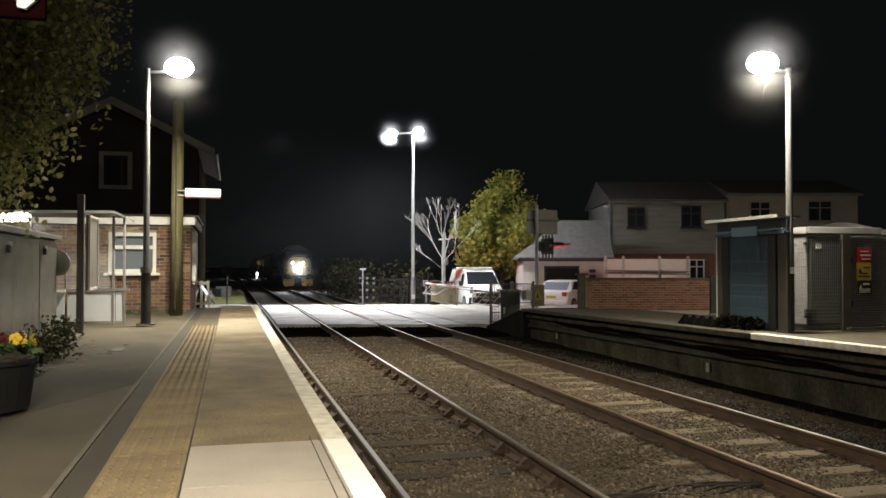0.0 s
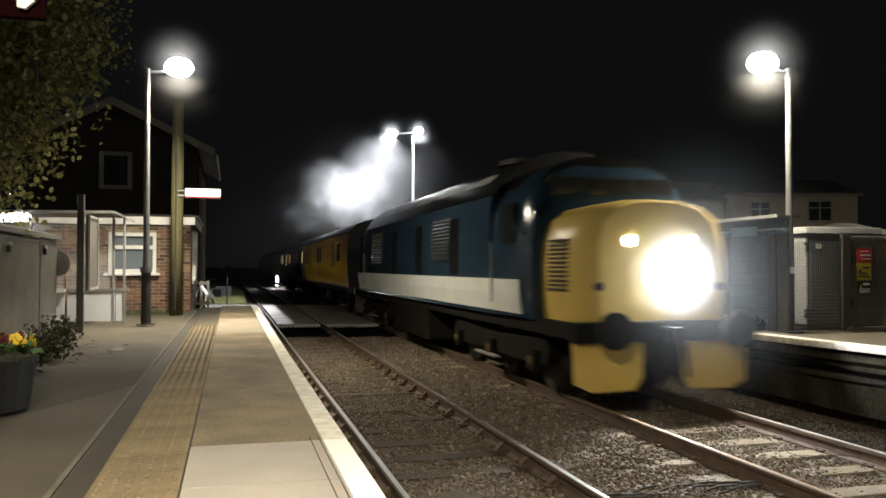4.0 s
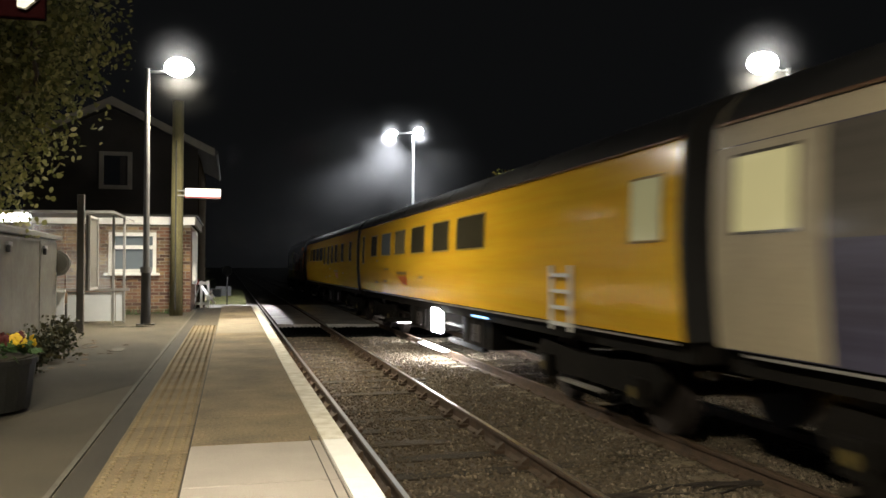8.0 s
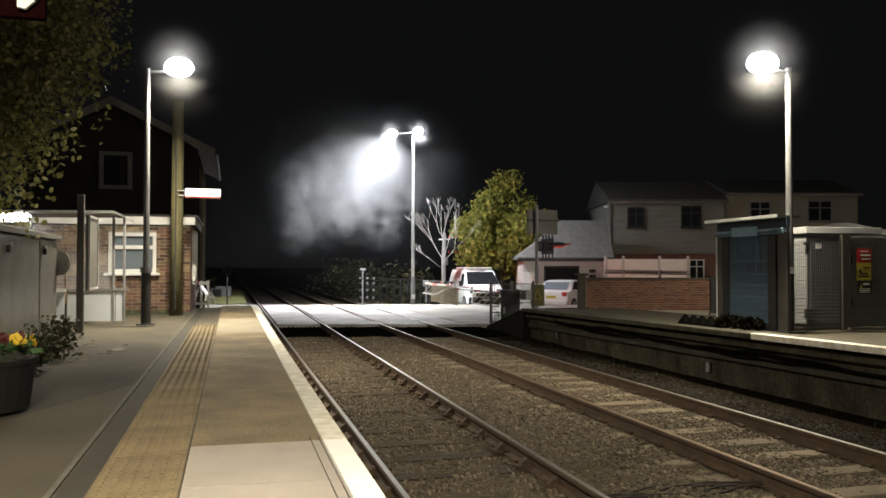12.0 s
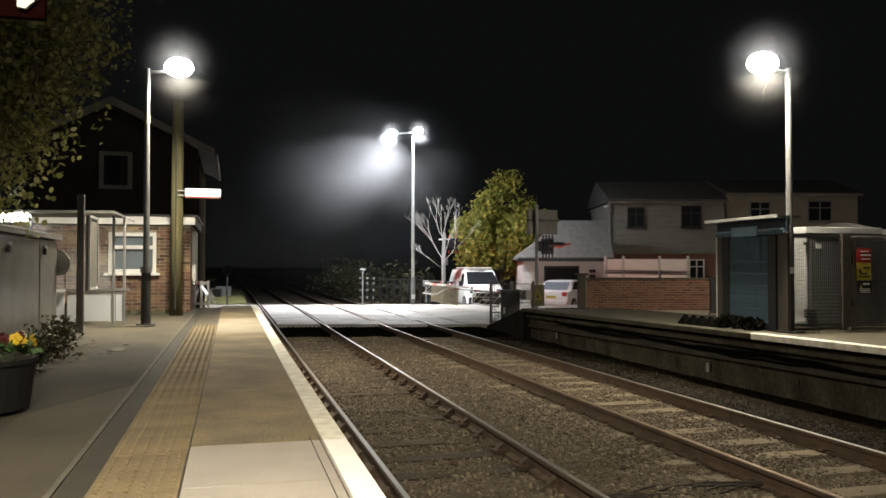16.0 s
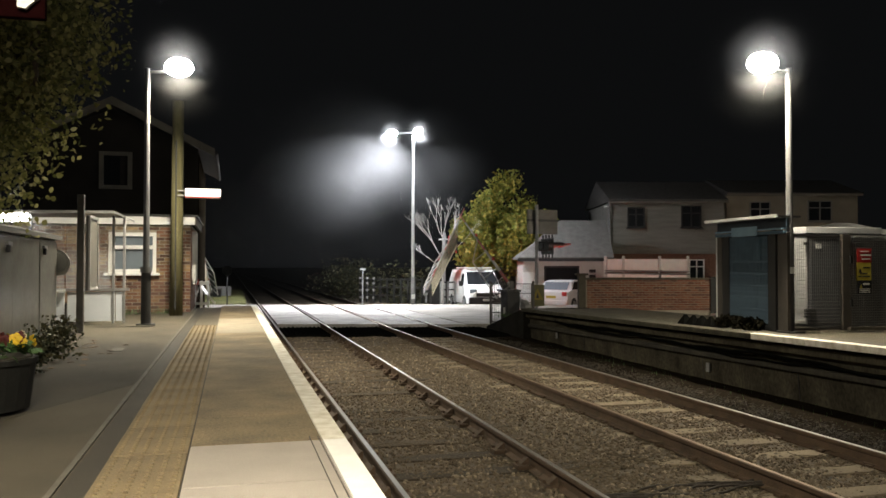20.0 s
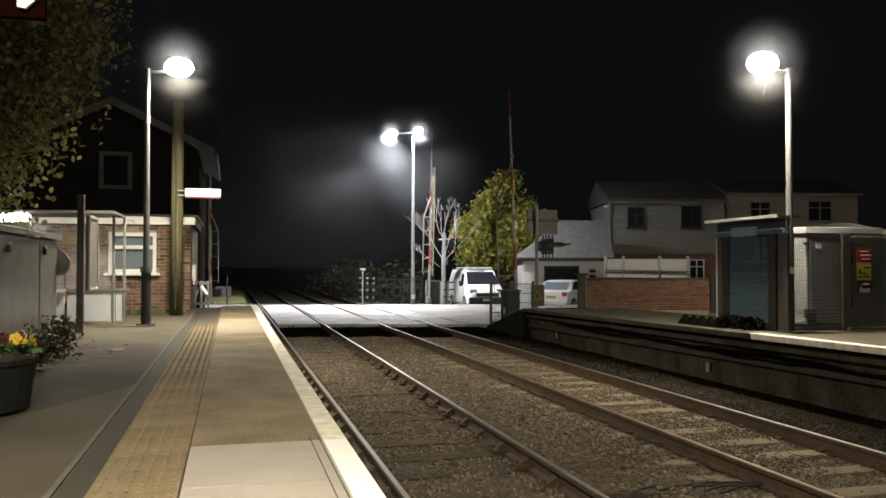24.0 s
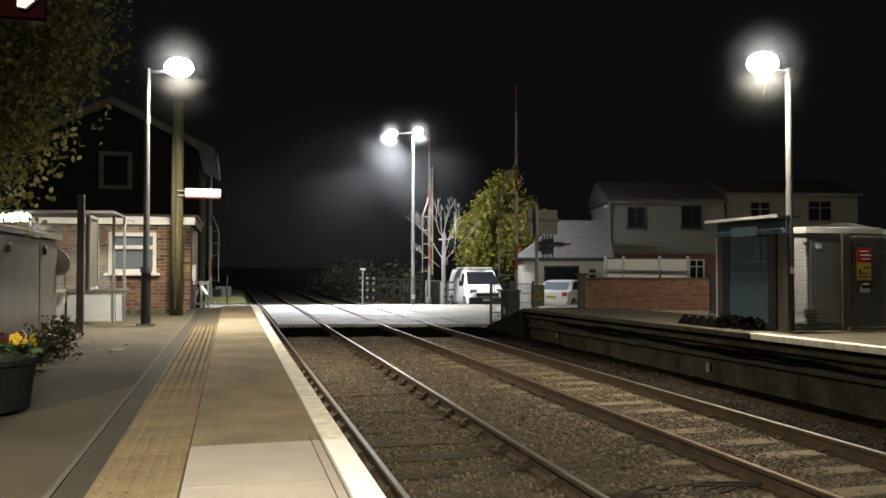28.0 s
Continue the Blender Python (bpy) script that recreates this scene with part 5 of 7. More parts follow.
def upper_band(loco, border, mat, label):
    """A dark band from a sloping paint line up to the roof, on both sides."""
    for s in (-1, 1):
        bm = bmesh.new()
        rows = []
        for k in range(len(border) * 4 - 3):
            i, f = min(k // 4, len(border) - 2), (k - 4 * min(k // 4, len(border) - 2)) / 4
            y = border[i][0] + f * (border[i + 1][0] - border[i][0])
            z = border[i][1] + f * (border[i + 1][1] - border[i][1])
            rows.append([bm.verts.new((s * (width_at(h, LOCO_SIDE) + d), y, h)) for h, d in ((z, 0.012), (2.949, 0.012), (2.949, -0.01), (z, -0.01))])
        for a, b in zip(rows, rows[1:]):
            for j in range(4):
                bm.faces.new((a[j], a[(j + 1) % 4], b[(j + 1) % 4], b[j]))
        bm.faces.new(rows[0])
        bm.faces.new(list(reversed(rows[-1])))
        bmesh.ops.recalc_face_normals(bm, faces=bm.faces)
        part("upper_band", bm, mat, loco, label)


upper_band(L2, [(3.45, 2.45), (5.15, 2.56), (7.15, 2.7), (9.7, 2.84), (12.6, 2.66), (13.4, 2.56)], "loco_black", "black upper side above a sloping paint line")
for y in (3.7, 6.2, 9.2, 12.2):
    side_panel(L2, "step_recess", y, y + 0.3, 1.09, 1.25, "grille", LOCO_SIDE, 0.012, 0.02)

# ---- cages, wall and buildings beyond the far platform ----
M["blue_steel"] = material("blue_steel", (0.075, 0.13, 0.18), 0.45, 0.3, vary=0.25, scale=4, bump=0.1)
M["sign_yellow"] = material("sign_yellow", (0.4, 0.33, 0.04), 0.5, vary=0.08)
M["sign_white"] = material("sign_white", (0.6, 0.6, 0.57), 0.5, vary=0.06)
M["sign_black"] = material("sign_black", (0.015, 0.015, 0.02), 0.5, vary=0.1)


def bar_panel(a, b, z0, z1, step, thick=0.012, rails=3, flat=0.03):
    """Upright bars between two ground points, tied by flat rails, as one grid."""
    bm = bmesh.new()
    a, b = Vector((*a, 0)), Vector((*b, 0))
    n = max(2, int((b - a).length / step))
    rz = math.degrees(math.atan2(b.y - a.y, b.x - a.x))
    for i in range(n + 1):
        p = a.lerp(b, i / n)
        bm_box(bm, (p.x, p.y, (z0 + z1) / 2), (thick, thick, z1 - z0))
    c = (a + b) / 2
    for k in range(rails):
        z = z0 + 0.03 + (z1 - z0 - 0.06) * k / (rails - 1)
        bm_box(bm, (c.x, c.y, z), ((b - a).length, 0.02, flat), rz)
    return bm


def barred(parent, name, a, b, z0, z1, step, mat, rails=3, thick=0.014, label=""):
    """A panel of rails with each upright bar as a part of its own."""
    a, b = Vector((*a, 0)), Vector((*b, 0))
    rz = math.degrees(math.atan2(b.y - a.y, b.x - a.x))
    c = (a + b) / 2
    panel = part(name, box((c.x, c.y, z0 + 0.03), ((b - a).length, 0.024, 0.04), rz), mat, parent, label)
    for k in range(1, rails):
        z = z0 + 0.03 + (z1 - z0 - 0.06) * k / (rails - 1)
        part("rail", box((c.x, c.y, z), ((b - a).length, 0.012, 0.022), rz), mat, panel)
    bar = mesh_of("bar", box((0, 0, (z0 + z1) / 2), (thick, thick, z1 - z0)), mat)
    n = max(2, int((b - a).length / step))
    for i in range(n + 1):
        part("bar", bar, None, panel).location = a.lerp(b, i / n)
    return panel


def blue_cage():
    c = thing("cycle_shelter", "blue-grey steel cycle shelter with barred sides and a flat roof", "shelter", (8.2, 11.0, DECK))
    part("corner_panel", box((0.02, -0.137, 0.76), (0.05, 0.23, 1.56), bevel=0.006), "post_brown", c, "brown-grey corner panel")
    part("dark_post", box((0.0, 0.095, 0.76), (0.05, 0.19, 1.52)), "black_paint", c)
    part("dark_post", box((0.0, 1.32, 0.76), (0.05, 0.19, 1.52)), "black_paint", c)
    part("side_panel", box((0.0, 1.49, 0.76), (0.06, 0.14, 1.54)), "post_brown", c)
    part("corner_trim", box((-0.02, 1.575, 0.76), (0.03, 0.025, 1.54)), "cage_pale", c)
    barred(c, "barred_side", (0, 0.2), (0, 1.22), 0.1, 1.5, 0.036, "blue_bar", rails=8, thick=0.017)
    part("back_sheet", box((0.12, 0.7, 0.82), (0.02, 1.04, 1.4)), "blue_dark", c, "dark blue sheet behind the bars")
    sh = part("sheet_panel", box((-0.025, 0.71, 1.3), (0.012, 0.66, 0.4)), "blue_steel", c, "ribbed blue sheet on the bars")
    for k in range(17):
        part("rib", box((-0.035, 0.41 + k * 0.0375, 1.3), (0.012, 0.012, 0.39)), "blue_bar", sh)
    part("eaves_rail", box((-0.04, 0.65, 1.535), (0.06, 1.82, 0.05), bevel=0.008), "blue_steel", c)
    part("eaves_rail", box((-0.045, 0.65, 1.59), (0.05, 1.8, 0.025)), "blue_pale", c)
    part("sign_panel", box((-0.085, 0.71, 1.575), (0.012, 0.68, 0.15)), "blue_pale", c, "pale blue plate on the eaves")
    part("fascia_sheet", box((0.03, 0.7, 1.68), (0.02, 1.85, 0.15)), "blue_dark", c, "dark glazed fascia")
    for x, y in ((0.24, 0.4), (0.24, 1.55)):
        part("post", box((x, y, 0.86), (0.06, 0.06, 1.72)), "cage_grey", c)
    roof = part("roof", box((0.08, 0.78, 1.775), (0.41, 1.95, 0.03)), "cage_grey", c)
    part("roof_edge", box((-0.135, 0.78, 1.785), (0.025, 1.97, 0.05)), "cage_pale", roof, "pale metal roof edge")


M["post_brown"] = material("post_brown", (0.052, 0.045, 0.037), 0.7, vary=0.25, scale=4, bump=0.1)
M["blue_dark"] = material("blue_dark", (0.018, 0.03, 0.042), 0.45, vary=0.25, scale=4, bump=0.05)
M["blue_bar"] = material("blue_bar", (0.085, 0.13, 0.175), 0.5, 0.2, vary=0.25, scale=4, bump=0.1)
M["blue_pale"] = material("blue_pale", (0.2, 0.32, 0.42), 0.5, vary=0.12, scale=4, bump=0.05)
blue_cage()


def grey_cage():
    c = thing("equipment_cage", "dark grey steel cage with fine mesh, a door and warning notices", "cage", (8.75, 11.0, DECK))
    for x, y, w in ((-0.3, 0.0, 0.07), (0.7, 0.0, 0.15), (1.62, 0.0, 0.12), (1.62, 1.2, 0.09)):
        part("post", box((x, y, 0.76), (w, 0.08, 1.52), bevel=0.006), "post_brown", c)
    screen = part("mesh_screen", box((0.17, 0.0, 1.49), (0.86, 0.03, 0.03)), "cage_grey", c, "fine wire mesh screen")
    part("lower_rail", box((0.17, 0.0, 0.03), (0.86, 0.03, 0.03)), "cage_grey", screen)
    tagged(part("wire_grid", bar_panel((-0.25, 0.005), (0.6, 0.005), 0.04, 1.48, 0.036, 0.007, 26, 0.006), "galv_dull", screen), kind="stuff")
    door = part("door", box((1.17, 0.03, 0.78), (0.76, 0.02, 1.46)), "cage_grey", c, "dark sheet door behind a fine grid")
    tagged(part("door_grid", bar_panel((0.8, 0.008), (1.54, 0.008), 0.06, 1.5, 0.034, 0.006, 36, 0.007), "galv_dull", door), kind="stuff")
    for z in (0.43, 1.12):
        part("hinge", box((0.78, -0.03, z), (0.05, 0.05, 0.12), bevel=0.008), "black_paint", door)
    part("kerb", box((1.25, -0.05, 0.025), (1.1, 0.12, 0.05)), "coping", c)
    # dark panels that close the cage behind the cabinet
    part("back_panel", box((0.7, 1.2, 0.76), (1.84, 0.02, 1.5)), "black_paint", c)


grey_cage()


def relay_cabinet():
    """A pale cabinet standing inside the mesh cage; lamp light is put into its side colour, shade into its front."""
    r = thing("relay_cabinet", "pale grey steel cabinet with an overhanging lid inside the cage", "cabinet", (9.07, 11.4, DECK))
    part("body", box((0.66, 0.17, 0.78), (1.32, 0.34, 1.48), bevel=0.01), "cabinet_shaded", r)
    part("side_panel", box((-0.006, 0.16, 0.78), (0.012, 0.3, 1.42)), "lid_pale", r, "side panel coloured pale for the lamp light on it")
    part("lid", box((0.68, 0.17, 1.6), (1.46, 0.44, 0.11), bevel=0.012), "lid_pale", r, "pale grey lid")
    for a, b in ((0.05, 0.62), (0.66, 1.28)):
        part("door", box(((a + b) / 2, -0.008, 0.78), (b - a, 0.02, 1.36), bevel=0.004), "cabinet_shaded", r)
    part("label_plate", box((0.2, -0.025, 1.34), (0.1, 0.01, 0.08)), "cage_pale", r)
    for z in (0.2, 1.38):
        part("hinge", box((-0.03, -0.01, z), (0.1, 0.04, 0.04), bevel=0.006), "black_paint", r)
    part("valve", box((0.0, -0.06, 0.28), (0.2, 0.08, 0.1), bevel=0.02), "black_paint", r)


# Shaded copy of the cabinet's pale grey, for the faces turned from the lamp.
M["cabinet_shaded"] = material("cabinet_shaded", (0.045, 0.045, 0.048), 0.5, vary=0.15, scale=4, bump=0.05)
M["lid_pale"] = material("lid_pale", (0.32, 0.32, 0.32), 0.55, vary=0.15, scale=4, bump=0.05)
relay_cabinet()


def tiled_kiosk():
    k = thing("tiled_kiosk", "small building with a dark tiled roof behind the cages", "building", pose(13.4, 16.6, 0.38, 0, 0, ROAD_TURN))
    part("wall", box((1.0, 0.8, 1.05), (2.0, 1.6, 2.1)), "dark_render", k)
    part("roof", loft([[(-0.2, -0.2, 2.1), (2.2, -0.2, 2.1), (2.2, 1.8, 2.1), (-0.2, 1.8, 2.1)], [(-0.2, -0.2, 2.18), (2.2, -0.2, 2.18), (2.2, 1.8, 2.18), (-0.2, 1.8, 2.18)], [(0.9, 0.75, 2.52), (1.2, 0.75, 2.52), (1.2, 0.85, 2.52), (0.9, 0.85, 2.52)]]), "roof_slate", k, "dark hipped tile roof")


ROAD_TURN = math.degrees(math.atan(SLANT))


def notice(x, z, w, h, mat, label, name="warning_notice", bars=(), symbol=None):
    n = thing(name, label, "sign", (x, 10.972, z), group="warning notices on the cage door")
    part("plate", box((0, 0, 0), (w, 0.006, h), bevel=0.002), mat, n)
    if bars:
        bm = bmesh.new()
        for bx, bz, bw, bh in bars:
            bm_box(bm, (bx, -0.005, bz), (bw, 0.004, bh))
        part("lettering", bm, "sign_white" if mat in ("sign_red", "sign_black") else "sign_black", n)
    if symbol:
        bm = bmesh.new()
        bm_prism(bm, [(-w * 0.36, -0.02), (-w * 0.16, -0.02), (-w * 0.26, 0.05)], "y", -0.008, -0.003)
        part("symbol", bm, symbol, n)


notice(9.79, 1.98, 0.28, 0.23, "sign_red", "red warning notice with white lettering", bars=[(0, 0.07, 0.16, 0.02), (0.02, 0.01, 0.2, 0.025), (0.03, -0.05, 0.16, 0.02)])
notice(9.78, 1.73, 0.28, 0.29, "sign_yellow", "yellow warning notice with black lettering and triangle", bars=[(0.05, 0.06, 0.13, 0.025), (0, -0.03, 0.14, 0.02), (0, -0.08, 0.22, 0.018)], symbol="sign_black")
notice(9.79, 1.48, 0.26, 0.22, "sign_black", "dark blue notice with yellow and white lettering", bars=[(0.03, 0.05, 0.12, 0.03), (0, -0.03, 0.2, 0.012), (0, -0.055, 0.2, 0.012), (0, -0.08, 0.2, 0.012)], symbol="sign_yellow")


def brick_wall():
    w = thing("brick_wall", "low red brick wall with a dark coping at the station forecourt", "wall", pose(11.34, 24.98, 0.38, 0, 0, ROAD_TURN))
    L, H = 4.11, 1.0
    core = part("wall_core", box((L / 2, 0.12, H / 2 - 0.1), (L, 0.21, H + 0.2)), "mortar", w)
    part("coping", box((L / 2, 0.12, H + 0.035), (L + 0.12, 0.32, 0.07), bevel=0.015), "coping", w)
    p = part("end_pier", box((-0.12, 0.12, H / 2), (0.22, 0.34, H + 0.3)), "coping", w)
    # Black on the far pier stands for the shadow over it.
    part("far_pier", box((L + 0.16, 0.12, H / 2), (0.34, 0.34, H + 0.2)), "black_paint", w, "end pier coloured black for the shadow on it")
    part("pier_cap", box((-0.12, 0.12, H + 0.18), (0.4, 0.42, 0.07), bevel=0.02), "coping", p)
    brick_face(core, 0.04, L, 0.0, H, 0.006, "brick_red", limit=240)
    return w


brick_wall()


def windowed(parent, x0, x1, z0, z1, y, frame_mat, panes=2, label="", glass_mat="window_glass"):
    win = part("window", box(((x0 + x1) / 2, y + 0.02, (z0 + z1) / 2), (x1 - x0, 0.03, z1 - z0)), glass_mat, parent, label)
    bm = bmesh.new()
    for k in range(panes + 1):
        bm_box(bm, (x0 + (x1 - x0) * k / panes, y, (z0 + z1) / 2), (0.07, 0.07, z1 - z0 + 0.07))
    for z in (z0, z1, z0 + (z1 - z0) * 0.66):
        bm_box(bm, ((x0 + x1) / 2, y - 0.002, z), (x1 - x0 + 0.07, 0.066, 0.06))
    part("window_frame", bm, frame_mat, win)
    part("window_sill", box(((x0 + x1) / 2, y - 0.05, z0 - 0.07), (x1 - x0 + 0.2, 0.16, 0.06)), frame_mat, win)


def boarded_house():
    h = thing("boarded_house", "two-storey house with pale boarded upper floor and dark windows", "house", pose(20.62, 42.1, -0.3, 0, 0, ROAD_TURN))
    L, top, low = 6.35, 5.75, 2.85
    part("ground_floor", box((L / 2, 3.5, low / 2), (L, 7.0, low)), "brick_red", h, "dark brick ground floor")
    up = part("upper_floor", box((L / 2, 3.45, (low + top) / 2), (L, 7.1, top - low)), "boarding", h)
    n = 17
    for k in range(n):
        z = low + (k + 0.5) * (top - low) / n
        part("weatherboard", box((L / 2, -0.115, z), (L, 0.022, (top - low) / n + 0.012), m=Matrix.Rotation(radians(13), 4, "X")), "boarding", up)
    part("roof", prism([(-0.5, top), (-0.5, top + 0.12), (3.5, top + 1.5), (7.5, top + 0.12), (7.5, top)], "x", -0.15, L + 0.1), "roof_slate", h)
    part("fascia", box((L / 2, -0.48, top - 0.02), (L + 0.3, 0.04, 0.14)), "pale_render", h, "pale eaves fascia")
    part("downpipe", rod((-0.1, -0.2, 0.2), (-0.1, -0.2, top), 0.06, n=10), "galv_dull", h)
    windowed(h, 0.95, 1.85, 4.35, 5.4, -0.19, "dark_steel", 2, "dark window")
    windowed(h, 3.95, 5.0, 4.35, 5.5, -0.19, "dark_steel", 2, "dark window")
    windowed(h, 4.4, 5.2, 1.4, 2.5, -0.05, "white_paint", 2, "white-framed window")
    part("wall_lantern", box((-0.3, -0.35, 5.45), (0.22, 0.2, 0.1), bevel=0.02), "white_paint", h)


boarded_house()


M["frame_old"] = material("frame_old", (0.26, 0.25, 0.23), 0.6, vary=0.25, scale=5, bump=0.1)
M["dim_render"] = material("dim_render", (0.33, 0.3, 0.24), 0.85, vary=0.15, scale=1.5, bump=0.2, fine=40)


def rendered_house():
    h = thing("rendered_house", "pale rendered house with white-framed upper windows", "house", pose(26.95, 40.55, -0.3, 0, 0, ROAD_TURN))
    L, top = 7.4, 6.15
    part("wall", box((L / 2, 3.5, top / 2), (L, 7.0, top)), "dim_render", h, "pale cream render")
    part("roof", prism([(-0.4, top), (-0.4, top + 0.1), (3.5, top + 1.2), (7.5, top + 0.1), (7.5, top)], "x", 0.0, L + 0.15), "roof_slate", h)
    part("fascia", box((L / 2, -0.42, top - 0.02), (L + 0.2, 0.04, 0.14)), "pale_render", h)
    windowed(h, 1.35, 2.45, 4.6, 5.75, -0.06, "frame_old", 2)
    windowed(h, 4.6, 5.9, 4.7, 5.8, -0.06, "frame_old", 2)


rendered_house()


def garage():
    g = thing("white_garage", "low white rendered building with a grey pitched roof and dark door", "building", pose(14.5, 39.6, -0.3, 0, 0, ROAD_TURN))
    L, H = 4.2, 2.5
    part("wall", box((L / 2, 2.2, H / 2), (L, 4.4, H)), "white_render", g)
    part("roof", loft([[(-0.25, -0.3, H), (L + 0.4, -0.3, H), (L + 0.4, 4.7, H), (-0.25, 4.7, H)], [(-0.25, -0.3, H + 0.1), (L + 0.4, -0.3, H + 0.1), (L + 0.4, 4.7, H + 0.1), (-0.25, 4.7, H + 0.1)], [(2.2, 1.9, H + 2.1), (L + 0.4, 1.9, H + 2.1), (L + 0.4, 2.5, H + 2.1), (2.2, 2.5, H + 2.1)]]), "slate_pale", g, "grey slate hipped roof")
    part("fascia", box((L / 2, -0.32, H - 0.03), (L + 0.6, 0.04, 0.16)), "dark_steel", g)
    d = part("garage_door", box((1.98, -0.02, 1.08), (1.8, 0.05, 2.16)), "dark_steel", g, "dark wide door")
    part("door_panel", box((1.98, -0.05, 1.4), (1.6, 0.02, 1.3)), "window_glass", d)
    for z in (1.6, 1.9):
        part("wall_plaque", box((3.55, -0.02, z), (0.34, 0.04, 0.16 if z > 1.7 else 0.22), bevel=0.02), "dark_steel", g)
    part("side_door", box((0.35, -0.02, 1.0), (0.7, 0.05, 1.7)), "white_paint", g)


M["slate_pale"] = material("slate_pale", (0.19, 0.187, 0.18), 0.7, vary=0.25, scale=4, bump=0.3, fine=30)
garage()


def white_fence():
    f = thing("boarded_fence", "white boarded fence with grey metal posts and a top rail", "fence", pose(17.1, 35.6, -0.2, 0, 0, ROAD_TURN))
    for a, b in ((0.15, 1.35), (1.36, 2.55), (2.56, 3.9)):
        part("panel", box(((a + b) / 2, 0, 2.08), (b - a, 0.05, 0.6)), "white_paint", f)
        part("panel", box(((a + b) / 2, 0, 1.38), (b - a, 0.05, 0.66)), "white_paint", f)
    for x in (0.05, 0.9, 2.62, 3.95):
        part("post", box((x, -0.06, 1.26), (0.11, 0.1, 2.52)), "cage_pale", f)
    for z in (1.72, 1.84):
        part("rail", rod((0, -0.13, z), (4.0, -0.13, z - 0.06), 0.035, n=8), "galv_dull", f)
    part("junction_box", box((2.75, -0.14, 2.2), (0.2, 0.14, 0.36), bevel=0.02), "white_paint", f)
    part("bracket", box((2.62, -0.12, 1.62), (0.1, 0.06, 0.5), m=Matrix.Rotation(radians(14), 4, "Y")), "cage_grey", f)


white_fence()
tiled_kiosk()


def parked_van():
    v = thing("white_van", "white panel van with a dark windscreen, parked by the crossing", "van", pose(12.3, 40.6, -0.3, 0, 0, -3.5))
    # nose towards local -y: sections of half width and height from the bumper back
    def hoop(y, low, high, w, top):
        return [(w, y, low), (w, y, low + 0.6 * (high - low)), (top, y, high), (-top, y, high), (-w, y, low + 0.6 * (high - low)), (-w, y, low)]
    secs = [hoop(-2.42, 0.38, 0.86, 0.8, 0.62), hoop(-2.3, 0.32, 0.98, 0.9, 0.74), hoop(-1.75, 0.3, 1.16, 0.95, 0.82), hoop(-1.5, 0.3, 1.24, 0.96, 0.84),
            hoop(-0.72, 0.3, 1.88, 0.97, 0.74), hoop(-0.35, 0.3, 1.97, 0.97, 0.76), hoop(2.3, 0.3, 1.97, 0.97, 0.78), hoop(2.45, 0.34, 1.85, 0.94, 0.72)]
    body = part("body", loft(secs), "white_paint", v)
    smooth_by_angle(body, 32)
    part("windscreen", loft([[(0.8, -1.52, 1.25), (-0.8, -1.52, 1.25), (-0.8, -1.5, 1.22), (0.8, -1.5, 1.22)], [(0.69, -0.77, 1.86), (-0.69, -0.77, 1.86), (-0.69, -0.74, 1.83), (0.69, -0.74, 1.83)]]), "window_glass", body, "dark sloping windscreen")
    for s in (-1, 1):
        part("side_window", loft([[(s * 0.975, -1.2, 1.2), (s * 0.975, -0.2, 1.2), (s * 0.95, -0.2, 1.2), (s * 0.95, -1.2, 1.2)], [(s * 0.825, -0.75, 1.76), (s * 0.825, -0.2, 1.76), (s * 0.79, -0.2, 1.76), (s * 0.79, -0.75, 1.76)]]), "window_glass", body)
        part("headlight", box((s * 0.68, -2.28, 0.92), (0.34, 0.2, 0.2), rz=s * 18, bevel=0.04), "blind_glass", body)
        part("mirror", box((s * 1.08, -1.2, 1.28), (0.18, 0.12, 0.26), bevel=0.03), "black_paint", body)
        for y in (-1.5, 1.55):
            w = part("wheel", rod((s * 0.76, y, 0.34), (s * 0.985, y, 0.34), 0.34, n=24), "black_paint", v)
            part("hub", rod((s * 0.97, y, 0.34), (s * 1.0, y, 0.34), 0.2, n=16), "galv_dull", w)
    part("grille", box((0, -2.41, 0.74), (1.14, 0.06, 0.18), bevel=0.02), "black_paint", body)
    part("bumper", box((0, -2.38, 0.46), (1.86, 0.2, 0.34), bevel=0.06), "black_paint", body)
    part("number_plate", box((0, -2.5, 0.5), (0.5, 0.02, 0.11)), "sign_white", body)
    rack = part("roof_rack", box((0, 0.6, 2.0), (1.3, 2.4, 0.03)), "galv", v)
    for y in (-0.4, 0.2, 0.8, 1.5):
        part("rack_bar", box((0, y, 2.06), (1.5, 0.06, 0.06)), "white_paint", rack)


parked_van()


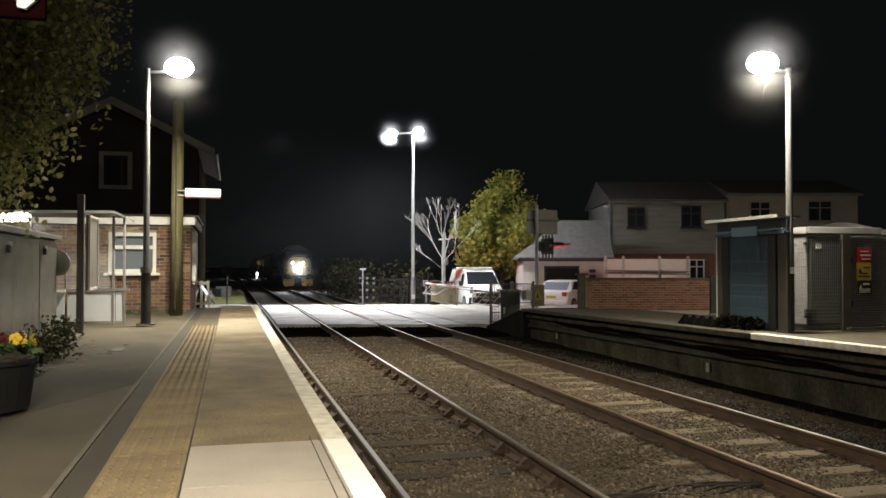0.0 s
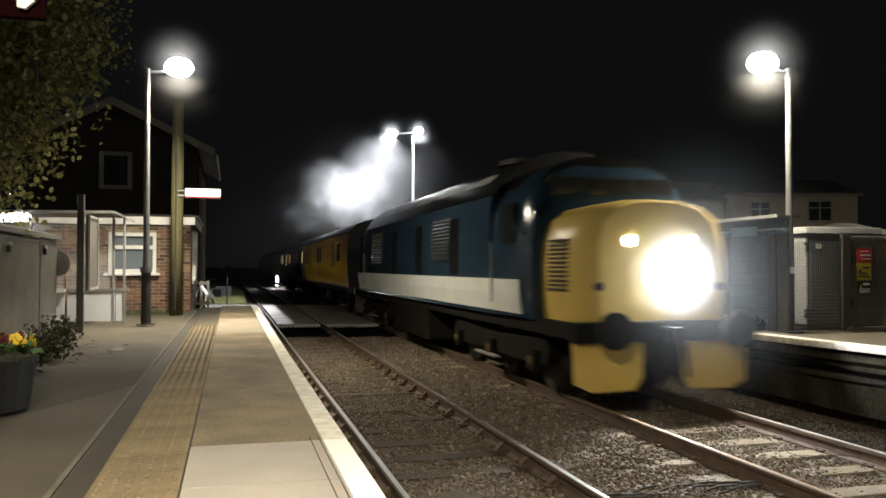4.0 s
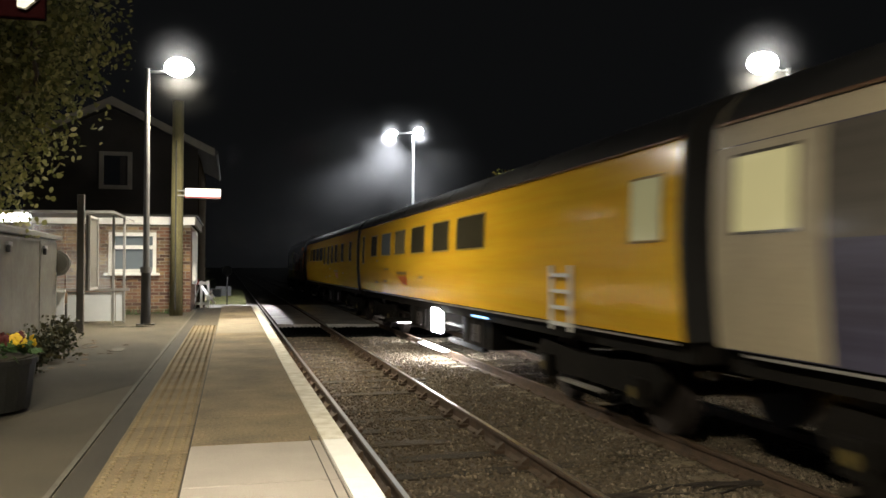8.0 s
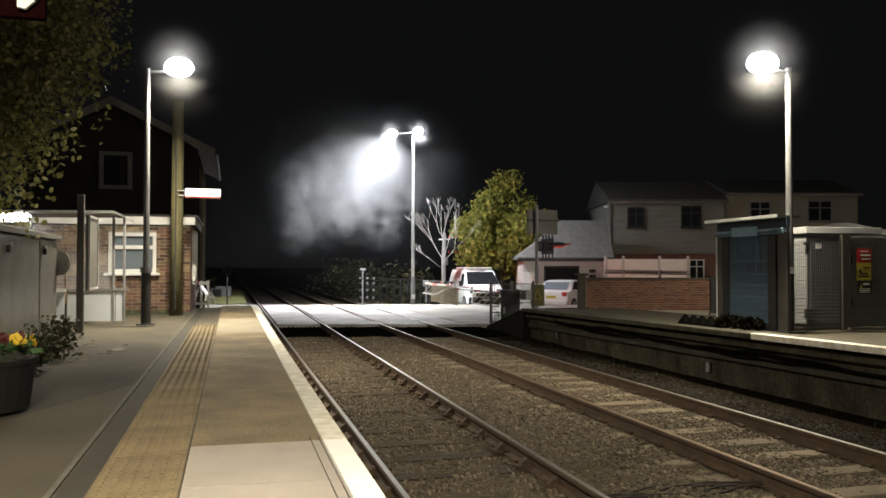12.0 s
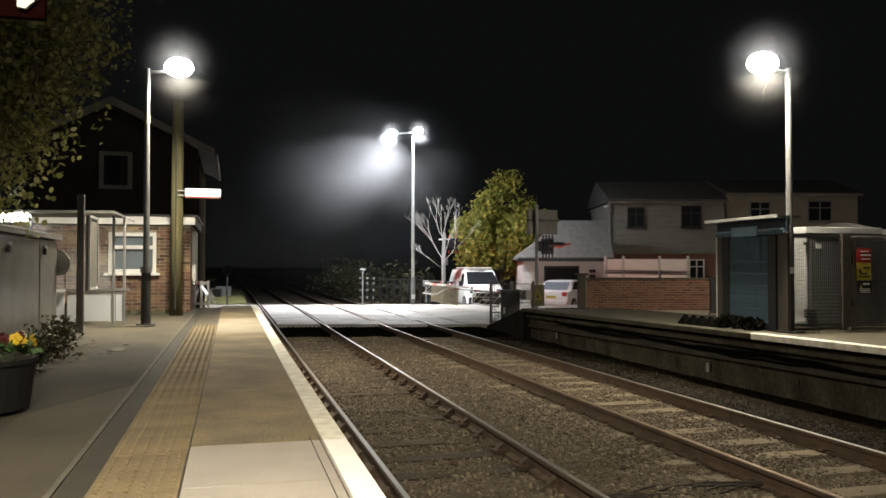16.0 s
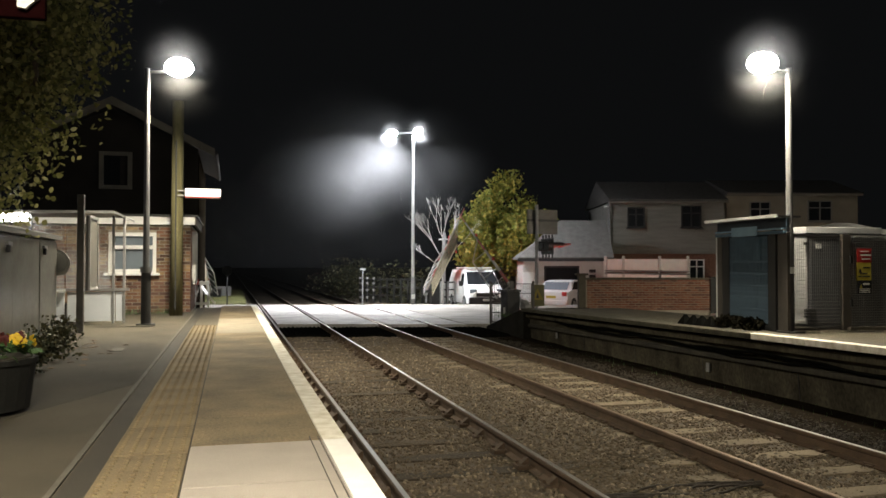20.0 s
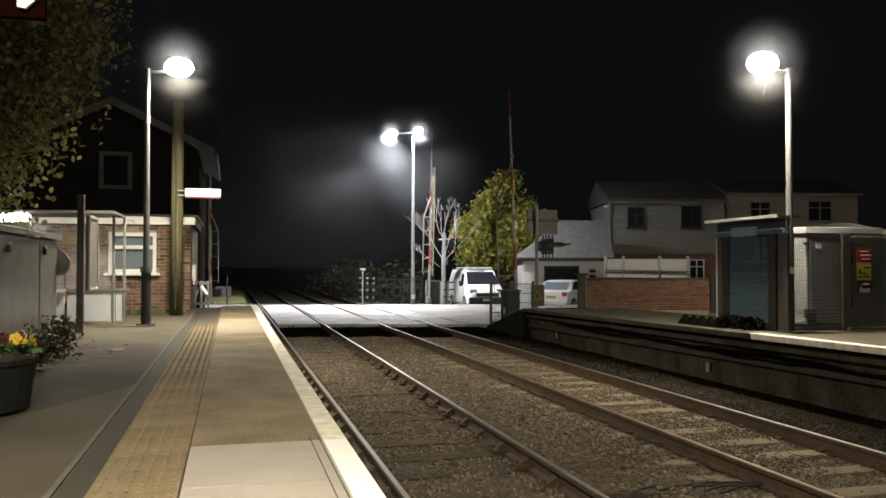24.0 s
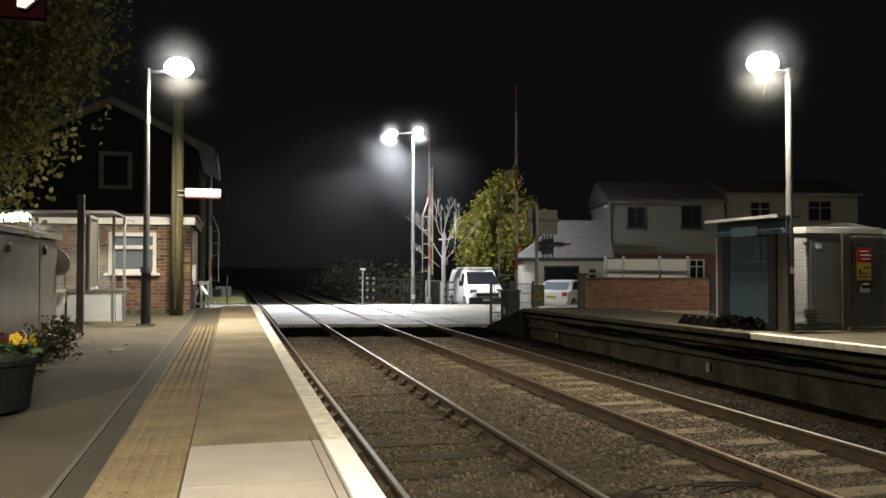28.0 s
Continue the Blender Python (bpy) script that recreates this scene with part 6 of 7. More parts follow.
def parked_car():
    c = thing("silver_car", "small white hatchback parked behind the wall", "car", pose(16.25, 37.9, -0.3, 0, 0, -47))
    low = [(-1.95, 0.3), (-2.0, 0.6), (-1.9, 0.9), (-1.55, 1.0), (-1.2, 1.38), (-0.8, 1.46), (0.6, 1.46), (1.2, 1.0), (1.9, 0.85), (2.0, 0.5), (1.95, 0.3)]
    bm = prism(low, "x", -0.85, 0.85)
    for vt in bm.verts:
        if vt.co.z > 1.1:
            vt.co.x *= 0.82
    body = part("body", bm, "silver_paint", c)
    smooth_by_angle(body, 30)
    part("rear_window", prism([(-1.57, 1.03), (-1.53, 1.02), (-1.22, 1.36), (-1.26, 1.37)], "x", -0.62, 0.62), "blind_glass", body)
    for s in (-1, 1):
        part("side_window", prism([(-1.25, 1.02), (0.95, 1.02), (0.5, 1.4), (-0.95, 1.4)], "x", s * 0.745, s * 0.80), "window_glass", body)
        part("tail_light", box((s * 0.66, -1.93, 0.82), (0.24, 0.1, 0.2), bevel=0.03), "sign_red", body)
        for y in (-1.25, 1.25):
            w = part("wheel", rod((s * 0.66, y, 0.31), (s * 0.87, y, 0.31), 0.31, n=20), "black_paint", c)
            part("hub", rod((s * 0.85, y, 0.31), (s * 0.885, y, 0.31), 0.18, n=12), "galv_dull", w)
    part("number_plate", box((0, -2.0, 0.68), (0.5, 0.03, 0.11)), "sign_yellow", body)
    part("bumper", box((0, -1.98, 0.42), (1.66, 0.12, 0.2), bevel=0.04), "silver_paint", body)


M["silver_paint"] = material("silver_paint", (0.62, 0.62, 0.62), 0.3, vary=0.06, bump=0.02)
parked_car()

# ---- level crossing: barriers, road lights, fences ----
M["barrier_red"] = material("barrier_red", (0.3, 0.05, 0.038), 0.5, vary=0.15)
M["barrier_white"] = material("barrier_white", (0.4, 0.375, 0.335), 0.5, vary=0.12)
M["red_lamp"] = material("red_lamp", (1.0, 0.02, 0.012), emit=300)
M["red_lamp_far"] = material("red_lamp_far", (1.0, 0.02, 0.012), emit=70)
# Red base colour stands for red lamp light on a black hood.
M["streak_red"] = material("streak_red", (0.16, 0.03, 0.025), 0.6, vary=0.2)
M["red_lens_off"] = material("red_lens_off", (0.06, 0.004, 0.004), 0.2, vary=0.1)


M["skirt_tan"] = material("skirt_tan", (0.42, 0.36, 0.24), 0.6, vary=0.2)


def barrier(x, y, z, rz, length, sway, label, casing="dark_steel", skirted=True):
    """A machine casing with a boom that lies along local +y and is skirted by hanging bars."""
    b = thing("barrier", label, "barrier", pose(x, y, z, 0, 0, rz), group="level crossing barriers")
    part("machine_casing", box((0.0, -0.25, 0.55), (0.42, 0.6, 1.1), bevel=0.03), casing, b)
    part("casing_lid", box((0.0, -0.25, 1.12), (0.48, 0.66, 0.06), bevel=0.02), "cage_grey", b)
    part("plate", box((-0.22, -0.3, 0.5), (0.01, 0.16, 0.2)), "sign_white", b)
    boom = new("boom")
    boom.parent = b
    boom.location = (0.3, 0, 1.0)
    arm = None
    n = 9
    for k in range(n):
        a, e = -0.9 + k * (length + 0.9) / n, -0.9 + (k + 1) * (length + 0.9) / n
        r = 0.065 - 0.045 * k / n
        seg = rod((0, a, 0), (0, e, 0), r, r - 0.004, 10)
        part("boom_section", seg, "barrier_red" if k % 3 == 2 else "barrier_white", boom)
    part("counterweight", box((0, -0.85, 0), (0.2, 0.4, 0.3), bevel=0.03), "galv_dull", boom)
    off = Vector((sway, 0, -0.42))
    rails = bmesh.new()
    p0, p1, p2 = Vector((0, 0.5, 0)) + off, Vector((0, 3.2, 0)) + off, Vector((0, 4.2, 0))
    bm_rod(rails, p0, p1, 0.025, n=8)
    bm_rod(rails, p1, p2, 0.025, n=8)
    part("skirt_rail", rails, "barrier_white", boom)
    for k in range(5):
        yy = 0.6 + k * 0.65
        part("skirt_hanger", rod(Vector((0, yy, 0)), Vector((0, yy, 0)) + off, 0.018, n=8), "barrier_white", boom)
    sk = bmesh.new()
    for k in range(60):
        yy = 0.5 + k * 0.085
        bm_rod(sk, Vector((0, yy, -0.05)), Vector((0.02, yy, -0.78)), 0.009, n=4)
    bm_box(sk, (0.01, 3.0, -0.78), (0.03, 5.1, 0.03))
    if skirted:
        tagged(part("skirt", sk, "skirt_tan", boom, "tan hanging skirt bars"), kind="stuff")
    else:
        sk.free()
    for yy in (2.4, 4.4):
        part("boom_lamp", box((0, yy, 0.09), (0.08, 0.1, 0.08), bevel=0.015), "sign_red", boom)
    return boom


BOOMS = [
    barrier(9.5, 38.1, 0.0, 180 - 1.0, 7.2, 0.42, "red and white level crossing barrier beside the tall lamp"),
    barrier(8.45, 24.5, -0.05, 2.0, 6.6, -0.42, "red and white level crossing barrier at the platform ramp", "dark_steel", False),
    barrier(-0.7, 45.0, -0.5, 176.0, 7.0, -0.42, "red and white level crossing barrier beyond the house"),
]


def road_light(x, y, z, rz, label, post_top, board):
    """Twin red road lights facing local +x, on a post with a black backboard; added two-faced lenses turn over to
    imitate switching off.
    """
    r = thing("road_light", label, "traffic light", pose(x, y, z, 0, 0, rz), group="level crossing road lights")
    part("post", rod((0, 0, -0.8), (0, 0, post_top), 0.07, n=12), "galv_dull", r)
    part("backboard", box((0.47, 0.0, 2.6), (0.03, 0.95, 0.62), bevel=0.02), "black_paint", r)
    for k in range(4):
        for dz in (0.38, -0.38):
            part("border_bar", box((0.48, -0.36 + k * 0.24, 2.6 + dz), (0.02, 0.1, 0.14)), "black_paint" if board else "barrier_white" if k % 2 else "sign_red", r)
    for z in (2.45, 2.75):
        part("bracket", rod((0, 0, z), (0.46, 0, z), 0.03, n=8), "black_paint", r)
    lenses = []
    for yy in (-0.24, 0.24):
        bm = bmesh.new()
        bmesh.ops.create_cone(bm, cap_ends=False, segments=20, radius1=0.18, radius2=0.17, depth=0.5, matrix=Matrix.Translation((0.72, yy, 2.6)) @ Matrix.Rotation(radians(90), 4, "Y"))
        bmesh.ops.delete(bm, geom=[f for f in bm.faces if f.calc_center_median().z < 2.575], context="FACES")
        bmesh.ops.solidify(bm, geom=bm.faces, thickness=0.012)
        part("hood", bm, "black_paint", r)
        hood = bmesh.new()
        bm_prism(hood, [(0.93, 2.74), (1.17, 2.67), (1.17, 2.655), (0.93, 2.72)], "y", yy - 0.1, yy + 0.1)
        part("hood_peak", hood, "black_paint", r)
        # Added plate past the hood, tinted red to imitate the streak of light inside.
        streak_plate = bmesh.new()
        bm_prism(streak_plate, [(0.9, 2.54), (1.46, 2.68), (1.46, 2.74), (0.9, 2.68)], "y", yy + 0.125, yy + 0.137)
        part("streak_plate", streak_plate, "streak_red", r, "added red-tinted plate standing for the red streak of light")
        part("lamp_case", rod((0.29, yy, 2.6), (0.47, yy, 2.6), 0.19, n=20), "black_paint", r)
        lens = new("lens")
        lens.parent = r
        lens.location = (0.489, yy, 2.6)
        part("lit_face", rod((0.002, 0, 0), (0.02, 0, 0), 0.125, n=20), "red_lamp" if board else "red_lamp_far", lens, "glowing red lens")
        part("dark_face", rod((-0.03, 0, 0), (0.0, 0, 0), 0.136, n=20), "red_lens_off", lens, "added dark red face that stands for the unlit lens")
        lenses.append(lens)
    if board:
        part("sign_back", box((0.3, 0.1, 3.55), (1.35, 0.03, 0.95), bevel=0.02), "cage_grey", r, "grey back of a road sign")
        part("sign_brace", box((0.3, 0.06, 3.6), (1.4, 0.04, 0.09)), "black_paint", r)
    else:
        part("white_bar", box((0.05, 0.05, 2.86), (0.05, 0.75, 0.06)), "sign_white", r)
        part("small_box", box((0.08, 0, 1.7), (0.2, 0.2, 0.3), bevel=0.02), "galv_dull", r)
    return lenses


LENSES = road_light(11.4, 29.6, 0.0, 8, "twin red crossing lights on a post with a road sign's back", 4.2, True)
LENSES += road_light(10.55, 40.4, 0.36, 33, "twin red crossing lights beside the bare tree", 3.2, False)


def post_fence(name, label, a, b, h, n, post_mat, rail_mat, group="", wide=0.09, banded=0):
    f = thing(name, label, "fence", (a[0], a[1], a[2]), group=group)
    v = Vector((b[0] - a[0], b[1] - a[1], b[2] - a[2]))
    rz = math.degrees(math.atan2(v.y, v.x))
    for k in range(n + 1):
        p = v * (k / n)
        post = part("post", box((p.x, p.y, p.z + h / 2), (wide, wide, h), rz), post_mat, f)
        if k < banded:
            for z in (0.2, 0.5, 0.78, 0.98):
                part("white_band", box((p.x, p.y, p.z + h * z), (wide + 0.01, wide + 0.01, 0.12), rz), "galv_dull", post, "white reflective band")
    for z in (0.3, 0.62, 0.94):
        part("rail", box((v.x / 2, v.y / 2, v.z / 2 + h * z), (v.length, 0.03, 0.07), rz), rail_mat, f)
    return f


post_fence("crossing_fence", "black post-and-rail fence with white bands beside the line", (6.48, 41.9, 0), (9.2, 39.6, 0), 1.25, 9, "black_paint", "black_paint", banded=3)
post_fence("road_fence", "dark post-and-rail fence with pale posts along the road", (9.6, 40.4, 0), (11.0, 40.0, -0.1), 1.15, 4, "galv_dull", "black_paint")


def mesh_fence():
    f = thing("mesh_fence", "grey steel mesh fence panels at the foot of the platform ramp", "fence", (9.05, 26.0, 0.0))
    for k, (a, b) in enumerate((((-1.12, -1.4), (-0.5, -1.55)), ((-0.44, -1.55), (0.19, -1.7)))):
        barred(f, "panel", a, b, 0.05, 1.3, 0.06, "cage_grey", 5)
        for p in (a, b):
            part("post", box((*p, 0.68), (0.06, 0.06, 1.36)), "cage_grey", f)


mesh_fence()


M["sign_olive"] = material("sign_olive", (0.11, 0.1, 0.045), 0.7, vary=0.2)
M["sign_amber"] = material("sign_amber", (0.2, 0.15, 0.02), 0.6, vary=0.15)


def warning_sign():
    s = thing("warning_sign", "yellow triangle sign on an olive plate", "sign", pose(10.0, 25.9, 0.1, 0, 0, -15))
    part("post", rod((0, 0.05, -0.2), (0, 0.05, 1.1), 0.03, n=8), "galv_dull", s)
    part("plate", box((0, 0, 0.75), (0.46, 0.02, 0.72)), "sign_olive", s)
    part("triangle", prism([(-0.2, 0.6), (0.2, 0.6), (0, 0.98)], "y", -0.025, -0.012), "sign_amber", s)
    part("symbol", prism([(-0.05, 0.66), (0.05, 0.66), (0.0, 0.86)], "y", -0.035, -0.026), "sign_black", s)


warning_sign()


def small_furniture():
    m = thing("marker_post", "small T-shaped marker post by the line", "post", (6.55, 41.6, -0.1))
    part("post", box((0, 0, 0.9), (0.06, 0.06, 1.8)), "galv_dull", m)
    part("head", box((0, 0, 1.8), (0.3, 0.05, 0.12)), "galv_dull", m)
    d = thing("round_sign", "round grey sign on a slim post beyond the crossing", "sign", (-0.15, 40.5, -0.1))
    part("post", rod((0, 0, 0), (0, 0, 1.5), 0.03, n=8), "dark_steel", d)
    part("disc", rod((0, -0.03, 1.72), (0, 0.0, 1.72), 0.24, n=24), "guard_black", d)
    c = thing("relay_box", "low grey relay boxes beside the road", "cabinet", (-0.5, 46.2, -0.25))
    part("box_body", box((0, 0, 0.5), (0.55, 0.5, 1.0), bevel=0.02), "galv_dull", c)
    part("box_body", box((0.42, 0.1, 0.5), (0.24, 0.5, 1.0), bevel=0.02), "galv_dull", c)
    w = thing("wicket_gate", "bright lit white wicket gate with a slanting plate by the annexe", "gate", (-0.85, 22.3, 0.0))
    for x in (-0.05, 0.12, 0.29):
        part("post", box((x, 0, 0.72), (0.06, 0.06, 1.44)), "white_paint", w)
    part("rail", box((0.12, -0.04, 1.38), (0.4, 0.03, 0.08)), "white_fresh", w)
    part("reflector", box((0.0, -0.06, 1.42), (0.1, 0.03, 0.14), bevel=0.01), "sign_red", w)
    # Plate emits light itself to imitate strong light falling on the gate.
    part("plate", box((0.2, -0.09, 1.2), (0.06, 0.02, 0.24), m=Matrix.Rotation(radians(-32), 4, "Y")), "sign_lit", w, "white plate made to glow in place of bright light on it")
    part("rail", box((0.12, -0.04, 0.85), (0.4, 0.03, 0.06)), "white_paint", w)
    part("brace", box((0.28, -0.05, 1.1), (0.05, 0.03, 0.62), m=Matrix.Rotation(radians(-35), 4, "Y")), "white_paint", w)


small_furniture()

# ---- trees and shrubs ----
M["bark"] = material("bark", (0.1, 0.08, 0.06), 0.9, vary=0.4, scale=5, bump=0.6, fine=30)
M["pale_bark"] = material("pale_bark", (0.45, 0.43, 0.4), 0.85, vary=0.25, scale=5, bump=0.3, fine=30)
M["leaf_tree"] = island_material("leaf_tree", [(0.1, 0.13, 0.02), (0.25, 0.24, 0.04), (0.17, 0.19, 0.03), (0.36, 0.28, 0.055), (0.09, 0.12, 0.022)], 0.6, 0.1, 0.35)
M["leaf_dark"] = island_material("leaf_dark", [(0.045, 0.052, 0.018), (0.15, 0.16, 0.045), (0.42, 0.39, 0.16), (0.075, 0.088, 0.027), (0.29, 0.275, 0.09)], 0.55, 0.1, 0.45)


def limbs(bm, rng, start, way, length, radius, depth, tips, spread=0.55):
    """Forking limbs, each a few bent tapered pieces; the ends are collected."""
    p, d = Vector(start), Vector(way).normalized()
    n = 3
    for k in range(n):
        d = (d + Vector((rng.uniform(-1, 1), rng.uniform(-1, 1), rng.uniform(-0.4, 0.8))) * 0.16).normalized()
        q = p + d * (length / n)
        bm_rod(bm, p, q, radius * (1 - 0.25 * k / n), radius * (1 - 0.25 * (k + 1) / n), 7 if depth > 1 else 5)
        p = q
    if depth == 0:
        tips.append(p)
        return
    tips.append(p)
    for k in range(rng.choice((2, 3))):
        side = Vector((rng.uniform(-1, 1), rng.uniform(-1, 1), rng.uniform(-0.2, 0.7)))
        limbs(bm, rng, p, d + side * spread * 1.3, length * rng.uniform(0.6, 0.82), radius * 0.62, depth - 1, tips, spread)


def leaf_cloud(name, centres, count, size, spread, seed, mat, parent):
    rng = np.random.default_rng(seed)
    cs = np.array([c[:] for c in centres])
    pick = rng.integers(0, len(cs), count)
    base = cs[pick] + np.clip(rng.normal(size=(count, 3)), -1.9, 1.9) * spread
    a = rng.normal(size=(count, 3))
    a /= np.linalg.norm(a, axis=1, keepdims=True)
    b = np.cross(a, rng.normal(size=(count, 3)))
    b /= np.linalg.norm(b, axis=1, keepdims=True)
    n = np.cross(a, b)
    s = rng.uniform(0.6, 1.3, (count, 1)) * size
    leaf = np.stack([base - a * s, base - a * s * 0.35 + b * s * 0.62 + n * s * 0.1, base + a * s * 0.45 + b * s * 0.5 + n * s * 0.16, base + a * s, base + a * s * 0.45 - b * s * 0.5 + n * s * 0.16, base - a * s * 0.35 - b * s * 0.62 + n * s * 0.1], axis=1)
    me = bpy.data.meshes.new(name)
    idx = np.arange(count * 6).reshape(-1, 6)
    tri = np.concatenate([idx[:, [0, 1, 5]], idx[:, [1, 2, 5]], idx[:, [2, 4, 5]], idx[:, [2, 3, 4]]])
    me.from_pydata(leaf.reshape(-1, 3).tolist(), [], tri.tolist())
    me.materials.append(M[mat])
    ob = new(name, me)
    ob.parent = parent
    return tagged(ob, kind="stuff")


M["leaf_dim"] = island_material("leaf_dim", [(0.02, 0.026, 0.008), (0.04, 0.042, 0.014), (0.07, 0.06, 0.02)], 0.7)
M["leaf_black"] = island_material("leaf_black", [(0.004, 0.004, 0.003), (0.007, 0.006, 0.004), (0.005, 0.005, 0.003)], 1.0)
M["leaf_black"].node_tree.nodes["Principled BSDF"].inputs["Specular IOR Level"].default_value = 0.0


def leafy_tree(name, label, at, trunk, depth, length, leaves, size, spread, seed, mat, extra=()):
    t = thing(name, label, "tree", at)
    rng = random.Random(seed)
    bm = bmesh.new()
    tips = []
    bm_rod(bm, (0, 0, -0.3), (0.05, 0.02, trunk), 0.16, 0.11, 10)
    for k in range(4):
        a = k * 1.57 + rng.uniform(-0.4, 0.4)
        limbs(bm, rng, (0.05, 0.02, trunk * rng.uniform(0.75, 1.0)), (math.cos(a) * 0.7, math.sin(a) * 0.7, 0.8), length, 0.07, depth, tips)
    part("trunk", bm, "bark", t)
    leaf_cloud("crown", tips + [Vector(e) for e in extra], leaves, size, spread, seed, mat, t)
    return t


leafy_tree("autumn_tree", "leafy green and yellow tree lit by the crossing lamp", (14.7, 43.9, -0.3), 2.2, 2, 1.5, 26000, 0.1, 0.4, 7, "leaf_tree",
           [(-1.2, -0.4, 2.4), (0.8, -0.4, 2.2), (-0.3, -0.5, 2.9), (-1.7, -0.2, 2.3), (-1.9, -0.3, 3.0), (-1.5, -0.5, 3.8), (1.4, 0, 2.8), (1.8, 0, 3.6), (0, 0, 6.3), (0.5, 0, 6.8), (-0.8, 0, 5.6), (1.4, 0, 5.4), (-1.2, 0, 4.8)])
PLATFORM_TREE = leafy_tree("platform_tree", "dark leafy tree overhanging the platform behind the cabinet", (-3.5, 9.6, DECK), 1.9, 2, 1.15, 34000, 0.035, 0.3, 11, "leaf_dark",
           [(0.9, -0.3, 2.2), (1.2, 0.2, 2.6), (0.6, -0.6, 2.1), (1.3, -0.2, 3.0), (1.0, 0.4, 3.6), (0.2, 0, 3.8), (-0.5, -0.8, 2.4), (0.5, -0.9, 3.2), (-0.2, -1.0, 3.6), (0.4, -0.2, 2.0), (0.8, 0.1, 1.9), (0.0, -0.4, 2.1), (0.3, 0.6, 2.4), (1.1, -0.5, 2.3), (0.7, 0.2, 3.1), (1.5, 0.7, 3.9), (1.75, 0.8, 3.75), (1.3, 0.5, 3.5), (1.6, 0.7, 4.3)])

# broad leaves on the low outer twigs, the lamp light on them put into paler colours
M["leaf_lit"] = island_material("leaf_lit", [(0.2, 0.2, 0.06), (0.5, 0.47, 0.2), (0.3, 0.3, 0.1), (0.6, 0.55, 0.3)], 0.5, 0.1, 0.3)
leaf_cloud("outer_leaves", [(1.75, 0.5, 2.8), (1.5, 0.45, 2.5), (1.45, 0.4, 2.15), (1.25, 0.4, 1.85), (1.3, 0.5, 3.0), (1.05, 0.3, 2.4), (0.95, 0.3, 1.7), (0.9, 0.3, 2.7), (0.75, 0.2, 2.2), (1.1, 0.4, 1.5), (0.7, 0.2, 1.6), (1.0, 0.3, 3.0)], 420, 0.042, 0.19, 17, "leaf_lit", PLATFORM_TREE)


def bare_tree():
    t = thing("bare_tree", "small bare pale-barked tree lit by the crossing lamp", "tree", (10.3, 39.9, -0.2))
    rng = random.Random(31)
    bm = bmesh.new()
    tips = []
    bm_rod(bm, (0, 0, -0.2), (0.04, 0, 1.3), 0.075, 0.06, 9)
    bm_rod(bm, (0.04, 0, 1.28), (0.0, 0, 2.5), 0.06, 0.035, 9)
    for z, a, up, n, r in ((1.9, 3.2, 0.9, 0.8, 0.016), (2.2, 0.1, 1.2, 0.95, 0.02), (2.45, 3.0, 1.3, 0.95, 0.024), (2.5, 1.2, 3.0, 1.05, 0.026), (2.45, 0.2, 1.8, 1.0, 0.024)):
        limbs(bm, rng, (0.01, 0, z), (math.cos(a), math.sin(a) * 0.5, up), n, r, 4, tips, 0.38)
    part("trunk", bm, "pale_bark", t)


bare_tree()


def shrub(name, label, at, radius, height, leaves, size, seed, mat, group=""):
    s = thing(name, label, "shrub", at, group=group)
    rng = random.Random(seed)
    bm = bmesh.new()
    centres = []
    for k in range(9):
        a = rng.uniform(0, 6.28)
        e = Vector((math.cos(a) * radius * rng.uniform(0.2, 0.9), math.sin(a) * radius * rng.uniform(0.2, 0.9), height * rng.uniform(0.4, 1.0)))
        bm_rod(bm, (0, 0, -0.05), e, 0.012, 0.005, 5)
        centres.append(e)
    part("stem_tuft", bm, "bark", s)
    leaf_cloud("leaves", centres, leaves, size, radius * 0.33, seed, mat, s)


shrub("ivy_bush", "straggling green bush at the cabinet's end", (-2.05, 11.2, DECK), 0.3, 0.22, 700, 0.025, 3, "leaf_dim", "bushes by the cabinet")
shrub("ivy_bush", "straggling green bush at the cabinet's foot", (-2.0, 9.9, DECK), 0.28, 0.2, 700, 0.025, 4, "leaf_dim", "bushes by the cabinet")
shrub("ivy_bush", "straggling green bush beside the planter", (-2.0, 8.6, DECK), 0.22, 0.16, 900, 0.025, 6, "leaf_dim", "bushes by the cabinet")
for k in range(5):
    peak = loft([[(-0.11, -0.13, 0.0), (0.11, -0.13, 0.0), (0.11, 0.13, 0.0), (-0.11, 0.13, 0.0)], [(-0.09, -0.1, 0.05), (0.09, -0.1, 0.05), (0.09, 0.1, 0.05), (-0.09, 0.1, 0.05)], [(-0.02, -0.02, 0.19), (0.02, -0.02, 0.19), (0.02, 0.02, 0.19), (-0.02, 0.02, 0.19)]])
    solid("guard_block", peak, "guard_black", "black pyramid-shaped rubber block on the platform edge", "block", pose(7.98, 13.28 - 0.27 * k, DECK - 0.045 + 0.003 * k, 0, 0, 3 * k), group="guard blocks")
for k, (x, y) in enumerate(((8.02, 12.1), (8.02, 11.75), (8.05, 11.4))):
    shrub("low_bush", "low dark bush at the foot of the cycle shelter", (x, y, DECK), 0.15, 0.11, 500, 0.03, 30 + k, "leaf_black", "low bushes by the shelter")
for k, (x, y) in enumerate(((4.0, 58.0), (7.2, 52.0), (9.5, 47.0), (-3.5, 52.0))):
    shrub("hedge", "dim trackside bushes beyond the crossing", (x + (3.5 if k < 1 else 0), y, -0.3), 1.8, 1.6, 1300, 0.09, 40 + k, "leaf_dim", "trackside bushes")


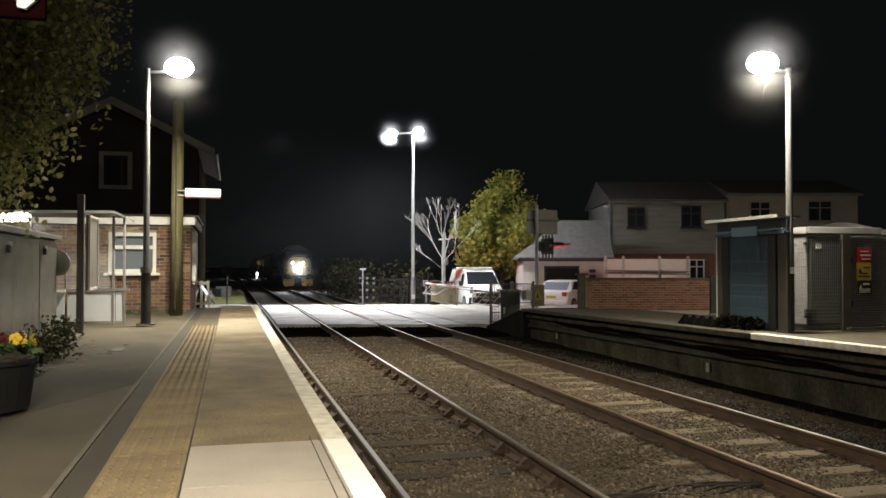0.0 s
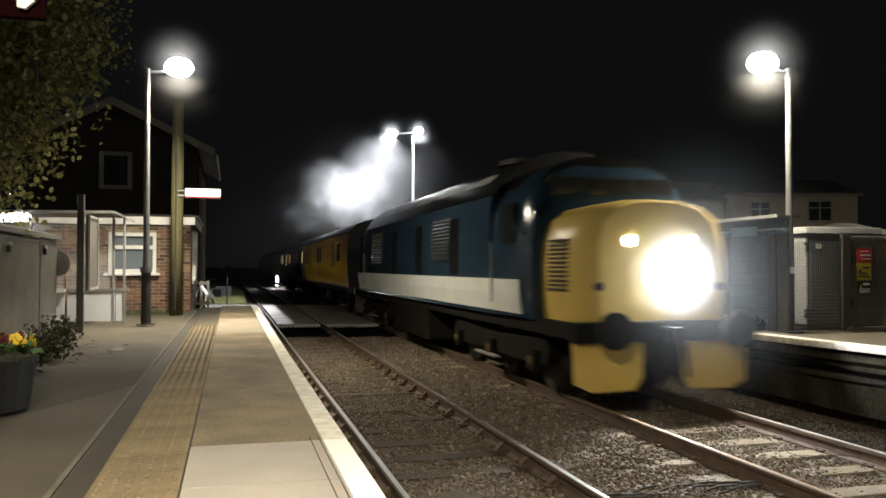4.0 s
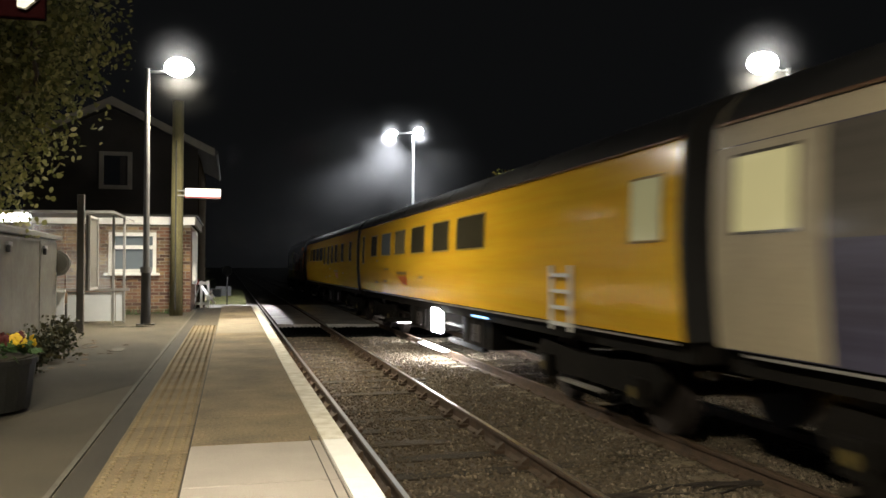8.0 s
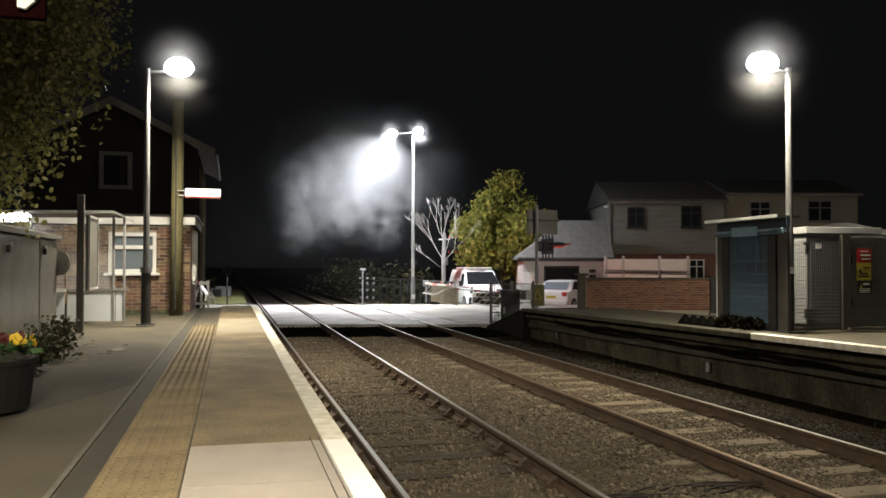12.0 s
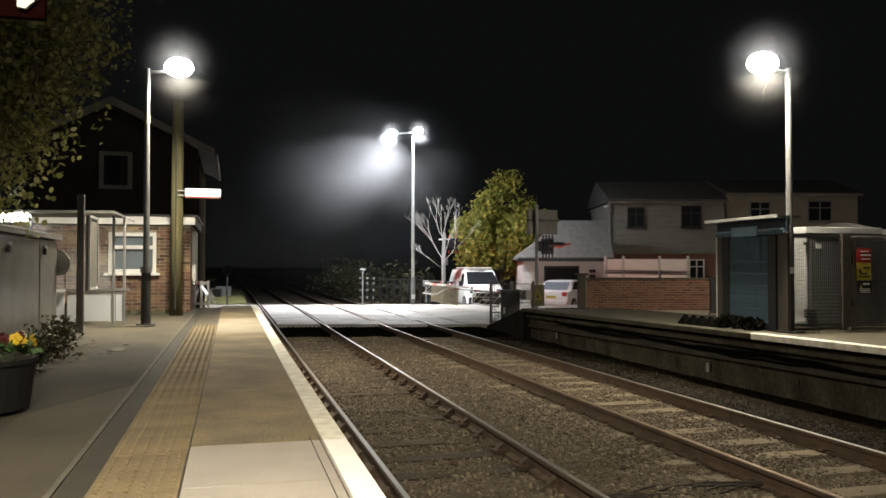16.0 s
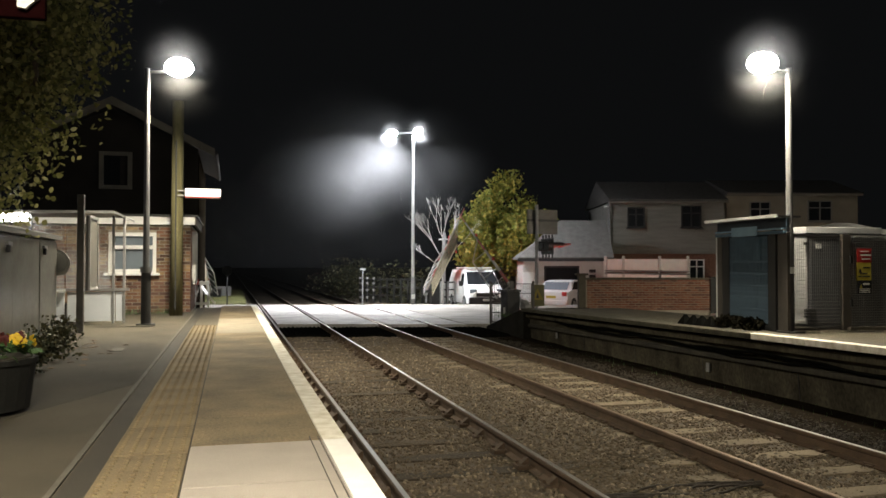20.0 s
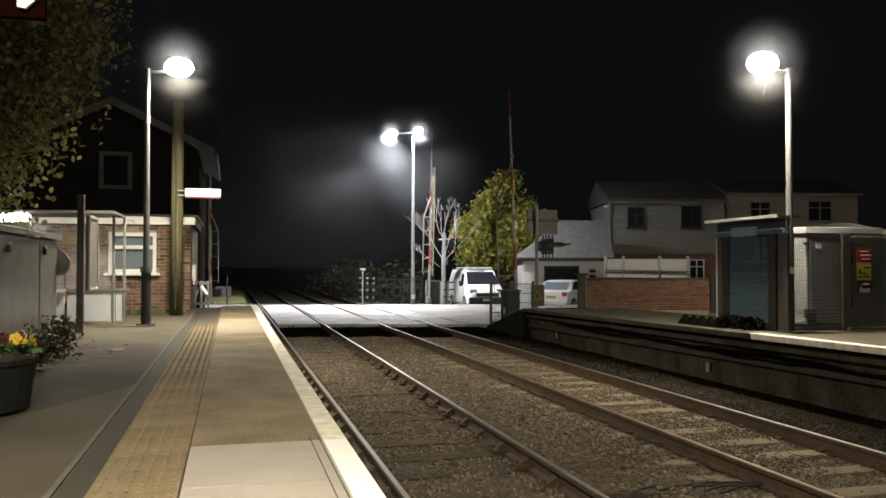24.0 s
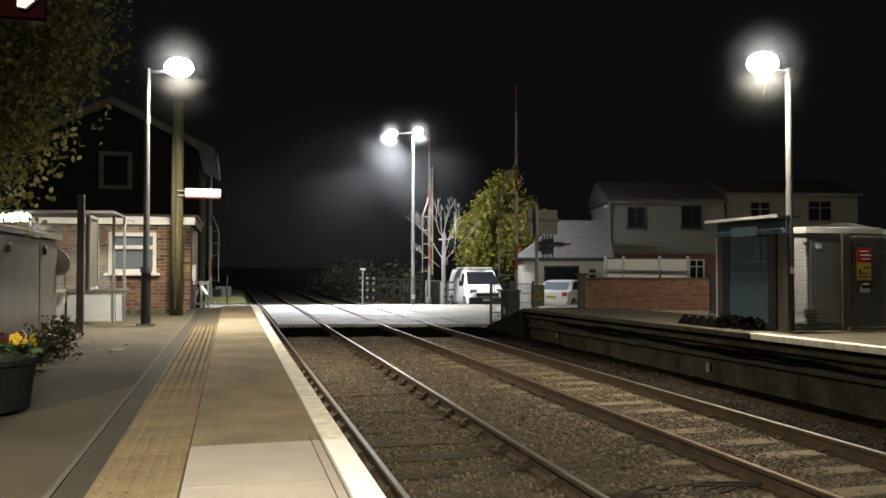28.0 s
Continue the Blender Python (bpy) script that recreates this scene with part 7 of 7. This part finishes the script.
def grass_tufts():
    rng = np.random.default_rng(9)
    spots = [(7.95, 8.35, 19.5, 24.5, 0.3, 260), (9.8, 11.2, 19.5, 24.8, 0.38, 900), (-0.9, 0.55, 22.5, 26.0, 0.4, 500), (-3.2, -1.2, 18.6, 19.6, DECK, 260), (7.25, 7.85, 4, 19, -0.2, 300)]
    verts, faces = [], []
    for x0, x1, y0, y1, z, n in spots:
        for _ in range(n):
            x, y = rng.uniform(x0, x1), rng.uniform(y0, y1)
            zz = z if z != 0.4 else 0.77 - 0.72 * max(0, (y - 21.7) / 4.5)
            h, a, w = rng.uniform(0.05, 0.16), rng.uniform(0, 6.28), 0.006
            i = len(verts)
            lx, ly = math.cos(a), math.sin(a)
            verts += [(x - ly * w, y + lx * w, zz - 0.02), (x + ly * w, y - lx * w, zz - 0.02), (x + lx * h * 0.5, y + ly * h * 0.5, zz + h)]
            faces.append((i, i + 1, i + 2))
    me = bpy.data.meshes.new("grass_tufts")
    me.from_pydata(verts, [], faces)
    me.materials.append(M["leaf_low"])
    tagged(new("grass_tufts", me), "thin grass and weeds along the platform edges", "grass", kind="stuff")


grass_tufts()


# ---- bits above and beside the near platform ----
M["sign_maroon"] = material("sign_maroon", (0.006, 0.0008, 0.0009), 0.9, vary=0.2, spec=0.02)


def hanging_sign():
    s = thing("hanging_sign", "dark red hanging sign with a white corner, overhead", "sign", (-0.93, 4.0, DECK))
    part("board", box((-0.3, 0, 2.28), (0.84, 0.05, 0.34), bevel=0.01), "sign_maroon", s)
    part("white_corner", prism([(0.01, 2.15), (0.045, 2.145), (0.1, 2.2), (0.01, 2.2)], "y", -0.05, -0.026), "sign_white", s)
    part("post", rod((-0.78, 0, 0), (-0.78, 0, 2.5), 0.04, n=10), "dark_steel", s)


hanging_sign()


def wall_light():
    w = thing("strip_light", "bright strip light behind the platform tree", "lamp", (-3.7, 15.5, 2.66))
    part("tube", rod((-1.5, 0, 0), (0.3, 0, 0), 0.075, n=12), "strip_glow", w)
    part("batten", box((-0.5, 0.02, 0.07), (1.6, 0.1, 0.05)), "white_paint", w)
    part("post", rod((-0.5, 0.1, -1.82), (-0.5, 0.1, 0.05), 0.03, n=8), "galv_dull", w)


M["strip_glow"] = material("strip_glow", (1.0, 0.98, 0.95), emit=14)
wall_light()


def tube(points, radius, n):
    """One connected round tube along the points."""
    bm = bmesh.new()
    rings = []
    for i, p in enumerate(points):
        d = (points[min(i + 1, len(points) - 1)] - points[max(i - 1, 0)]).normalized()
        q = d.to_track_quat("Z", "Y")
        rings.append([bm.verts.new(p + q @ Vector((radius * math.cos(k * 6.2832 / n), radius * math.sin(k * 6.2832 / n), 0))) for k in range(n)])
    for a, b in zip(rings, rings[1:]):
        for k in range(n):
            bm.faces.new((a[k], a[(k + 1) % n], b[(k + 1) % n], b[k]))
    bm.faces.new(list(reversed(rings[0])))
    bm.faces.new(rings[-1])
    return bm


M["cable_brown"] = material("cable_brown", (0.035, 0.027, 0.02), 0.8, vary=0.3)


def platform_clutter():
    cov = thing("drain_cover", "small pale metal cover let into the tarmac", "cover", (-1.35, 10.9, DECK - 0.03))
    part("plate", box((0, 0, 0.003), (0.14, 0.45, 0.006)), "line_grey", cov)
    rng = random.Random(8)
    for k in range(34):
        lf = bmesh.new()
        pts = [(0.03 * math.cos(a) * (1 + 0.4 * (i % 2)), 0.03 * math.sin(a) * (1 + 0.4 * (i % 2))) for i, a in enumerate(np.linspace(0, 6.28, 9)[:-1])]
        bm_prism(lf, pts, "z", 0.0, 0.004)
        solid("fallen_leaf", lf, "leaf_fallen", "dry brown fallen leaf on the tarmac", "leaf", pose(rng.triangular(-2.0, -1.2, -1.85), rng.uniform(8.4, 12.5), DECK - 0.028, rng.uniform(-12, 12), 0, rng.uniform(0, 360)), group="fallen leaves")
    for k in range(5):
        pts = [Vector((3.0 + 0.16 * j, 6.2 + 0.06 * k + 0.06 * math.sin(j * 0.8 + k) + 0.012 * j, -0.125 + 0.012 * math.sin(j * 1.7 + k * 2))) for j in range(11)]
        solid("track_cable", tube(pts, 0.011, 6), "cable_brown", "dark cable lying across the ballast", "cable", group="cables across the ballast")
    for k, z in enumerate((0.47, 0.42)):
        pts = [Vector((7.74 + 0.015 * k, 4.0 + j * 0.27, z + 0.03 * math.sin(j * 0.33 + 2 * k) + 0.012 * math.sin(j * 1.3))) for j in range(56)]
        solid("platform_cable", tube(pts, 0.024 - 0.006 * k, 8), "guard_black", "sagging black cable along the platform wall", "cable", group="cables on the platform wall")
    for y in (12.35, 19.0):
        solid("wall_tag", box((0, 0, 0), (0.02, 0.1, 0.15)), "galv_dull", "small pale tag fixed to the platform wall", "tag", (7.84, y, 0.1), group="platform wall tags")


def dead_stalks():
    """Thin dry stalks lying between the tracks and along the platform wall."""
    rng = np.random.default_rng(21)
    verts, faces = [], []
    for x0, x1, y0, y1, n in ((2.95, 4.5, 4.5, 8.5, 90), (4.75, 6.0, 5.0, 14.0, 50), (1.5, 2.7, 3.5, 9.0, 30)):
        for _ in range(n):
            p = np.array([rng.uniform(x0, x1), rng.uniform(y0, y1), -0.135])
            a = rng.normal(0.0, 0.55)
            d = np.array([math.cos(a), math.sin(a), 0.0])
            side = np.array([-d[1], d[0], 0.0]) * 0.0035
            step = rng.uniform(0.05, 0.14)
            prev = None
            for k in range(5):
                up = np.array([0, 0, 0.02 * math.sin(k * 0.9 + a * 5)])
                i = len(verts)
                verts += [p + side + up, p - side + up, p + up + np.array([0, 0, 0.006])]
                if prev is not None:
                    for m, q in ((0, 1), (1, 2), (2, 0)):
                        faces.append((prev + m, prev + q, i + q, i + m))
                prev = i
                p = p + d * step + rng.normal(0, 0.008, 3) * np.array([1, 1, 0])
    me = bpy.data.meshes.new("dead_stalks")
    me.from_pydata([tuple(v) for v in verts], [], faces)
    me.materials.append(M["stalk"])
    tagged(new("dead_stalks", me), "thin dry weed stalks lying over the ballast", "weeds", kind="stuff")


M["stalk"] = material("stalk", (0.08, 0.06, 0.035), 0.9, vary=0.3)
dead_stalks()
M["leaf_fallen"] = material("leaf_fallen", (0.1, 0.06, 0.025), 0.8, vary=0.3)
platform_clutter()

# ---- exhaust smoke, lamp haze and sheets that imitate lens glare ----
scene.cycles.transparent_max_bounces = 40


def smoke_material(name, density, scale, low=0.42, high=0.72, fall=1.0):
    """Thin lit vapour and imitated lens glare: soft towards the rim of each wisp, torn by noise."""
    m = bpy.data.materials.new(name)
    m.use_nodes = True
    nodes, links = m.node_tree.nodes, m.node_tree.links
    nodes.clear()
    out = nodes.new("ShaderNodeOutputMaterial")
    mix = nodes.new("ShaderNodeMixShader")
    clear = nodes.new("ShaderNodeBsdfTransparent")
    both = nodes.new("ShaderNodeMixShader")
    dif, tra = nodes.new("ShaderNodeBsdfDiffuse"), nodes.new("ShaderNodeBsdfTranslucent")
    for n in (dif, tra):
        n.inputs["Color"].default_value = (0.86, 0.88, 0.92, 1)
    links.new(dif.outputs[0], both.inputs[1])
    links.new(tra.outputs[0], both.inputs[2])
    coord = nodes.new("ShaderNodeTexCoord")
    length = nodes.new("ShaderNodeVectorMath")
    length.operation = "LENGTH"
    links.new(coord.outputs["Object"], length.inputs[0])
    rim = nodes.new("ShaderNodeMapRange")
    rim.interpolation_type = "SMOOTHSTEP"
    rim.inputs["From Min"].default_value, rim.inputs["From Max"].default_value = 1.0, 0.1
    rim.inputs["To Min"].default_value, rim.inputs["To Max"].default_value = 0.0, 1.0
    links.new(length.outputs["Value"], rim.inputs["Value"])
    info = nodes.new("ShaderNodeObjectInfo")
    shift = nodes.new("ShaderNodeVectorMath")
    shift.operation = "MULTIPLY_ADD"
    links.new(info.outputs["Random"], shift.inputs[0])
    shift.inputs[1].default_value = (17, 29, 41)
    links.new(coord.outputs["Object"], shift.inputs[2])
    cloud = nodes.new("ShaderNodeTexNoise")
    cloud.inputs["Scale"].default_value, cloud.inputs["Detail"].default_value = scale, 6
    links.new(shift.outputs[0], cloud.inputs["Vector"])
    torn = nodes.new("ShaderNodeMapRange")
    torn.inputs["From Min"].default_value, torn.inputs["From Max"].default_value = low, high
    torn.inputs["To Max"].default_value = density
    links.new(cloud.outputs["Fac"], torn.inputs["Value"])
    prod = nodes.new("ShaderNodeMath")
    prod.operation = "MULTIPLY"
    thin = nodes.new("ShaderNodeMath")
    thin.operation = "POWER"
    thin.inputs[1].default_value = fall
    links.new(rim.outputs["Result"], thin.inputs[0])
    links.new(thin.outputs[0], prod.inputs[0])
    links.new(torn.outputs["Result"], prod.inputs[1])
    links.new(prod.outputs[0], mix.inputs[0])
    links.new(clear.outputs[0], mix.inputs[1])
    links.new(both.outputs[0], mix.inputs[2])
    links.new(mix.outputs[0], out.inputs["Surface"])
    return m


M["smoke"] = smoke_material("smoke", 0.115, 2.2, 0.36, 0.76)
M["smoke_thick"] = smoke_material("smoke_thick", 0.27, 2.2, 0.36, 0.76)
# halo and mist imitate lens glare round lanterns and headlight
M["halo"] = smoke_material("halo", 0.018, 1.0, -1.0, 0.6, 2.0)
M["beam"] = smoke_material("beam", 0.042, 1.5, -0.15, 0.85)
M["far_mist"] = smoke_material("far_mist", 0.011, 0.8, 0.1, 0.7)
M["mist"] = smoke_material("mist", 0.13, 0.7, -1.0, 0.5, 1.8)


def wisp_mesh(name, mat, bulge=0.28):
    """A shallow bulged sheet of unit radius."""
    bm = bmesh.new()
    bmesh.ops.create_circle(bm, cap_ends=False, segments=24, radius=1.0)
    verts = list(bm.verts)
    rings = [verts]
    for r in (0.75, 0.5, 0.25):
        rings.append([bm.verts.new((v.co.x * r, v.co.y * r, bulge * (1 - r * r))) for v in verts])
    for a, b in zip(rings, rings[1:]):
        for i in range(24):
            bm.faces.new((a[i], a[(i + 1) % 24], b[(i + 1) % 24], b[i]))
    bm.faces.new(rings[-1])
    for e in [e for e in bm.edges if e.is_wire]:
        bm.edges.remove(e)
    return mesh_of(name, bm, mat, smooth=True)


def plume(name, label, seed, count, mesh, size):
    p = thing(name, label, "smoke")
    rng = random.Random(seed)
    wisps = []
    for k in range(count):
        w = part("wisp", mesh, None, p)
        s = rng.uniform(*size)
        w.scale = (s * rng.uniform(0.9, 1.4), s, s)
        turn = (90 + rng.uniform(-28, 28), rng.uniform(-28, 28), rng.uniform(-35, 10))
        wisps.append((w, turn, rng.random(), rng.random(), rng.random()))
    return wisps


SMOKE_MESH, HALO_MESH, GLARE_MESH = wisp_mesh("wisp", "smoke"), wisp_mesh("wisp", "halo"), wisp_mesh("wisp", "mist")
BEAM_MESH = wisp_mesh("wisp", "beam", 0.05)
PLUME_1 = plume("exhaust_smoke", "grey-white exhaust smoke of the leading locomotive", 3, 46, wisp_mesh("wisp", "smoke_thick"), (0.8, 1.6))
PLUME_2 = plume("exhaust_smoke", "grey-white exhaust smoke of the trailing locomotive", 5, 50, SMOKE_MESH, (0.8, 1.7))
HAZE = thing("lamp_haze", "smoke haze streaming down under the crossing lamp", "smoke")
# centre, radius, whether the wind takes it away later and which locomotive brings it: thin upright sheets before and behind the lantern
SHEETS = [((7.2, 41.4, 7.6), 1.9, 0, 1), ((7.2, 36.8, 7.6), 1.9, 0, 0), ((6.5, 36.6, 7.3), 2.6, 1, 1), ((6.5, 41.6, 7.3), 2.6, 0, 0), ((5.5, 37.8, 7.0), 3.2, 1, 1), ((5.4, 40.2, 7.0), 3.2, 1, 0),
          ((4.2, 37.2, 6.7), 4.0, 1, 1), ((4.4, 40.8, 6.7), 4.0, 0, 0), ((8.9, 37.6, 6.6), 3.2, 0, 0)]
BEAM = []
for k, (at, size, goes, late) in enumerate(SHEETS):
    w = part("wisp", BEAM_MESH, None, HAZE)
    w.scale = (size, size, size)
    BEAM.append((w, at, (90 + 5 * math.sin(k * 2.3), 6 * math.sin(k * 1.7), -10 + 9 * math.sin(k * 3.1)), goes, late))


# Lens glare round each lantern, imitated by thin sheets hung in the air.
def lantern_glare(x, y, z, size, turn):
    t = thing("lantern_glare", "thin sheet imitating the lens glare round a lit lantern", "mist", (x, y, z), group="mist round the lanterns")
    away = Vector((math.sin(radians(turn)), math.cos(radians(turn)), 0))
    for k in range(2):
        w = part("wisp", HALO_MESH, None, t)
        w.matrix_basis = pose(-away.x * (0.9 + 0.1 * k), away.y * (0.9 + 0.1 * k), 0.3, 90 + 6 * (k - 2), 5 * k, turn)
        w.scale = (size * (1.6 + 1.2 * k),) * 3
    for k in range(3):
        w = part("wisp", GLARE_MESH, None, t)
        w.matrix_basis = pose(away.x * (0.3 + 0.04 * k), -away.y * (0.3 + 0.04 * k), -0.02, 90, 0, turn)
        w.scale = (size * (0.55 + 0.3 * k + 0.08 * k * k),) * 3


lantern_glare(-0.9, 15.0, 5.32, 0.5, 3)
lantern_glare(7.87, 10.8, 4.88, 0.5, -36)
lantern_glare(7.5, 39.1, 8.28, 0.5, -12)
lantern_glare(8.9, 39.1, 8.4, 0.5, -12)

night_mist = thing("night_mist", "faint mist hanging over the line beyond the crossing", "mist", (4.5, 45.0, 4.5))
FAR_MESH = wisp_mesh("wisp", "far_mist")
for k in range(7):
    w = part("wisp", FAR_MESH, None, night_mist)
    w.matrix_basis = pose(-5.0 + 2.2 * k, 0.8 * k - 1.5, 0.4 * math.sin(k * 2.1), 90 + 4 * (k % 3 - 1), 0, -8 + 3 * (k % 4))
    w.scale = (6.5, 6.5, 5.0)

# added sheets in front of the leading locomotive's headlight that imitate its lens glare
for k in range(2):
    w = part("headlight_mist", GLARE_MESH, None, L1, "thin sheet imitating the headlight's lens glare")
    w.matrix_basis = pose(0.0, -0.62 - 0.14 * k, 1.72, 90, 0, 0)
    w.scale = (0.42 + 0.38 * k,) * 3
for k in range(2):
    w = part("headlight_mist", HALO_MESH, None, L1, "thin sheet imitating the headlight's lens glare")
    w.matrix_basis = pose(0.0, -0.95 - 0.2 * k, 1.72, 90, 0, 0)
    w.scale = (1.5 + 0.8 * k,) * 3


# ---- what moves ----
def train_y(offset, t):
    u = min(t, 12.0) - 6.0
    y = offset - 15.09 * u - 0.05 * u * u
    if t > 12.0:
        y -= 15.69 * (t - 12.0)
    return y


BOOM_RISE = [(0, 0), (18.0, 0), (18.25, 1), (18.6, 5.4), (19.2, 16), (20.0, 26), (20.8, 39), (21.5, 50), (22.5, 66), (23.5, 80), (24.2, 86), (25.0, 89), (26.0, 90), (28.0, 90)]
BEGIN_TIMES = (0, 1, 2, 3, 4, 5, 6, 7, 8, 9, 10, 11, 12, 14, 20, 28)


def move_plume(wisps, offset, out, y_far, y_near, rise, leave, away, wide=(3.4, 3.0)):
    """Each wisp rides hidden in the locomotive, is let out where the exhaust passes its place, then drifts."""
    for w, turn, a, b, c in wisps:
        y = y_near + (y_far - y_near) * a
        x, z = TRACK2 + wide[0] * (b - 0.5), rise + wide[1] * (c - 0.45)
        t0 = 0.0
        while train_y(offset, t0) + out > y:
            t0 += 0.05
        rows = []
        for t in [k for k in BEGIN_TIMES if k < t0 - 0.05]:
            rows.append((t, pose(TRACK2, train_y(offset, t) + out, 2.6, *turn)))
        rows.append((t0, pose(TRACK2, y, 2.6, *turn)))
        rows.append((t0 + 0.35, pose(TRACK2 + 0.4 * (x - TRACK2), y - 0.9, 3.9, turn[0], turn[1], turn[2] + 15)))
        rows.append((t0 + 0.9, pose(TRACK2 + 0.65 * (x - TRACK2), y - 0.8, 3.9 + 0.5 * (z - 3.9), turn[0], turn[1], turn[2] + 25)))
        rows.append((leave, pose(x - 0.5, y + 0.6, z + 0.35 + 0.3 * c, turn[0], turn[1], turn[2] + 40)))
        rows.append((leave + 2.0, pose(x - 2.0 + away[0] * (0.5 + b), y + away[1] * (0.4 + a), z + away[2] * c, turn[0], turn[1], turn[2] + 55)))
        rows.append((28.0, pose(x - 3.0 + away[0] * (1 + b), y + away[1] * (1 + a), z + 0.8 + away[2] * c, turn[0], turn[1], turn[2] + 80)))
        walk(w, rows)


def motions():
    for ob, offset in ((L1, -19.98), (C1, -1.43), (C2, 16.53), (C3, 36.82), (C4, 56.69), (L2, 75.88)):
        walk(ob, [(t, pose(TRACK2, train_y(offset, t), 0.0)) for t in BEGIN_TIMES])
    for boom in BOOMS:
        walk(boom, [(t, pose(0.3, 0, 1.0, a, 0, 0)) for t, a in BOOM_RISE])
    # Lenses flip to their dark face in place of the lamps going out.
    for lens in LENSES:
        place = lens.location.copy()
        walk(lens, [(t, pose(place.x, place.y, place.z, 0, 0, a)) for t, a in ((0, 0), (21.9, 0), (22.2, 60), (22.5, 120), (22.8, 180), (28, 180))])
    move_plume(PLUME_1, -19.98, 9.5, 47.0, 31.0, 4.7, 3.9, (2.0, 70.0, 3.0), (2.8, 1.8))
    move_plume(PLUME_2, 75.88, 8.0, 43.0, 33.0, 4.5, 12.6, (3.0, 70.0, 2.0), (4.6, 4.2))
    # the haze trails in behind the locomotives and lingers under the lamp
    for k, (w, at, turn, goes, late) in enumerate(BEAM):
        x, y, z = at
        drift = 0.5 * math.sin(k * 2.9)
        if late:
            rows = [(t, pose(TRACK2, train_y(75.88, t) + 22.0 + k, 4.5, *turn)) for t in (0, 2, 4, 6, 8, 9)]
            rows += [(10.6, pose(TRACK2, y + 6.0, 4.8, *turn)), (12.6, pose(x, y, z, *turn))]
        else:
            rows = [(t, pose(TRACK2, train_y(-19.98, t) + 22.0 + 2 * k, 4.5, *turn)) for t in (0, 1, 2)]
            rows += [(3.2, pose(TRACK2, y + 6.0, 4.8, *turn)), (4.6, pose(x, y, z, *turn))]
        rows += [(14, pose(x - 0.3 + drift, y, z + 0.1, turn[0], turn[1] + 14, turn[2])),
                 (21, pose(x - drift, y, z - 0.1, turn[0], turn[1] + 26, turn[2])), (24.5, pose(x - 2.0 * goes, y + 6.0 * goes, z, turn[0], turn[1] + 32, turn[2])),
                 (28, pose(x - 4.0 * goes, y + 22.0 * goes, z, turn[0], turn[1] + 38, turn[2]))]
        walk(w, rows)


motions()
